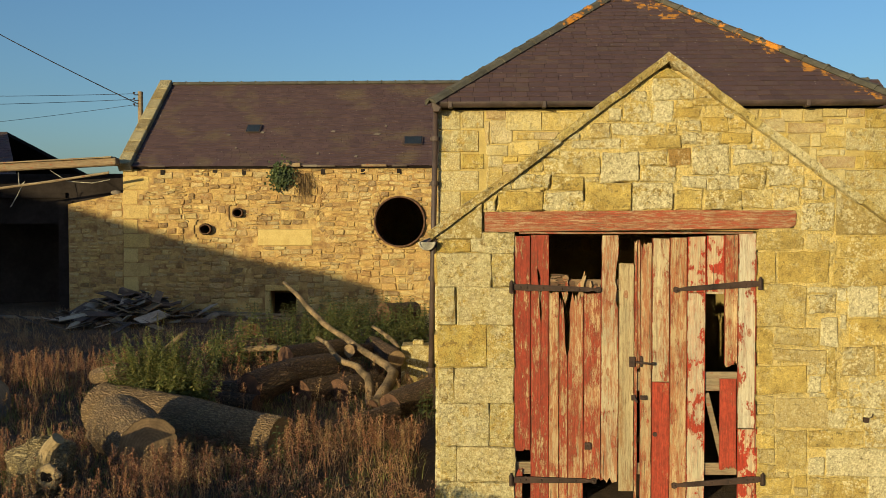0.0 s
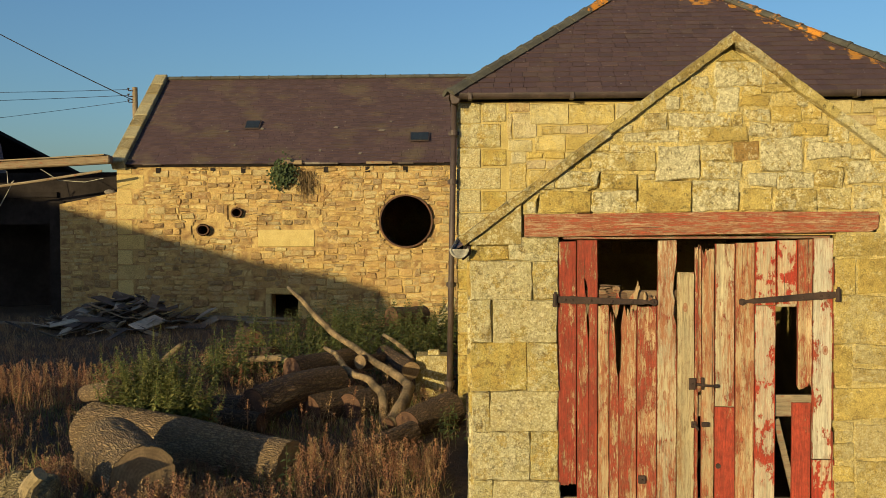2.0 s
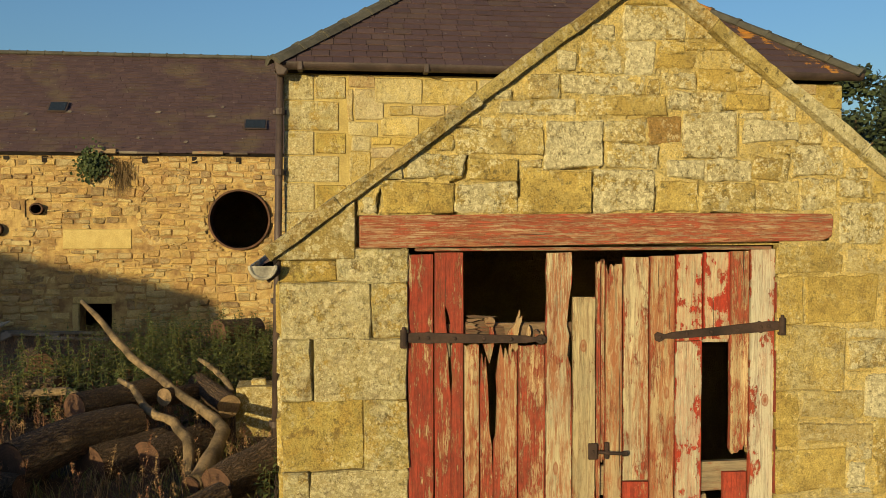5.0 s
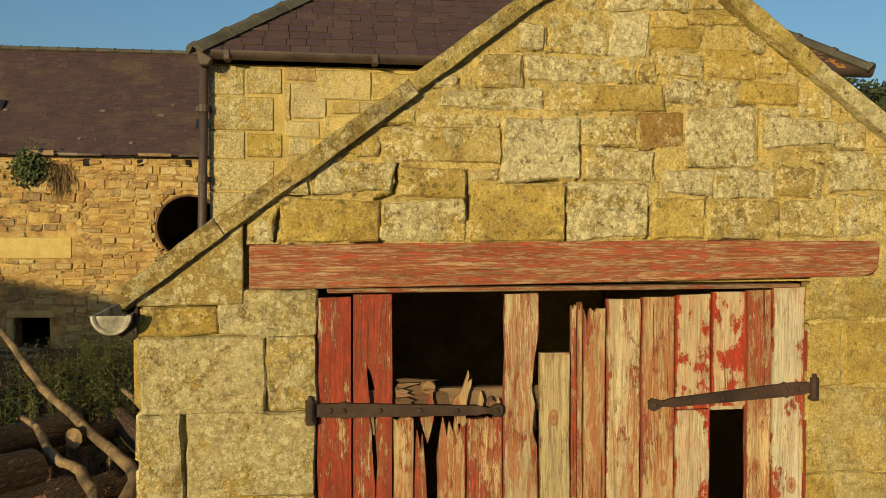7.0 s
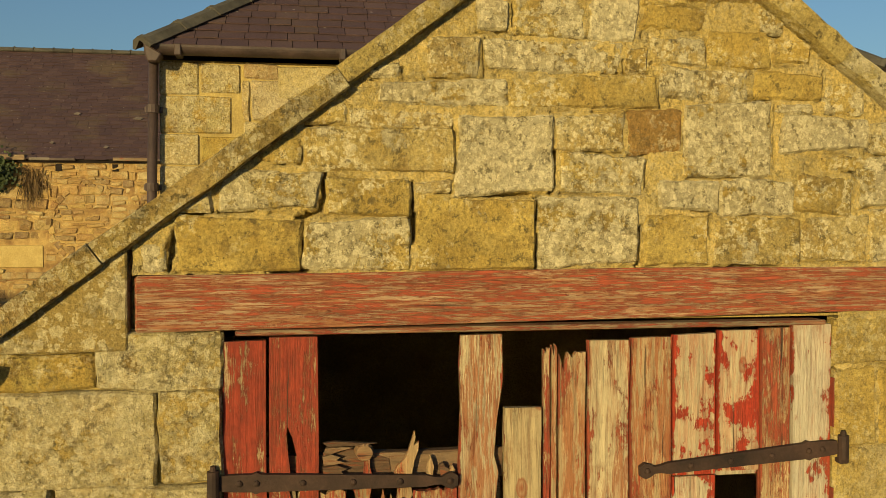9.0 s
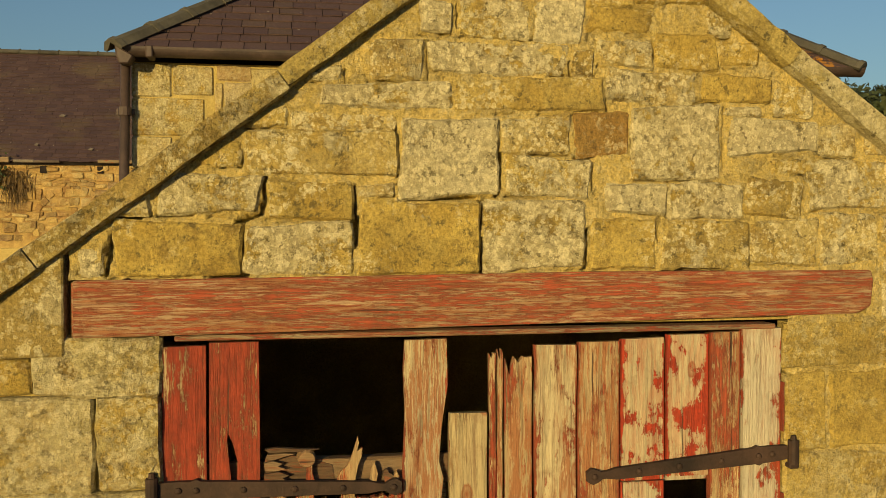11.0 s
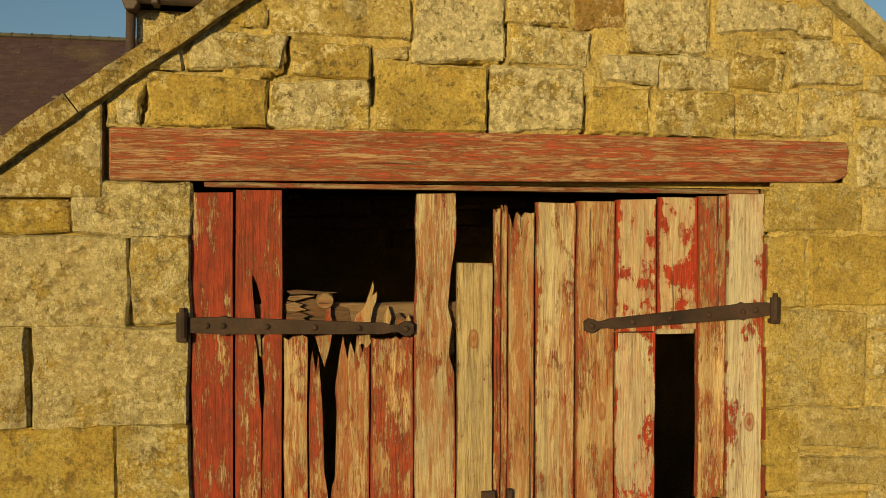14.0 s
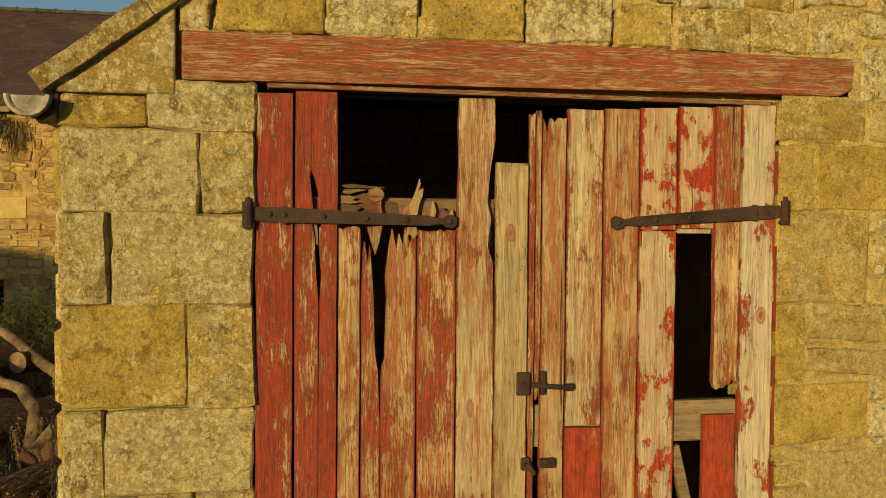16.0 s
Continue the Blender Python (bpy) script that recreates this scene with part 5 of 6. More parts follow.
def strap(parent, c0, z0c, c1, z1c, pin_left):
    """A long iron strap hinge with its pin, eye and bolts."""
    ax, az, ex, ez = bx(c0), bz(z0c), bx(c1), bz(z1c)
    d = Vector((ex - ax, 0, ez - az))
    n = Vector((-d.z, 0, d.x)).normalized()
    L = d.length
    d.normalize()
    y = -0.016
    prof = ([(0.0, 0.026), (0.06, 0.03), (0.13, 0.031), (0.15, 0.038), (0.17, 0.031), (0.5, 0.026), (0.86, 0.021), (0.90, 0.014), (0.93, 0.013), (0.95, 0.024), (0.975, 0.030), (1.0, 0.018)])
    if not pin_left:
        prof = [(1 - t, w) for t, w in reversed(prof)]
    o = Vector((ax, y, az))
    bm = bmesh.new()
    up = [o + d * (L * t) + n * w for t, w in prof]
    dn = [o + d * (L * t) - n * w for t, w in reversed(prof)]
    prism(bm, [(p.x, p.z) for p in up + dn], y, DOOR_Y - 0.006)
    s = part("strap_hinge", bm, M_IRON, parent, "rusty wrought-iron strap hinge")
    px, pz = (ax - 0.02, az) if pin_left else (ex + 0.02, ez)
    bm = bmesh.new()
    tube(bm, [(px, y - 0.006, pz - 0.045), (px, y - 0.006, pz + 0.048)], [0.021, 0.021], 10)
    tube(bm, [(px, y - 0.006, pz + 0.045), (px, y - 0.006, pz + 0.066)], [0.013, 0.010], 8)
    part("pin", bm, M_IRON, s)
    bm = bmesh.new()
    side = -1 if pin_left else 1
    box(bm, px - 0.02, px + 0.02, y - 0.018, y + 0.05, pz - 0.062, pz - 0.040)
    part("bracket", bevelled(bm, 0.005), M_IRON, s)
    for t in (0.08, 0.15, 0.34, 0.55, 0.75, 0.965):
        tt = t if pin_left else 1 - t
        p = o + d * (L * tt)
        bm = bmesh.new()
        tube(bm, [(p.x, y + 0.002, p.z), (p.x, y - 0.006, p.z), (p.x, y - 0.010, p.z)], [0.013, 0.011, 0.004], 7)
        part("bolt", bm, M_IRON, s)


def doors():
    left = tagged(empty("door_1"), "broken red plank barn door leaf with missing boards", "door", kind="structure")
    right = tagged(empty("door_2"), "peeling red and bare plank barn door leaf", "door", kind="structure")
    END = 868
    # left leaf
    board(left, 59, 106, 69, 722, M_RED, 0, 0.12)
    board(left, 60, 84, 772, END, M_RED_MID, 0.06, 0)
    shape(left, [(108.5, END), (109, 500), (108, 300), (109, 66), (161, 66), (162, 180), (161, 330), (162, END), (140, END), (139, 420), (140, 330), (142, 300), (139, 262), (142, 232), (137, 214), (138, 196), (133, 176), (128, 164), (127, 172), (129, 196), (131, 214), (129, 230), (133, 252), (134, 280), (136, 310), (138, 330), (138, 420), (139, END)], M_RED_MID)
    for pts in ([(130, 222), (134, 218), (137, 240), (138, 262), (134, 258)], [(139, 240), (143, 236), (145, 262), (142, 285), (140, 268)]):
        shape(left, pts, M_OLDWOOD, -0.012, 0.02, "splinter")
    board(left, 163, 192, 236, END, M_RED_THIN, 0.03, 0)
    shape(left, [(193.5, END), (194, 420), (193, 330), (195, 268), (197, 256), (201, 282), (204, 262), (207, 300), (209, 330), (211, 400), (215, 425), (218, 500), (217, END)], M_RED_WORN)
    shape(left, [(219, END), (219, 432), (221, 418), (224, 410), (226, 330), (224, 300), (229, 262), (233, 240), (238, 266), (242, 246), (247, 262), (250, 238), (256, 258), (262, 240), (264, 250), (264, END)], M_RED_WORN)
    board(left, 266, 317, 240, 806, M_RED_WORN, 0.03, 0.03)
    shape(left, [(318, 806), (319, 500), (318, 220), (321, 150), (319, 100), (321, 68), (368, 67), (369, 120), (362, 165), (359, 205), (364, 225), (360, 262), (367, 285), (369, 400), (367, 808), (352, 812), (344, 796), (336, 812), (327, 800)], M_PEELED)
    shape(left, [(362, 236), (366, 225), (369, 234), (370, 262), (364, 270)], M_OLDWOOD, -0.05)
    board(left, 370, 414, 150, 836, M_BARE, 0, 0, 0.012)
    # right leaf
    board(right, 416, 425, 84, END, M_RED_WORN, 0.03, 0)
    board(right, 425.5, 433, 80, 470, M_RED_WORN, 0.07, 0.1)
    board(right, 434, 467, 88, END, M_RED_THIN, 0.12, 0)
    board(right, 469, 520, 76, 505, M_PEELED)
    board(right, 469, 520, 507, END, M_FRESH, 0, 0, 0.006)
    board(right, 521.5, 572, 73, END, M_RED_THIN)
    board(right, 573, 626, 71, 238, M_FLAKY)
    board(right, 573, 626, 239, END, M_BLOTCH)
    board(right, 630, 682, 67, 236, M_FLAKY)
    board(right, 683, 721, 65, 462, M_RED_THIN, 0, 0.09)
    board(right, 723, 773, 62, 644, M_POST, 0, 0, 0.004, label="pale bare edge board")
    board(right, 723, 781, 646, END, M_FLAKY, 0, 0, 0.002)
    board(right, 670, 719, 496, 772, M_FRESH, 0, 0.08, 0.004)
    # ledges and brace behind the boards
    board(left, 100, 372, 198, 232, M_ROT, 0, 0, -0.034, "ledge", 0.04)
    board(left, 62, 410, 752, 790, M_OLDWOOD, 0, 0, -0.034, "ledge", 0.04)
    board(right, 420, 724, 476, 534, M_OLDWOOD, 0, 0, -0.03, "ledge", 0.04)
    board(right, 420, 724, 752, 788, M_OLDWOOD, 0, 0, -0.03, "ledge", 0.04)
    board(right, 628, 684, 228, 243, M_POST, 0, 0, -0.03, "ledge", 0.03)
    shape(right, [(626, 545), (640, 540), (690, 745), (676, 750)], M_OLDWOOD, -0.032, 0.03, "brace")
    # what is left of the broken ledge: a rail stub, a torn knot and standing splinters
    shape(left, [(222, 199), (250, 200), (282, 203), (322, 201), (364, 203), (366, 232), (300, 234), (226, 233)], M_LEDGE, -0.03, 0.05, "rail_stub")
    shape(left, [(167, 196), (180, 199), (196, 194), (214, 196), (222, 200), (240, 206), (244, 232), (168, 233)], M_ROT, -0.026, 0.05, "rail_stub")
    bm = bmesh.new()
    tube(bm, [(bx(208), DOOR_Y + 0.03, bz(194)), (bx(213), DOOR_Y - 0.004, bz(196)), (bx(213), DOOR_Y - 0.016, bz(196))], [0.026, 0.033, 0.026], 12)
    part("knot", bm, M_KNOT_WOOD, left, "torn round knot")
    for pts, m, out in (([(167, 184), (180, 182.5), (206, 185), (226, 186), (206, 188), (190, 187.5), (172, 188)], M_ROT, 0.004),
                        ([(170, 190), (188, 189), (200, 190), (186, 193), (176, 196), (168, 194)], M_LEDGE, 0.004),
                        ([(166, 199), (176, 197), (186, 200), (181, 203), (190, 206), (178, 208), (167, 207)], M_LEDGE, 0.006),
                        ([(166, 211), (182, 209), (193, 213), (186, 216), (192, 221), (167, 222)], M_ROT, 0.008),
                        ([(212, 206), (218, 203), (218, 212), (222, 226), (216, 230), (211, 222)], M_RED_WORN, 0.004),
                        ([(244, 224), (249, 212), (257, 205), (261, 196), (265, 184), (268, 174), (269, 181), (267, 190), (273, 186), (272, 196), (268, 206), (266, 216), (264, 228), (258, 232), (250, 231), (244, 230)], M_SPLINTER, 0.006),
                        ([(281, 224), (283, 212), (286, 203), (288, 208), (290, 216), (288, 226)], M_SPLINTER, 0.004),
                        ([(296, 214), (300, 211), (303, 216), (308, 219), (304, 227), (298, 226)], M_ROT, 0.004),
                        ([(307, 220), (311, 214), (314, 220), (313, 230)], M_SPLINTER, 0.003),
                        ([(200, 238), (220, 236), (216, 256), (211, 274), (207, 262)], M_RED_WORN, 0.0),
                        ([(251, 238), (264, 237), (266, 246), (260, 253), (256, 247), (252, 249)], M_SPLINTER, 0.005)):
        shape(left, pts, m, out, 0.02, "splinter")
    # irons
    strap(left, 56, 222, 316, 230, True)
    strap(left, 56, 803, 304, 805, True)
    strap(right, 530, 230, 778, 211, False)
    strap(right, 528, 818, 789, 796, False)
    for nm, q, ow, par in (("lock_plate", (400, 418, 430, 461), right, left), ("keeper", (433, 440, 429, 461), right, right), ("hasp", (407, 419, 545, 562), right, left),
                           ("keeper", (434, 455, 547, 560), right, right), ("square_plate", (269, 288, 690, 711), right, left)):
        bm = bmesh.new()
        box(bm, bx(q[0]), bx(q[1]), DOOR_Y - 0.024, DOOR_Y + 0.002, bz(q[3]), bz(q[2]))
        p = part(nm, bevelled(bm, 0.004), M_IRON, par)
        bm = bmesh.new()
        cx, cz = (bx(q[0]) + bx(q[1])) / 2, (bz(q[2]) + bz(q[3])) / 2
        tube(bm, [(cx, DOOR_Y - 0.022, cz), (cx, DOOR_Y - 0.034, cz)], [0.011, 0.007], 8)
        part("bolt", bm, M_IRON, p)
    bm = bmesh.new()
    tube(bm, [(bx(419), DOOR_Y - 0.03, bz(446)), (bx(440), DOOR_Y - 0.032, bz(449)), (bx(468), DOOR_Y - 0.03, bz(451))], 0.011, 8)
    tube(bm, [(bx(466), DOOR_Y - 0.03, bz(451)), (bx(475), DOOR_Y - 0.03, bz(451))], 0.017, 8)
    part("bolt_bar", bm, M_IRON, right)
    bm = bmesh.new()
    tube(bm, [(bx(415), DOOR_Y - 0.028, bz(552)), (bx(420), DOOR_Y - 0.034, bz(560)), (bx(424), DOOR_Y - 0.03, bz(566))], 0.012, 8)
    part("staple", bm, M_IRON, left)
    bm = bmesh.new()
    tube(bm, [(bx(478), DOOR_Y - 0.004, bz(664)), (bx(478), DOOR_Y - 0.018, bz(664))], [0.026, 0.02], 12)
    part("escutcheon", bm, M_IRON, right)
    bm = bmesh.new()
    box(bm, JL + 0.05, JR - 0.03, 0.0, 0.13, 2.618, 2.637)
    tagged(part("door_head_rail", bevelled(bm, 0.004), M_HEAD_RAIL), "thin weathered rail with worn red paint under the lintel", "rail", kind="structure")


M_SPLINTER = painted_wood("torn pale splinter", 0.2, bare=(0.38, 0.26, 0.13))
M_LEDGE = painted_wood("brown ledge wood", 0.0, bare=(0.19, 0.125, 0.068), axis=0)
M_KNOT_WOOD = painted_wood("torn knot wood", 0.0, bare=(0.24, 0.15, 0.075), axis=0)
M_ROT = painted_wood("rotten brown wood", 0.0, bare=(0.115, 0.068, 0.036), axis=0)
M_BLOTCH = painted_wood("bare board with red blotches", 0.30, red=(0.40, 0.04, 0.015), bare=(0.48, 0.42, 0.28), streak=0.2)
doors()


def jamb_paint():
    """A line of old red paint left on the stone along the door."""
    r = random.Random(14)
    for x, w in ((JR - 0.002, 0.002),):
        z = 0.1
        while z < 2.58:
            ln = r.uniform(0.15, 0.5)
            bm = bmesh.new()
            box(bm, x - w, x + w * r.uniform(0.4, 1.3), -0.0145, 0.03, z, min(2.6, z + ln))
            part("paint_line", bm, M_RED_MID, store_front)
            z += ln + r.uniform(0.03, 0.3)


jamb_paint()


def iron_bits():
    bm = bmesh.new()
    box(bm, 4.01, 4.06, -0.03, 0.02, 0.80, 0.85)
    s = tagged(part("wall_iron", bevelled(bm, 0.008), M_IRON), "rusty iron peg set in the stone wall", "peg")
    bm = bmesh.new()
    tube(bm, [(4.035, -0.028, 0.84), (4.07, -0.05, 0.86), (4.09, -0.035, 0.89)], 0.006, 6)
    part("wire_end", bm, M_IRON, s)
    # short chain on the corner of the store
    root = tagged(empty("chain", (XL - 0.02, 0.03, 1.1)), "short rusty chain hanging from the corner", "chain")
    for i in range(14):
        bm = bmesh.new()
        pts = [(math.cos(a) * 0.008 * (i % 2), math.cos(a) * 0.008 * (1 - i % 2), math.sin(a) * 0.018) for a in (2 * math.pi * k / 8 for k in range(9))]
        tube(bm, pts, 0.0035, 5)
        o = part("chain_link", bm, M_IRON, root)
        o.location = (0, 0, 0.18 - i * 0.027)


iron_bits()

# ---- logs, branches and loose things in the yard ----
def bark_mat(name, a, b, scale=1.0):
    """Furrowed bark; the ridges run along the log's own x."""
    k = Nodes(name, 0.95)
    v = k.coord(spread=5.0)
    w = k.add("VectorMath", v, k.add("VectorMath", k.noise(v, 9.0, 4.0, out=1), (0.16, 0.07, 0.07), operation="MULTIPLY"), operation="ADD")
    s = k.add("VectorMath", w, (4.5 * scale, 20.0 * scale, 20.0 * scale), operation="MULTIPLY")
    net = k.add("TexVoronoi", s, None, 1.0, feature="DISTANCE_TO_EDGE")
    ridge = k.ramp(k.math("ADD", net, k.math("MULTIPLY", k.math("SUBTRACT", k.noise(v, 30.0, 4.0, 0.7), 0.5), 0.7)), (0.0, 0.0), (0.34, 1.0))
    n = k.noise(v, 60.0, 6.0, 0.75)
    c = k.mix(ridge, tuple(q * 0.5 for q in a), k.ramp(k.noise(v, 3.0, 4.0, 0.6), (0.35, a), (0.65, b)))
    c = k.mix(0.7, c, k.ramp(n, (0.33, 0.5), (0.65, 1.4)), "MULTIPLY")
    k.bump(k.math("ADD", ridge, k.math("MULTIPLY", n, 0.5)), 1.0, 0.03)
    return k.done(c)


M_BARK = bark_mat("furrowed bark", (0.31, 0.20, 0.105), (0.38, 0.265, 0.135), 1.7)
M_BARK_RED = bark_mat("reddish bark", (0.13, 0.075, 0.04), (0.20, 0.12, 0.066), 1.4)
M_BRANCH = plain("peeled pale branch", (0.20, 0.138, 0.072), 0.9, 0, 0.8, 30, 1.0, 0.03)


def cut_mat(name, col):
    k = Nodes(name, 0.9)
    v = k.coord(spread=3.0)
    flat = k.add("VectorMath", k.coord(), (0.0, 1.0, 1.0), operation="MULTIPLY")
    far = k.add("VectorMath", flat, out=1, operation="LENGTH")
    lines = k.math("SINE", k.math("ADD", k.math("MULTIPLY", far, 190.0), k.math("MULTIPLY", k.noise(v, 6.0, 4.0), 9.0)))
    ring = k.math("ADD", k.math("MULTIPLY", k.noise(v, 7.0, 5.0, 0.65), 0.85), k.math("MULTIPLY", lines, 0.05))
    n = k.noise(v, 55.0, 5.0, 0.7)
    c = k.ramp(ring, (0.3, tuple(a * 0.55 for a in col)), (0.6, col))
    c = k.mix(0.6, c, k.ramp(n, (0.3, 0.6), (0.7, 1.3)), "MULTIPLY")
    k.bump(n, 0.5, 0.008)
    return k.done(c)


M_CUT_GREY = cut_mat("grey sawn end", (0.17, 0.15, 0.13))
M_CUT, M_CUT_RED = cut_mat("sawn end", (0.29, 0.19, 0.10)), cut_mat("red sawn end", (0.12, 0.058, 0.032))


def log(p0, p1, r0, r1, label, bark, cut, group="felled logs in the yard", bend=0.0, lump=0.05, name="log", furrow=0.0):
    p0, p1 = Vector(p0), Vector(p1)
    root = tagged(empty(name), label, "log", group)
    d = (p1 - p0).normalized()
    u = d.cross(Vector((0, 0, 1))).normalized()
    w = u.cross(d)
    mid = (p0 + p1) / 2
    root.matrix_basis = Matrix(((d.x, u.x, w.x, mid.x), (d.y, u.y, w.y, mid.y), (d.z, u.z, w.z, mid.z), (0, 0, 0, 1)))
    half = (p1 - p0).length / 2
    p0, p1, o = Vector((-half, 0, 0)), Vector((half, 0, 0)), Vector()
    d, u, w = Vector((1, 0, 0)), Vector((0, 1, 0)), Vector((0, 0, 1))
    sides, rings = (72, int((p1 - p0).length / 0.035)) if furrow else (26, max(6, int((p1 - p0).length / 0.09)))
    seed = mid.x * 3.7 + mid.y
    bm = bmesh.new()
    rows = []
    for i in range(rings + 1):
        t = i / rings
        c = p0.lerp(p1, t) + w * (bend * math.sin(math.pi * t)) - o
        r = r0 + (r1 - r0) * t
        row = []
        for k in range(sides):
            a = 2 * math.pi * k / sides
            dirv = u * math.cos(a) + w * math.sin(a)
            q = noise.noise((dirv.x * 1.3 + seed, dirv.z * 1.3, t * 2.0 + seed)) * lump * 2 + noise.noise((math.cos(a) * 5 + seed, math.sin(a) * 5, t * 9)) * lump * 0.5
            if furrow:
                ca, sa = math.cos(a) * r, math.sin(a) * r
                g = abs(noise.noise((ca * 21 + seed, sa * 21, t * half * 9))) + 0.5 * abs(noise.noise((ca * 44, sa * 44 + seed, t * half * 22)))
                q += (min(g, 0.32) - 0.2) * furrow / r
            row.append(bm.verts.new(c + dirv * r * (1 + q)))
        rows.append(row)
    for a, b in zip(rows, rows[1:]):
        for k in range(sides):
            j = (k + 1) % sides
            bm.faces.new((a[k], a[j], b[j], b[k]))
    ends = [[v.co.copy() for v in rows[0]], [v.co.copy() for v in rows[-1]]]
    part("bark", bm, bark, root, smooth=True)
    for e, sgn in ((ends[0], -1), (ends[1], 1)):
        bm = bmesh.new()
        c = sum(e, Vector()) / sides
        mid = [bm.verts.new(c + (p - c) * 0.55 + d * sgn * (0.006 + 0.006 * noise.noise((p.x * 7, p.y * 7, p.z * 7)))) for p in e]
        out = [bm.verts.new(c + (p - c) * 0.985 + d * sgn * 0.004) for p in e]
        top = bm.verts.new(c + d * sgn * 0.008)
        for k in range(sides):
            j = (k + 1) % sides
            bm.faces.new((out[k], out[j], mid[j], mid[k]))
            bm.faces.new((mid[k], mid[j], top))
        part("cut_end", bm, cut, root, "sawn end grain")
    return root


log((-3.22, 0.75, 0.34), (-3.95, 1.75, 0.35), 0.31, 0.36, "thick sawn log with pale bark on the dry grass", M_BARK, M_CUT, furrow=0.07)
log((-2.05, 1.98, 0.13), (-4.72, 3.15, 0.23), 0.27, 0.36, "long heavy log with furrowed bark behind another", M_BARK, M_CUT, furrow=0.08)
log((-3.0, 4.25, 0.3), (-2.04, 5.55, 0.44), 0.25, 0.22, "thick brown log leaning on the pile", M_BARK_RED, M_CUT_RED, bend=0.05)
log((-2.85, 6.1, 0.5), (-2.05, 7.25, 0.5), 0.19, 0.18, "log with a reddish sawn end in the nettles", M_BARK_RED, M_CUT_RED)
log((-2.34, 4.75, 0.12), (-1.74, 5.55, 0.14), 0.24, 0.22, "dark log low in the pile", M_BARK_RED, M_CUT_RED)
log((-1.8, 4.95, 0.12), (-1.3, 5.7, 0.14), 0.23, 0.22, "dark log low in the pile", M_BARK_RED, M_CUT_RED)
log((-2.2, 1.95, 0.04), (-0.8, 3.35, 0.18), 0.15, 0.14, "slim bent log in front of the pile", M_BARK_RED, M_CUT_RED, bend=-0.05)
log((-0.9, 3.75, 0.16), (-0.36, 4.5, 0.22), 0.2, 0.24, "brown log against the house wall", M_BARK_RED, M_CUT_RED)
log((-1.0, 6.0, 0.5), (-1.5, 7.0, 0.62), 0.15, 0.14, "short brown log resting behind the pile", M_BARK_RED, M_CUT)
log((-1.78, 6.05, 0.62), (-1.42, 6.8, 0.56), 0.11, 0.11, "short pale-ended log on top of the pile", M_BARK_RED, M_CUT)
log((-4.45, 3.2, 0.74), (-5.0, 3.6, 0.6), 0.13, 0.10, "forked pale log in the dry grass", M_BARK, M_CUT)
log((-3.8, 4.9, 0.16), (-2.8, 4.75, 0.18), 0.17, 0.17, "dark log in the hollow of the pile", M_BARK_RED, M_CUT_RED)
log((-3.75, 4.5, 0.13), (-2.85, 4.1, 0.13), 0.13, 0.13, "dark log in the hollow of the pile", M_BARK_RED, M_CUT_RED)
log((-4.35, 8.4, 0.36), (-3.5, 7.9, 0.46), 0.16, 0.15, "brown log half hidden by nettles", M_BARK_RED, M_CUT_RED)
log((-4.3, 9.7, 0.45), (-4.65, 10.5, 0.45), 0.22, 0.22, "round brown log end among weeds", M_BARK_RED, M_CUT_RED)
log((-1.85, 12.5, 0.6), (-1.15, 13.2, 0.6), 0.25, 0.22, "dark log by the barn weeds", M_BARK_RED, M_CUT_RED)

log((-6.25, 3.1, 0.34), (-7.1, 3.7, 0.34), 0.33, 0.33, "dark log end at the edge of the yard", M_BARK_RED, M_CUT_GREY)


def branch(pts, radii, label):
    bm = bmesh.new()
    fine, rad = [], []
    for i in range(len(pts) - 1):
        a, b = Vector(pts[i]), Vector(pts[i + 1])
        for k in range(4):
            t = k / 4
            p = a.lerp(b, t)
            fine.append(p + Vector(noise.noise_vector(p * 2.1)) * 0.035)
            rad.append((radii[i] + (radii[i + 1] - radii[i]) * t) * (1 + 0.16 * noise.noise(p * 4.0)))
    fine.append(Vector(pts[-1]))
    rad.append(radii[-1])
    tube(bm, fine, rad, 10)
    return tagged(part("branch", bm, M_BRANCH, smooth=True), label, "branch", "dead branches on the log pile")


b = branch([(-3.42, 8.8, 1.58), (-2.86, 8.0, 1.2), (-2.42, 7.3, 0.95), (-1.94, 6.6, 0.78), (-1.48, 5.9, 0.6), (-1.07, 5.3, 0.5), (-0.95, 4.9, 0.44), (-0.98, 4.5, 0.34), (-1.06, 4.15, 0.25), (-1.15, 3.85, 0.16)],
           [0.032, 0.045, 0.05, 0.05, 0.055, 0.065, 0.075, 0.085, 0.095, 0.10], "long pale dead branch leaning over the pile")
bm = bmesh.new()
tube(bm, [(-1.153, 3.846, 0.160), (-1.162, 3.830, 0.152)], [0.10, 0.095], 12)
part("cut_end", bm, M_CUT_RED, b, "reddish sawn end")
branch([(-2.36, 6.3, 0.8), (-2.16, 6.1, 0.75), (-1.98, 5.8, 0.6), (-1.77, 5.5, 0.5), (-1.53, 5.25, 0.49), (-1.36, 4.9, 0.37), (-1.27, 4.55, 0.2), (-1.26, 4.3, 0.06)],
       [0.03, 0.036, 0.045, 0.05, 0.055, 0.065, 0.065, 0.06], "crooked grey dead branch in the pile")
branch([(-1.55, 7.6, 0.85), (-1.15, 6.9, 0.72), (-1.0, 6.3, 0.62)], [0.03, 0.04, 0.045], "short dead branch among nettles")
branch([(-5.1, 4.9, 0.35), (-4.6, 5.1, 0.7), (-4.29, 5.3, 1.0)], [0.06, 0.05, 0.04], "thin dead branch behind the green weeds")
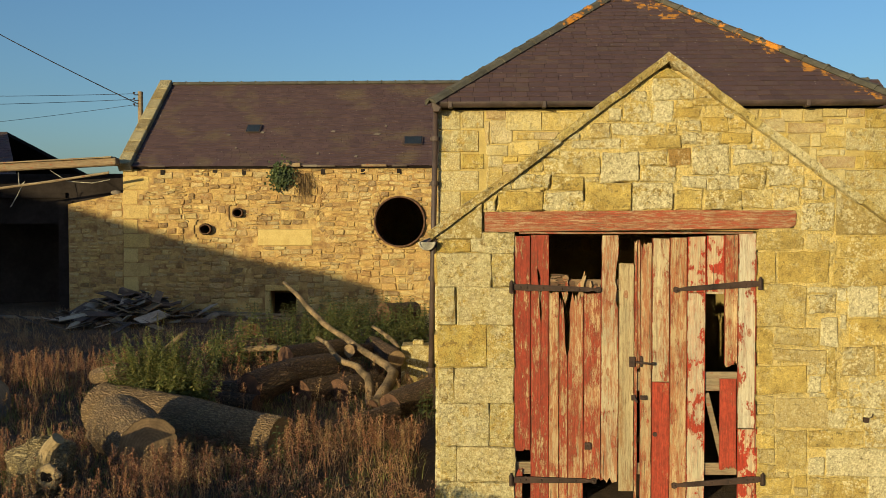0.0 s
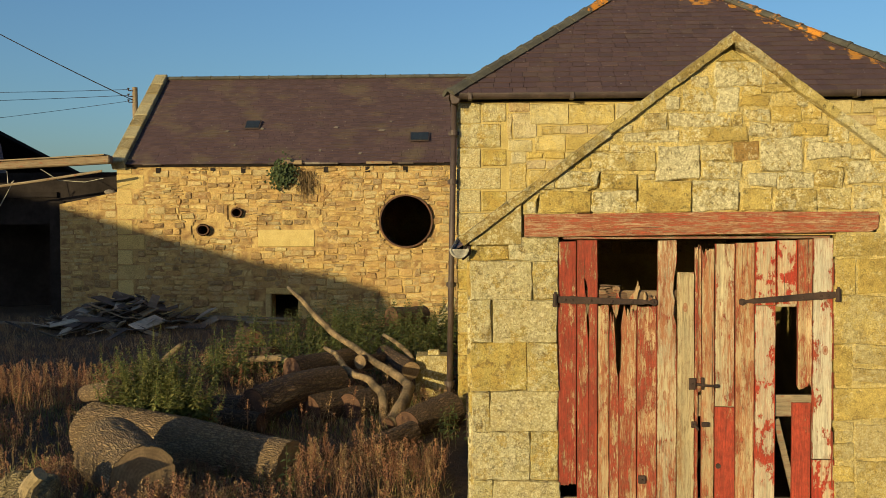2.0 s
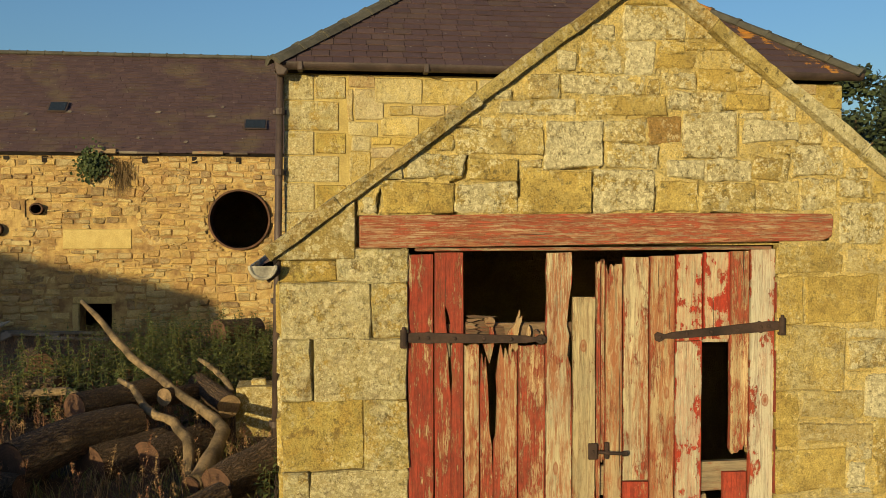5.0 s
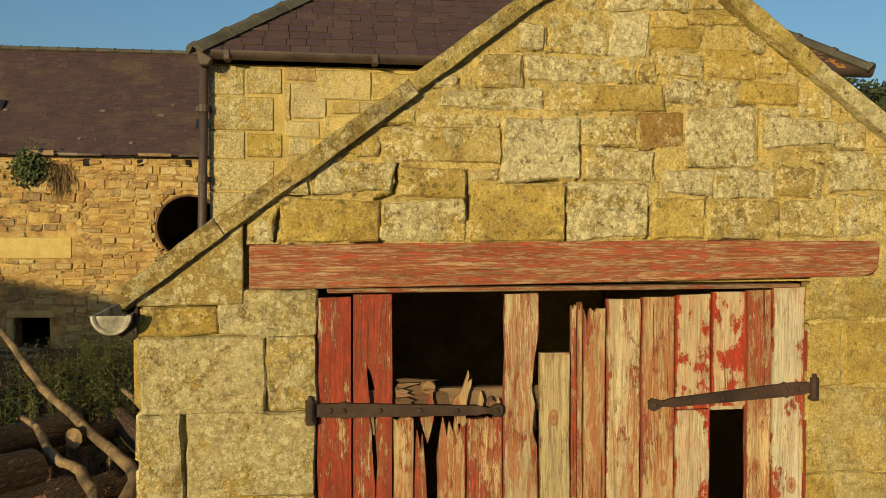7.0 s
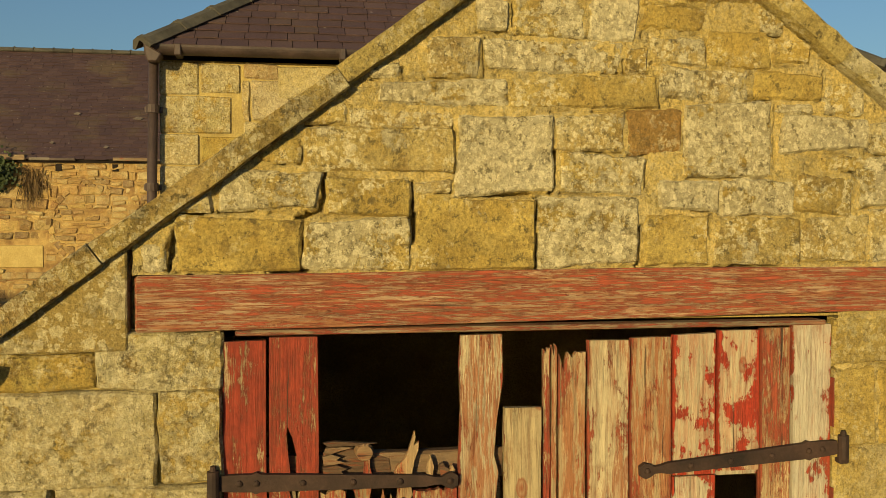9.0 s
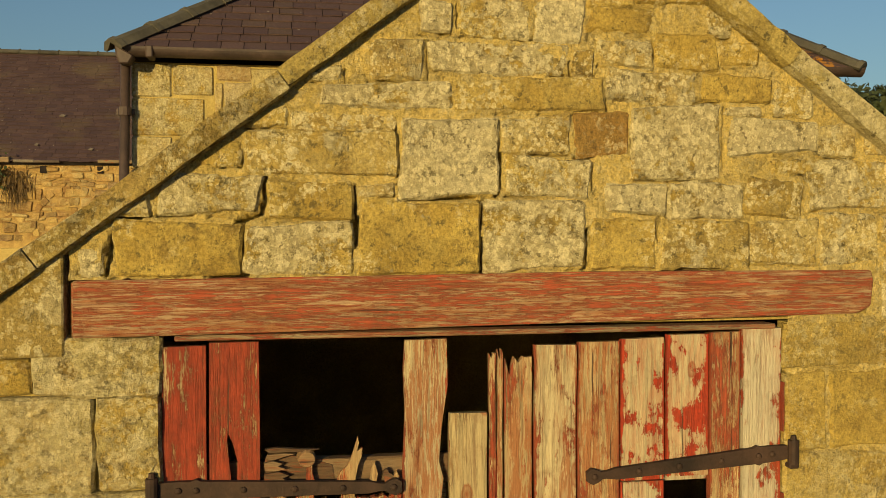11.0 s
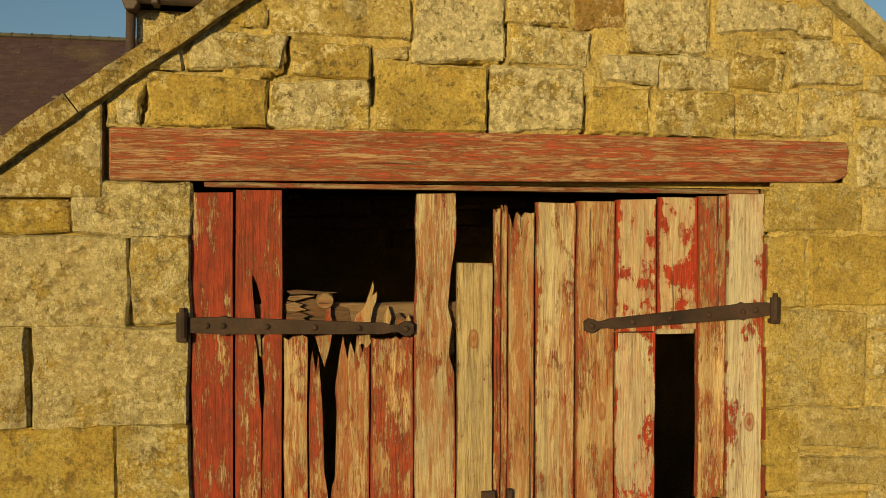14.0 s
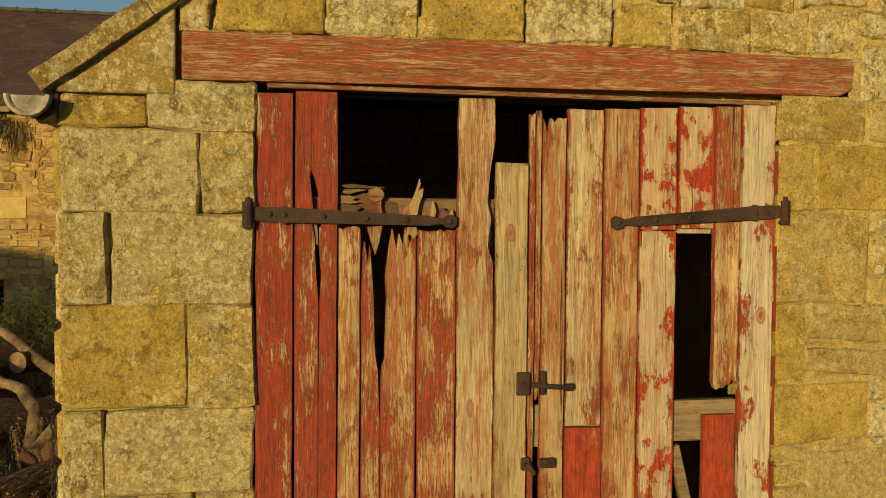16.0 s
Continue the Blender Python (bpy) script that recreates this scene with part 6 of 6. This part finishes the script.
branch([(-3.9, 7.4, 0.45), (-3.3, 7.3, 0.5), (-2.9, 7.0, 0.42)], [0.05, 0.06, 0.06], "broken dead branch on the ground")


def gnarled_stump():
    root = tagged(empty("gnarled_stump", (-3.97, 0.1, 0.0)), "gnarled pale stump with a hollow knot and cut limb", "stump")
    bm = bmesh.new()
    path = [Vector((-0.34, 0.3, -0.12)), Vector((-0.24, 0.16, 0.1)), Vector((-0.1, 0.0, 0.28)), Vector((0.02, -0.1, 0.44)), Vector((0.06, -0.14, 0.52))]
    rad = [0.34, 0.32, 0.29, 0.23, 0.15]
    fine = [path[min(i // 5, 3)].lerp(path[min(i // 5, 3) + 1], (i % 5) / 5) for i in range(20)] + [path[-1]]
    rr = [rad[min(i // 5, 3)] + (rad[min(i // 5, 3) + 1] - rad[min(i // 5, 3)]) * (i % 5) / 5 for i in range(20)] + [rad[-1]]
    tube(bm, fine, rr, 28)
    for v in bm.verts:
        p = v.co.copy()
        v.co += (p - path[2]).normalized() * (0.11 * noise.noise(p * 4.5 + Vector((3, 1, 7))) + 0.035 * noise.noise(p * 13.0))
    part("trunk", bm, M_STUMP, root, smooth=True)
    bm = bmesh.new()
    tube(bm, [(0.02, -0.2, 0.36), (0.07, -0.24, 0.47), (0.11, -0.26, 0.55), (0.20, -0.28, 0.64)], [0.12, 0.085, 0.07, 0.068], 12)
    part("cut_limb", bm, M_KNOT, root, "pale sawn limb")
    bm = bmesh.new()
    ring = [(0.17 + math.cos(a) * 0.105, -0.42 - 0.05 * math.cos(a), 0.30 + math.sin(a) * 0.085) for a in (2 * math.pi * i / 16 for i in range(17))]
    tube(bm, ring, [0.042 + 0.010 * math.sin(i * 1.96) for i in range(17)], 8, cap=False)
    part("knot_ring", bm, M_KNOT, root, "pale rim of a hollow knot", smooth=True)
    # no cavity here: a solid black plug paints the shade inside the knot
    bm = bmesh.new()
    tube(bm, [(0.17, -0.41, 0.30), (0.12, -0.2, 0.28)], [0.085, 0.07], 12)
    part("hollow", bm, M_BLACK, root, "black plug standing for the shade in the knot")


M_KNOT = plain("pale knot wood", (0.27, 0.20, 0.105), 0.9, 0, 0.6, 30, 0.9, 0.02)
M_STUMP = bark_mat("pale gnarled bark", (0.36, 0.27, 0.13), (0.46, 0.37, 0.19), 1.5)
gnarled_stump()


def stone_block():
    bm = bmesh.new()
    box(bm, -0.94, -0.45, 6.2, 6.7, -0.1, 0.69)
    bmesh.ops.subdivide_edges(bm, edges=bm.edges[:], cuts=4, use_grid_fill=True)
    for v in bm.verts:
        v.co += Vector(noise.noise_vector(v.co * 4)) * 0.022
    tagged(part("stone_block", bm, M_KNEELER), "squared yellow sandstone block standing in weeds", "stone")
    bm = bmesh.new()
    box(bm, -0.75, -0.57, 6.3, 6.45, 0.685, 0.77)
    tagged(part("stone_piece", bevelled(bm, 0.015), M_QUOIN), "small broken stone lying on a block", "stone")
    bm = bmesh.new()
    prism(bm, [(-1.05, 0.1), (-0.55, 0.1), (-0.4, 1.05), (-0.52, 1.1)], 12.5, 12.8)
    tagged(part("leaning_slab", bevelled(bm, 0.02), M_QUOIN), "pale stone slab leaning by the barn", "stone")


stone_block()


def scrap_heap():
    """Boards, slates and sheets thrown on a heap by the barn."""
    r = random.Random(12)
    for i in range(120):
        x = -8.75 + r.gauss(0, 1.0)
        y = 14.4 + r.gauss(0, 0.75)
        top = max(0.05, 0.85 * math.exp(-((x + 8.65) / 1.3) ** 2 - ((y - 14.6) / 1.1) ** 2))
        z = 0.17 + top * r.uniform(0.3, 1.0)
        ln, w, th = r.uniform(0.25, 1.15), r.uniform(0.1, 0.4), r.uniform(0.012, 0.035)
        bm = bmesh.new()
        box(bm, -ln / 2, ln / 2, -w / 2, w / 2, -th / 2, th / 2)
        ob = part("scrap_board", bevelled(bm, 0.004), r.choice([M_SCRAP, M_SCRAP_PALE, M_OLDWOOD, M_SCRAP_DARK, M_SCRAP_DARK, M_SCRAP_DARK]))
        ob.matrix_world = pose(x, y, z + 0.03, r.uniform(-28, 28), r.uniform(-25, 25), r.uniform(-90, 90))
        tagged(ob, "weathered scrap board thrown on the heap", "board", "scrap boards by the barn")
    for x, y, ln in ((-6.6, 15.8, 1.8), (-5.9, 16.1, 2.2), (-5.1, 15.0, 1.3), (-12.6, 15.2, 2.6)):
        bm = bmesh.new()
        box(bm, -ln / 2, ln / 2, -0.1, 0.1, 0, 0.05)
        ob = part("plank", bevelled(bm, 0.006), M_SCRAP)
        ob.matrix_world = pose(x, y, ground_z(x, y) + 0.04, 0, 2, r.uniform(-8, 8))
        tagged(ob, "grey plank lying on the ground", "board", "planks on the ground")


scrap_heap()


# ---- weeds ----
def leaf_mat(name, a, b, c):
    k = Nodes(name, 0.75)
    r = k.add("NewGeometry", out=8)
    v = k.coord()
    col = k.ramp(r, (0.0, a), (0.5, b), (1.0, c))
    col = k.mix(0.5, col, k.ramp(k.noise(v, 1.3, 3.0), (0.35, 0.6), (0.65, 1.35)), "MULTIPLY")
    k.b.inputs["Subsurface Weight"].default_value = 0.0
    return k.done(col)


M_NETTLE = leaf_mat("nettle leaf", (0.042, 0.058, 0.013), (0.072, 0.09, 0.021), (0.125, 0.12, 0.033))
M_WEED = leaf_mat("weed leaf", (0.09, 0.10, 0.022), (0.15, 0.15, 0.035), (0.23, 0.20, 0.055))
M_DOCK = leaf_mat("dry dock", (0.15, 0.062, 0.034), (0.25, 0.11, 0.055), (0.33, 0.18, 0.085))
M_DRY = leaf_mat("dry grass", (0.15, 0.08, 0.04), (0.25, 0.145, 0.065), (0.37, 0.25, 0.115))
M_DRY_DARK = leaf_mat("withered stems", (0.10, 0.06, 0.025), (0.15, 0.09, 0.035), (0.20, 0.13, 0.05))
M_BUSH = leaf_mat("bush leaf", (0.07, 0.088, 0.018), (0.13, 0.14, 0.033), (0.22, 0.2, 0.055))
M_IVY = leaf_mat("ivy leaf", (0.02, 0.035, 0.01), (0.035, 0.055, 0.015), (0.06, 0.08, 0.02))


class Growth:
    """Gathers many small leaves and blades in one mesh."""

    def __init__(self, seed):
        self.v, self.f, self.r = [], [], random.Random(seed)

    def leaf(self, p, d, side, ln, w, curl=0.25):
        b = len(self.v)
        m = p + d * ln * 0.45
        t = p + d * ln + Vector((0, 0, -curl * ln))
        self.v += [p[:], (m + side * w)[:], t[:], (m - side * w)[:]]
        self.f += [(b, b + 1, b + 2), (b, b + 2, b + 3)]

    def blade(self, p, lean, h, w):
        b = len(self.v)
        a = self.r.uniform(0, math.pi)
        s = Vector((math.cos(a), math.sin(a), 0)) * w
        m = p + lean * 0.35 + Vector((0, 0, h * 0.6))
        t = p + lean + Vector((0, 0, h * self.r.uniform(0.85, 1.0)))
        self.v += [(p - s)[:], (p + s)[:], (m + s * 0.7)[:], (m - s * 0.7)[:], t[:]]
        self.f += [(b, b + 1, b + 2, b + 3), (b + 3, b + 2, b + 4)]

    def stem(self, p, q, w):
        b = len(self.v)
        for a in (0.0, 2.1, 4.2):
            s = Vector((math.cos(a), math.sin(a), 0)) * w
            self.v += [(p + s)[:], (q + s * 0.4)[:]]
        for i in range(3):
            j = (i + 1) % 3
            self.f.append((b + 2 * i, b + 2 * j, b + 2 * j + 1, b + 2 * i + 1))

    def nettle(self, p, h, size=1.0, step=0.065, sway=0.16):
        r = self.r
        lean = Vector((r.uniform(-sway, sway), r.uniform(-sway, sway), 0)) * h
        top = p + lean + Vector((0, 0, h))
        self.stem(p, top, 0.006 * size)
        n, ph = int(h / step), r.uniform(0, 6)
        for i in range(2, n + 1):
            t = i / n
            c = p.lerp(top, t)
            ln = size * (0.13 - 0.085 * t) * r.uniform(0.75, 1.3)
            for k in range(2 if i % 3 else 3):
                a = ph + i * 1.57 + k * math.pi + r.uniform(-0.4, 0.4)
                d = Vector((math.cos(a), math.sin(a), r.uniform(-0.25, 0.35)))
                self.leaf(c, d, Vector((-math.sin(a), math.cos(a), 0)), ln, ln * 0.32, r.uniform(0.15, 0.6))

    def dock(self, p, h):
        r = self.r
        lean = Vector((r.uniform(-0.22, 0.22), r.uniform(-0.22, 0.22), 0)) * h
        top = p + lean + Vector((0, 0, h))
        self.stem(p, top, 0.004)
        n = int(h * 200)
        for i in range(n):
            t = 0.25 + 0.75 * i / n
            c = p.lerp(top, t)
            a = r.uniform(0, 6.283)
            spread = (1.05 - t) * 0.13 * r.random()
            c = c + Vector((math.cos(a), math.sin(a), 1.7)) * spread
            d = Vector((math.cos(a), math.sin(a), r.uniform(0.6, 2.4))).normalized()
            s = r.uniform(0.010, 0.021)
            self.leaf(c, d, Vector((-math.sin(a), math.cos(a), 0)), s, s * 0.42, 0.0)

    def tuft(self, p, h, n, w=0.0035):
        r = self.r
        for _ in range(n):
            q = p + Vector((r.gauss(0, 0.05), r.gauss(0, 0.05), 0))
            lean = Vector((r.gauss(0, 0.4), r.gauss(0, 0.4), 0)) * h
            self.blade(q, lean, h * r.uniform(0.5, 1.0), w)

    def make(self, name, mat, label, category, kind="stuff"):
        return tagged(raw(name, self.v, self.f, mat), label, category, kind=kind)


def blocked(x, y):
    """Places where nothing grows: walls, the store, trodden ground before the door."""
    if x > XL - 0.25 and y > -0.12:
        return True
    if x > -0.12 and y < 0.1 and x < 4.25:
        return True
    if y > BY - 0.15 or x < -17:
        return True
    return False


def weeds():
    r = random.Random(51)
    dock, dry, green, nettle = Growth(1), Growth(2), Growth(3), Growth(4)
    at = lambda x, y: Vector((x, y, ground_z(x, y) - 0.02))
    # dry seeding docks, thick in front
    n = 0
    while n < 2900:
        x, y = r.uniform(-9.5, 4.2), r.uniform(-2.6, 9.0)
        if blocked(x, y):
            continue
        front_bed = y < 4.3 - 0.1 * x and x > -4.9 and y < 3.6
        row = -10 < x < -4.6 and 4.9 < y < 6.1
        keep = 0.95 if front_bed else 1.0 if row else 0.06 if x < -4.6 and y > 6.1 else 0.2
        if not row and noise.noise((x * 0.9, y * 0.9, 2.0)) < -0.12:
            keep *= 0.2
        if x > 0 and y > -1.2:
            keep = 0.0
        if r.random() > keep:
            continue
        h = r.uniform(0.2, 0.5) + 0.34 * max(0.0, noise.noise((x * 1.3, y * 1.3, 8.0))) if front_bed else r.uniform(0.35, 0.62) if row else r.uniform(0.2, 0.4)
        if -5.2 < x < -1.9 and 0.7 < y < 3.2:
            h *= 0.45
        if -3.2 < x < -0.3 and 2.5 < y < 4.9:
            continue
        if x > -2.2 and y < 0.2:
            h *= 0.45
        (dry if r.random() < 0.36 else dock).dock(at(x, y), h)
        n += 1
    n = 0
    while n < 5200:
        x, y = r.uniform(-16, 4.5), r.uniform(-3.5, 17.5)
        if blocked(x, y) or (y > 6 and r.random() < 0.35) or (x > -0.05 and y > -1.5):
            continue
        dry.tuft(at(x, y), r.uniform(0.1, 0.2) if x < -5 and y < 5 else r.uniform(0.12, 0.36), 9)
        n += 1
    n = 0
    while n < 900:
        x, y = r.uniform(-7, 0.2), r.uniform(-2.5, 6)
        if blocked(x, y):
            continue
        green.tuft(at(x, y), r.uniform(0.12, 0.3), 9, 0.005)
        n += 1
    for _ in range(45):
        x, y = r.uniform(-3.4, -0.5), r.uniform(3.4, 6.2)
        (dry if r.random() < 0.5 else dock).dock(at(x, y), r.uniform(0.3, 0.62))
    # nettles behind the pile and along the walls
    n = 0
    while n < 420:
        x, y = r.uniform(-4.6, -0.35), r.uniform(6.6, 13.8)
        if x < -3.3 and y > 11:
            continue
        if abs(x + 1.1 + (y - 5.9) * 0.58) < 0.12 and r.random() < 0.7:
            continue
        nettle.nettle(at(x, y), r.uniform(0.45, 0.95), 1.1)
        n += 1
    for _ in range(26):
        x, y = r.uniform(-4.6, -3.2), r.uniform(7.0, 8.6)
        green.nettle(at(x, y), r.uniform(0.4, 0.75))
    for x, y, h in ((-1.85, 1.5, 0.55), (-1.7, 1.4, 0.4), (-0.2, 3.2, 0.6), (-0.45, 3.6, 0.55), (-3.6, 0.2, 0.35), (-3.4, 0.3, 0.3), (-4.6, 0.2, 0.4), (-4.75, 0.5, 0.5), (-1.0, 0.2, 0.35), (-0.3, 4.2, 0.5), (4.35, 0.1, 0.5), (4.45, 0.3, 0.6), (4.4, -0.2, 0.4)):
        for _ in range(3):
            nettle.nettle(at(x + r.gauss(0, 0.09), y + r.gauss(0, 0.09)), h * r.uniform(0.6, 1.0), 0.8)
    dock.make("dock_weeds", M_DOCK, "red-brown seeding docks standing dry in the yard", "weeds")
    dry.make("dry_grass", M_DRY, "tufts of dry straw-coloured grass", "grass")
    green.make("green_weeds", M_WEED, "dull green grass and weeds between the logs", "weeds")
    nettle.make("nettles", M_NETTLE, "dark green nettles behind the log pile", "nettles")


weeds()


def shrub():
    root = tagged(empty("weed_bush", (-4.0, 3.75, 0)), "tall leafy green weed bush growing between the logs", "bush")
    mx, my = -4.02, 3.42
    for seed, cx, spread in ((9, -4.4, 0.16), (19, -4.15, 0.2), (29, -3.9, 0.2), (39, -3.62, 0.16)):
        g = Growth(seed)
        r = g.r
        for i in range(95):
            a, d = r.uniform(0, 6.283), abs(r.gauss(0, spread))
            x, y = cx + math.cos(a) * d, my + math.sin(a) * d
            h = max(0.3, 1.3 - (x - mx) ** 2 * 1.7 - (y - my) ** 2) * r.uniform(0.35, 1.0)
            g.nettle(Vector((x + 4.0, y - 3.75, ground_z(x, y))), h, 0.85, 0.034, 0.45)
        for i in range(2):
            g.nettle(Vector((cx + 4.0 + r.gauss(0, 0.1), my - 3.75 + r.gauss(0, 0.15), 0)), (1.62 - abs(cx + 4.05) * 1.1) * r.uniform(0.9, 1.05), 0.45, 0.024)
        raw("foliage", g.v, g.f, M_BUSH, root)
    g = Growth(10)
    for i in range(700):
        p = Vector((-5.12 + g.r.gauss(0, 0.15), BY - 0.05 - abs(g.r.gauss(0, 0.12)), 4.1 + g.r.gauss(0, 0.17)))
        a = g.r.uniform(0, 6.283)
        d = Vector((math.cos(a) * 0.8, -0.6, math.sin(a) * 0.8))
        g.leaf(p, d, Vector((-math.sin(a), 0, math.cos(a))), 0.085, 0.034, 0.2)
    g.make("ivy_clump", M_IVY, "dark ivy clump growing from the barn wall top", "ivy")
    g = Growth(11)
    for i in range(200):
        p = Vector((-4.48 + g.r.gauss(0, 0.12), BY - 0.04, 3.98 + g.r.uniform(-0.25, 0.2)))
        g.blade(p, Vector((g.r.gauss(0, 0.1), -0.12, -0.85 * g.r.random())), 0.2, 0.012)
    g.make("dry_tuft", M_DRY_DARK, "withered grass tuft hanging on the barn wall", "grass")


shrub()


# ---- pole and wires ----
def wires():
    root = tagged(empty("telegraph_pole", (-12.95, 27.0, 0)), "wooden telegraph pole with insulators behind the barn", "pole")
    bm = bmesh.new()
    tube(bm, [(0, 0, -0.2), (0, 0, 8.0)], [0.13, 0.10], 10)
    part("post", bm, M_OLDWOOD, root)
    for z in (7.86, 7.64, 7.42):
        bm = bmesh.new()
        tube(bm, [(-0.04, -0.1, z), (-0.2, -0.14, z), (-0.2, -0.14, z + 0.1)], [0.02, 0.02, 0.05], 6)
        part("insulator", bm, M_IRON, root)
    for name, a, b, sag, rad in (("power_cable", (-13.0, 26.86, 7.5), (-26.5, 26.6, 14.9), 0.25, 0.020), ("telephone_wire", (-13.15, 26.86, 7.9), (-45.0, 27.0, 9.2), 0.5, 0.010),
                                 ("telephone_wire", (-13.15, 26.86, 7.68), (-45.0, 27.0, 8.4), 0.5, 0.010), ("telephone_wire", (-13.15, 26.86, 7.46), (-45.0, 31.0, 6.4), 0.6, 0.008)):
        a, b = Vector(a), Vector(b)
        pts = [a.lerp(b, i / 20) - Vector((0, 0, sag * 4 * (i / 20) * (1 - i / 20))) for i in range(21)]
        bm = bmesh.new()
        tube(bm, pts, rad, 5)
        tagged(part(name, bm, M_BLACK), "thin dark overhead line to the pole", "wire", "overhead lines")


wires()


# ---- wood on the rise beyond ----
def tree(seed):
    r = random.Random(seed)
    h = r.uniform(11.5, 14)
    root = empty("tree")
    tagged(root, "dark leafy tree on the rise behind the farm", "tree", "trees behind the farm")
    bm = bmesh.new()
    tube(bm, [(0, 0, -0.5), (0.1, 0, h * 0.3), (0.2, 0.1, h * 0.75)], [0.32, 0.24, 0.08], 8)
    for i in range(9):
        a, z = r.uniform(0, 6.283), h * r.uniform(0.25, 0.65)
        ln = h * r.uniform(0.15, 0.3)
        tube(bm, [(0.1, 0, z), (math.cos(a) * ln * 0.6, math.sin(a) * ln * 0.6, z + ln * 0.35), (math.cos(a) * ln, math.sin(a) * ln, z + ln * 0.8)], [0.09, 0.06, 0.02], 5)
    part("trunk", bm, M_BARK, root)
    g = Growth(seed + 100)
    clumps = []
    for i in range(70):
        t = r.uniform(0.18, 1.0)
        a = r.uniform(0, 6.283)
        rad = h * 0.3 * math.sin(math.pi * min(1.0, t * 0.85 + 0.12)) ** 0.7 * r.uniform(0.45, 1.05)
        clumps.append((Vector((math.cos(a) * rad, math.sin(a) * rad, h * t)), r.uniform(0.6, 1.25)))
    for c, s in clumps:
        for _ in range(60):
            d = Vector((g.r.gauss(0, 1), g.r.gauss(0, 1), g.r.gauss(0, 0.8)))
            d.normalize()
            p = c + d * s * g.r.uniform(0.5, 1.0)
            q = Vector((g.r.gauss(0, 1), g.r.gauss(0, 1), g.r.gauss(0, 1))).normalized()
            g.leaf(p, q, q.orthogonal().normalized(), 0.5, 0.2, 0.1)
    raw("crown", g.v, g.f, M_TREE, root)
    return root


M_TREE = leaf_mat("tree leaf", (0.02, 0.032, 0.012), (0.035, 0.05, 0.016), (0.06, 0.075, 0.025))
t1, t2 = tree(1), tree(2)
r = random.Random(40)
spots = []
for i in range(26):
    ang = radians(31.0 + i * 1.6 + r.uniform(-0.5, 0.5))
    d = r.uniform(70, 92)
    spots.append((math.sin(ang) * d, -5.0 + math.cos(ang) * d))
for i, (x, y) in enumerate(spots):
    m = pose(x, y, ground_z(x, y) - 0.3, 0, 0, r.uniform(0, 360)) @ Matrix.Diagonal((1, 1, r.uniform(0.82, 1.0), 1))
    if i == 0:
        t1.matrix_basis = pose(x, y, ground_z(x, y) - 0.3)
    elif i == 1:
        t2.matrix_basis = pose(x, y, ground_z(x, y) - 0.3)
    else:
        copy_thing(t1 if i % 2 else t2, pose(x, y, ground_z(x, y) - 0.3, 0, 0, r.uniform(0, 360)))
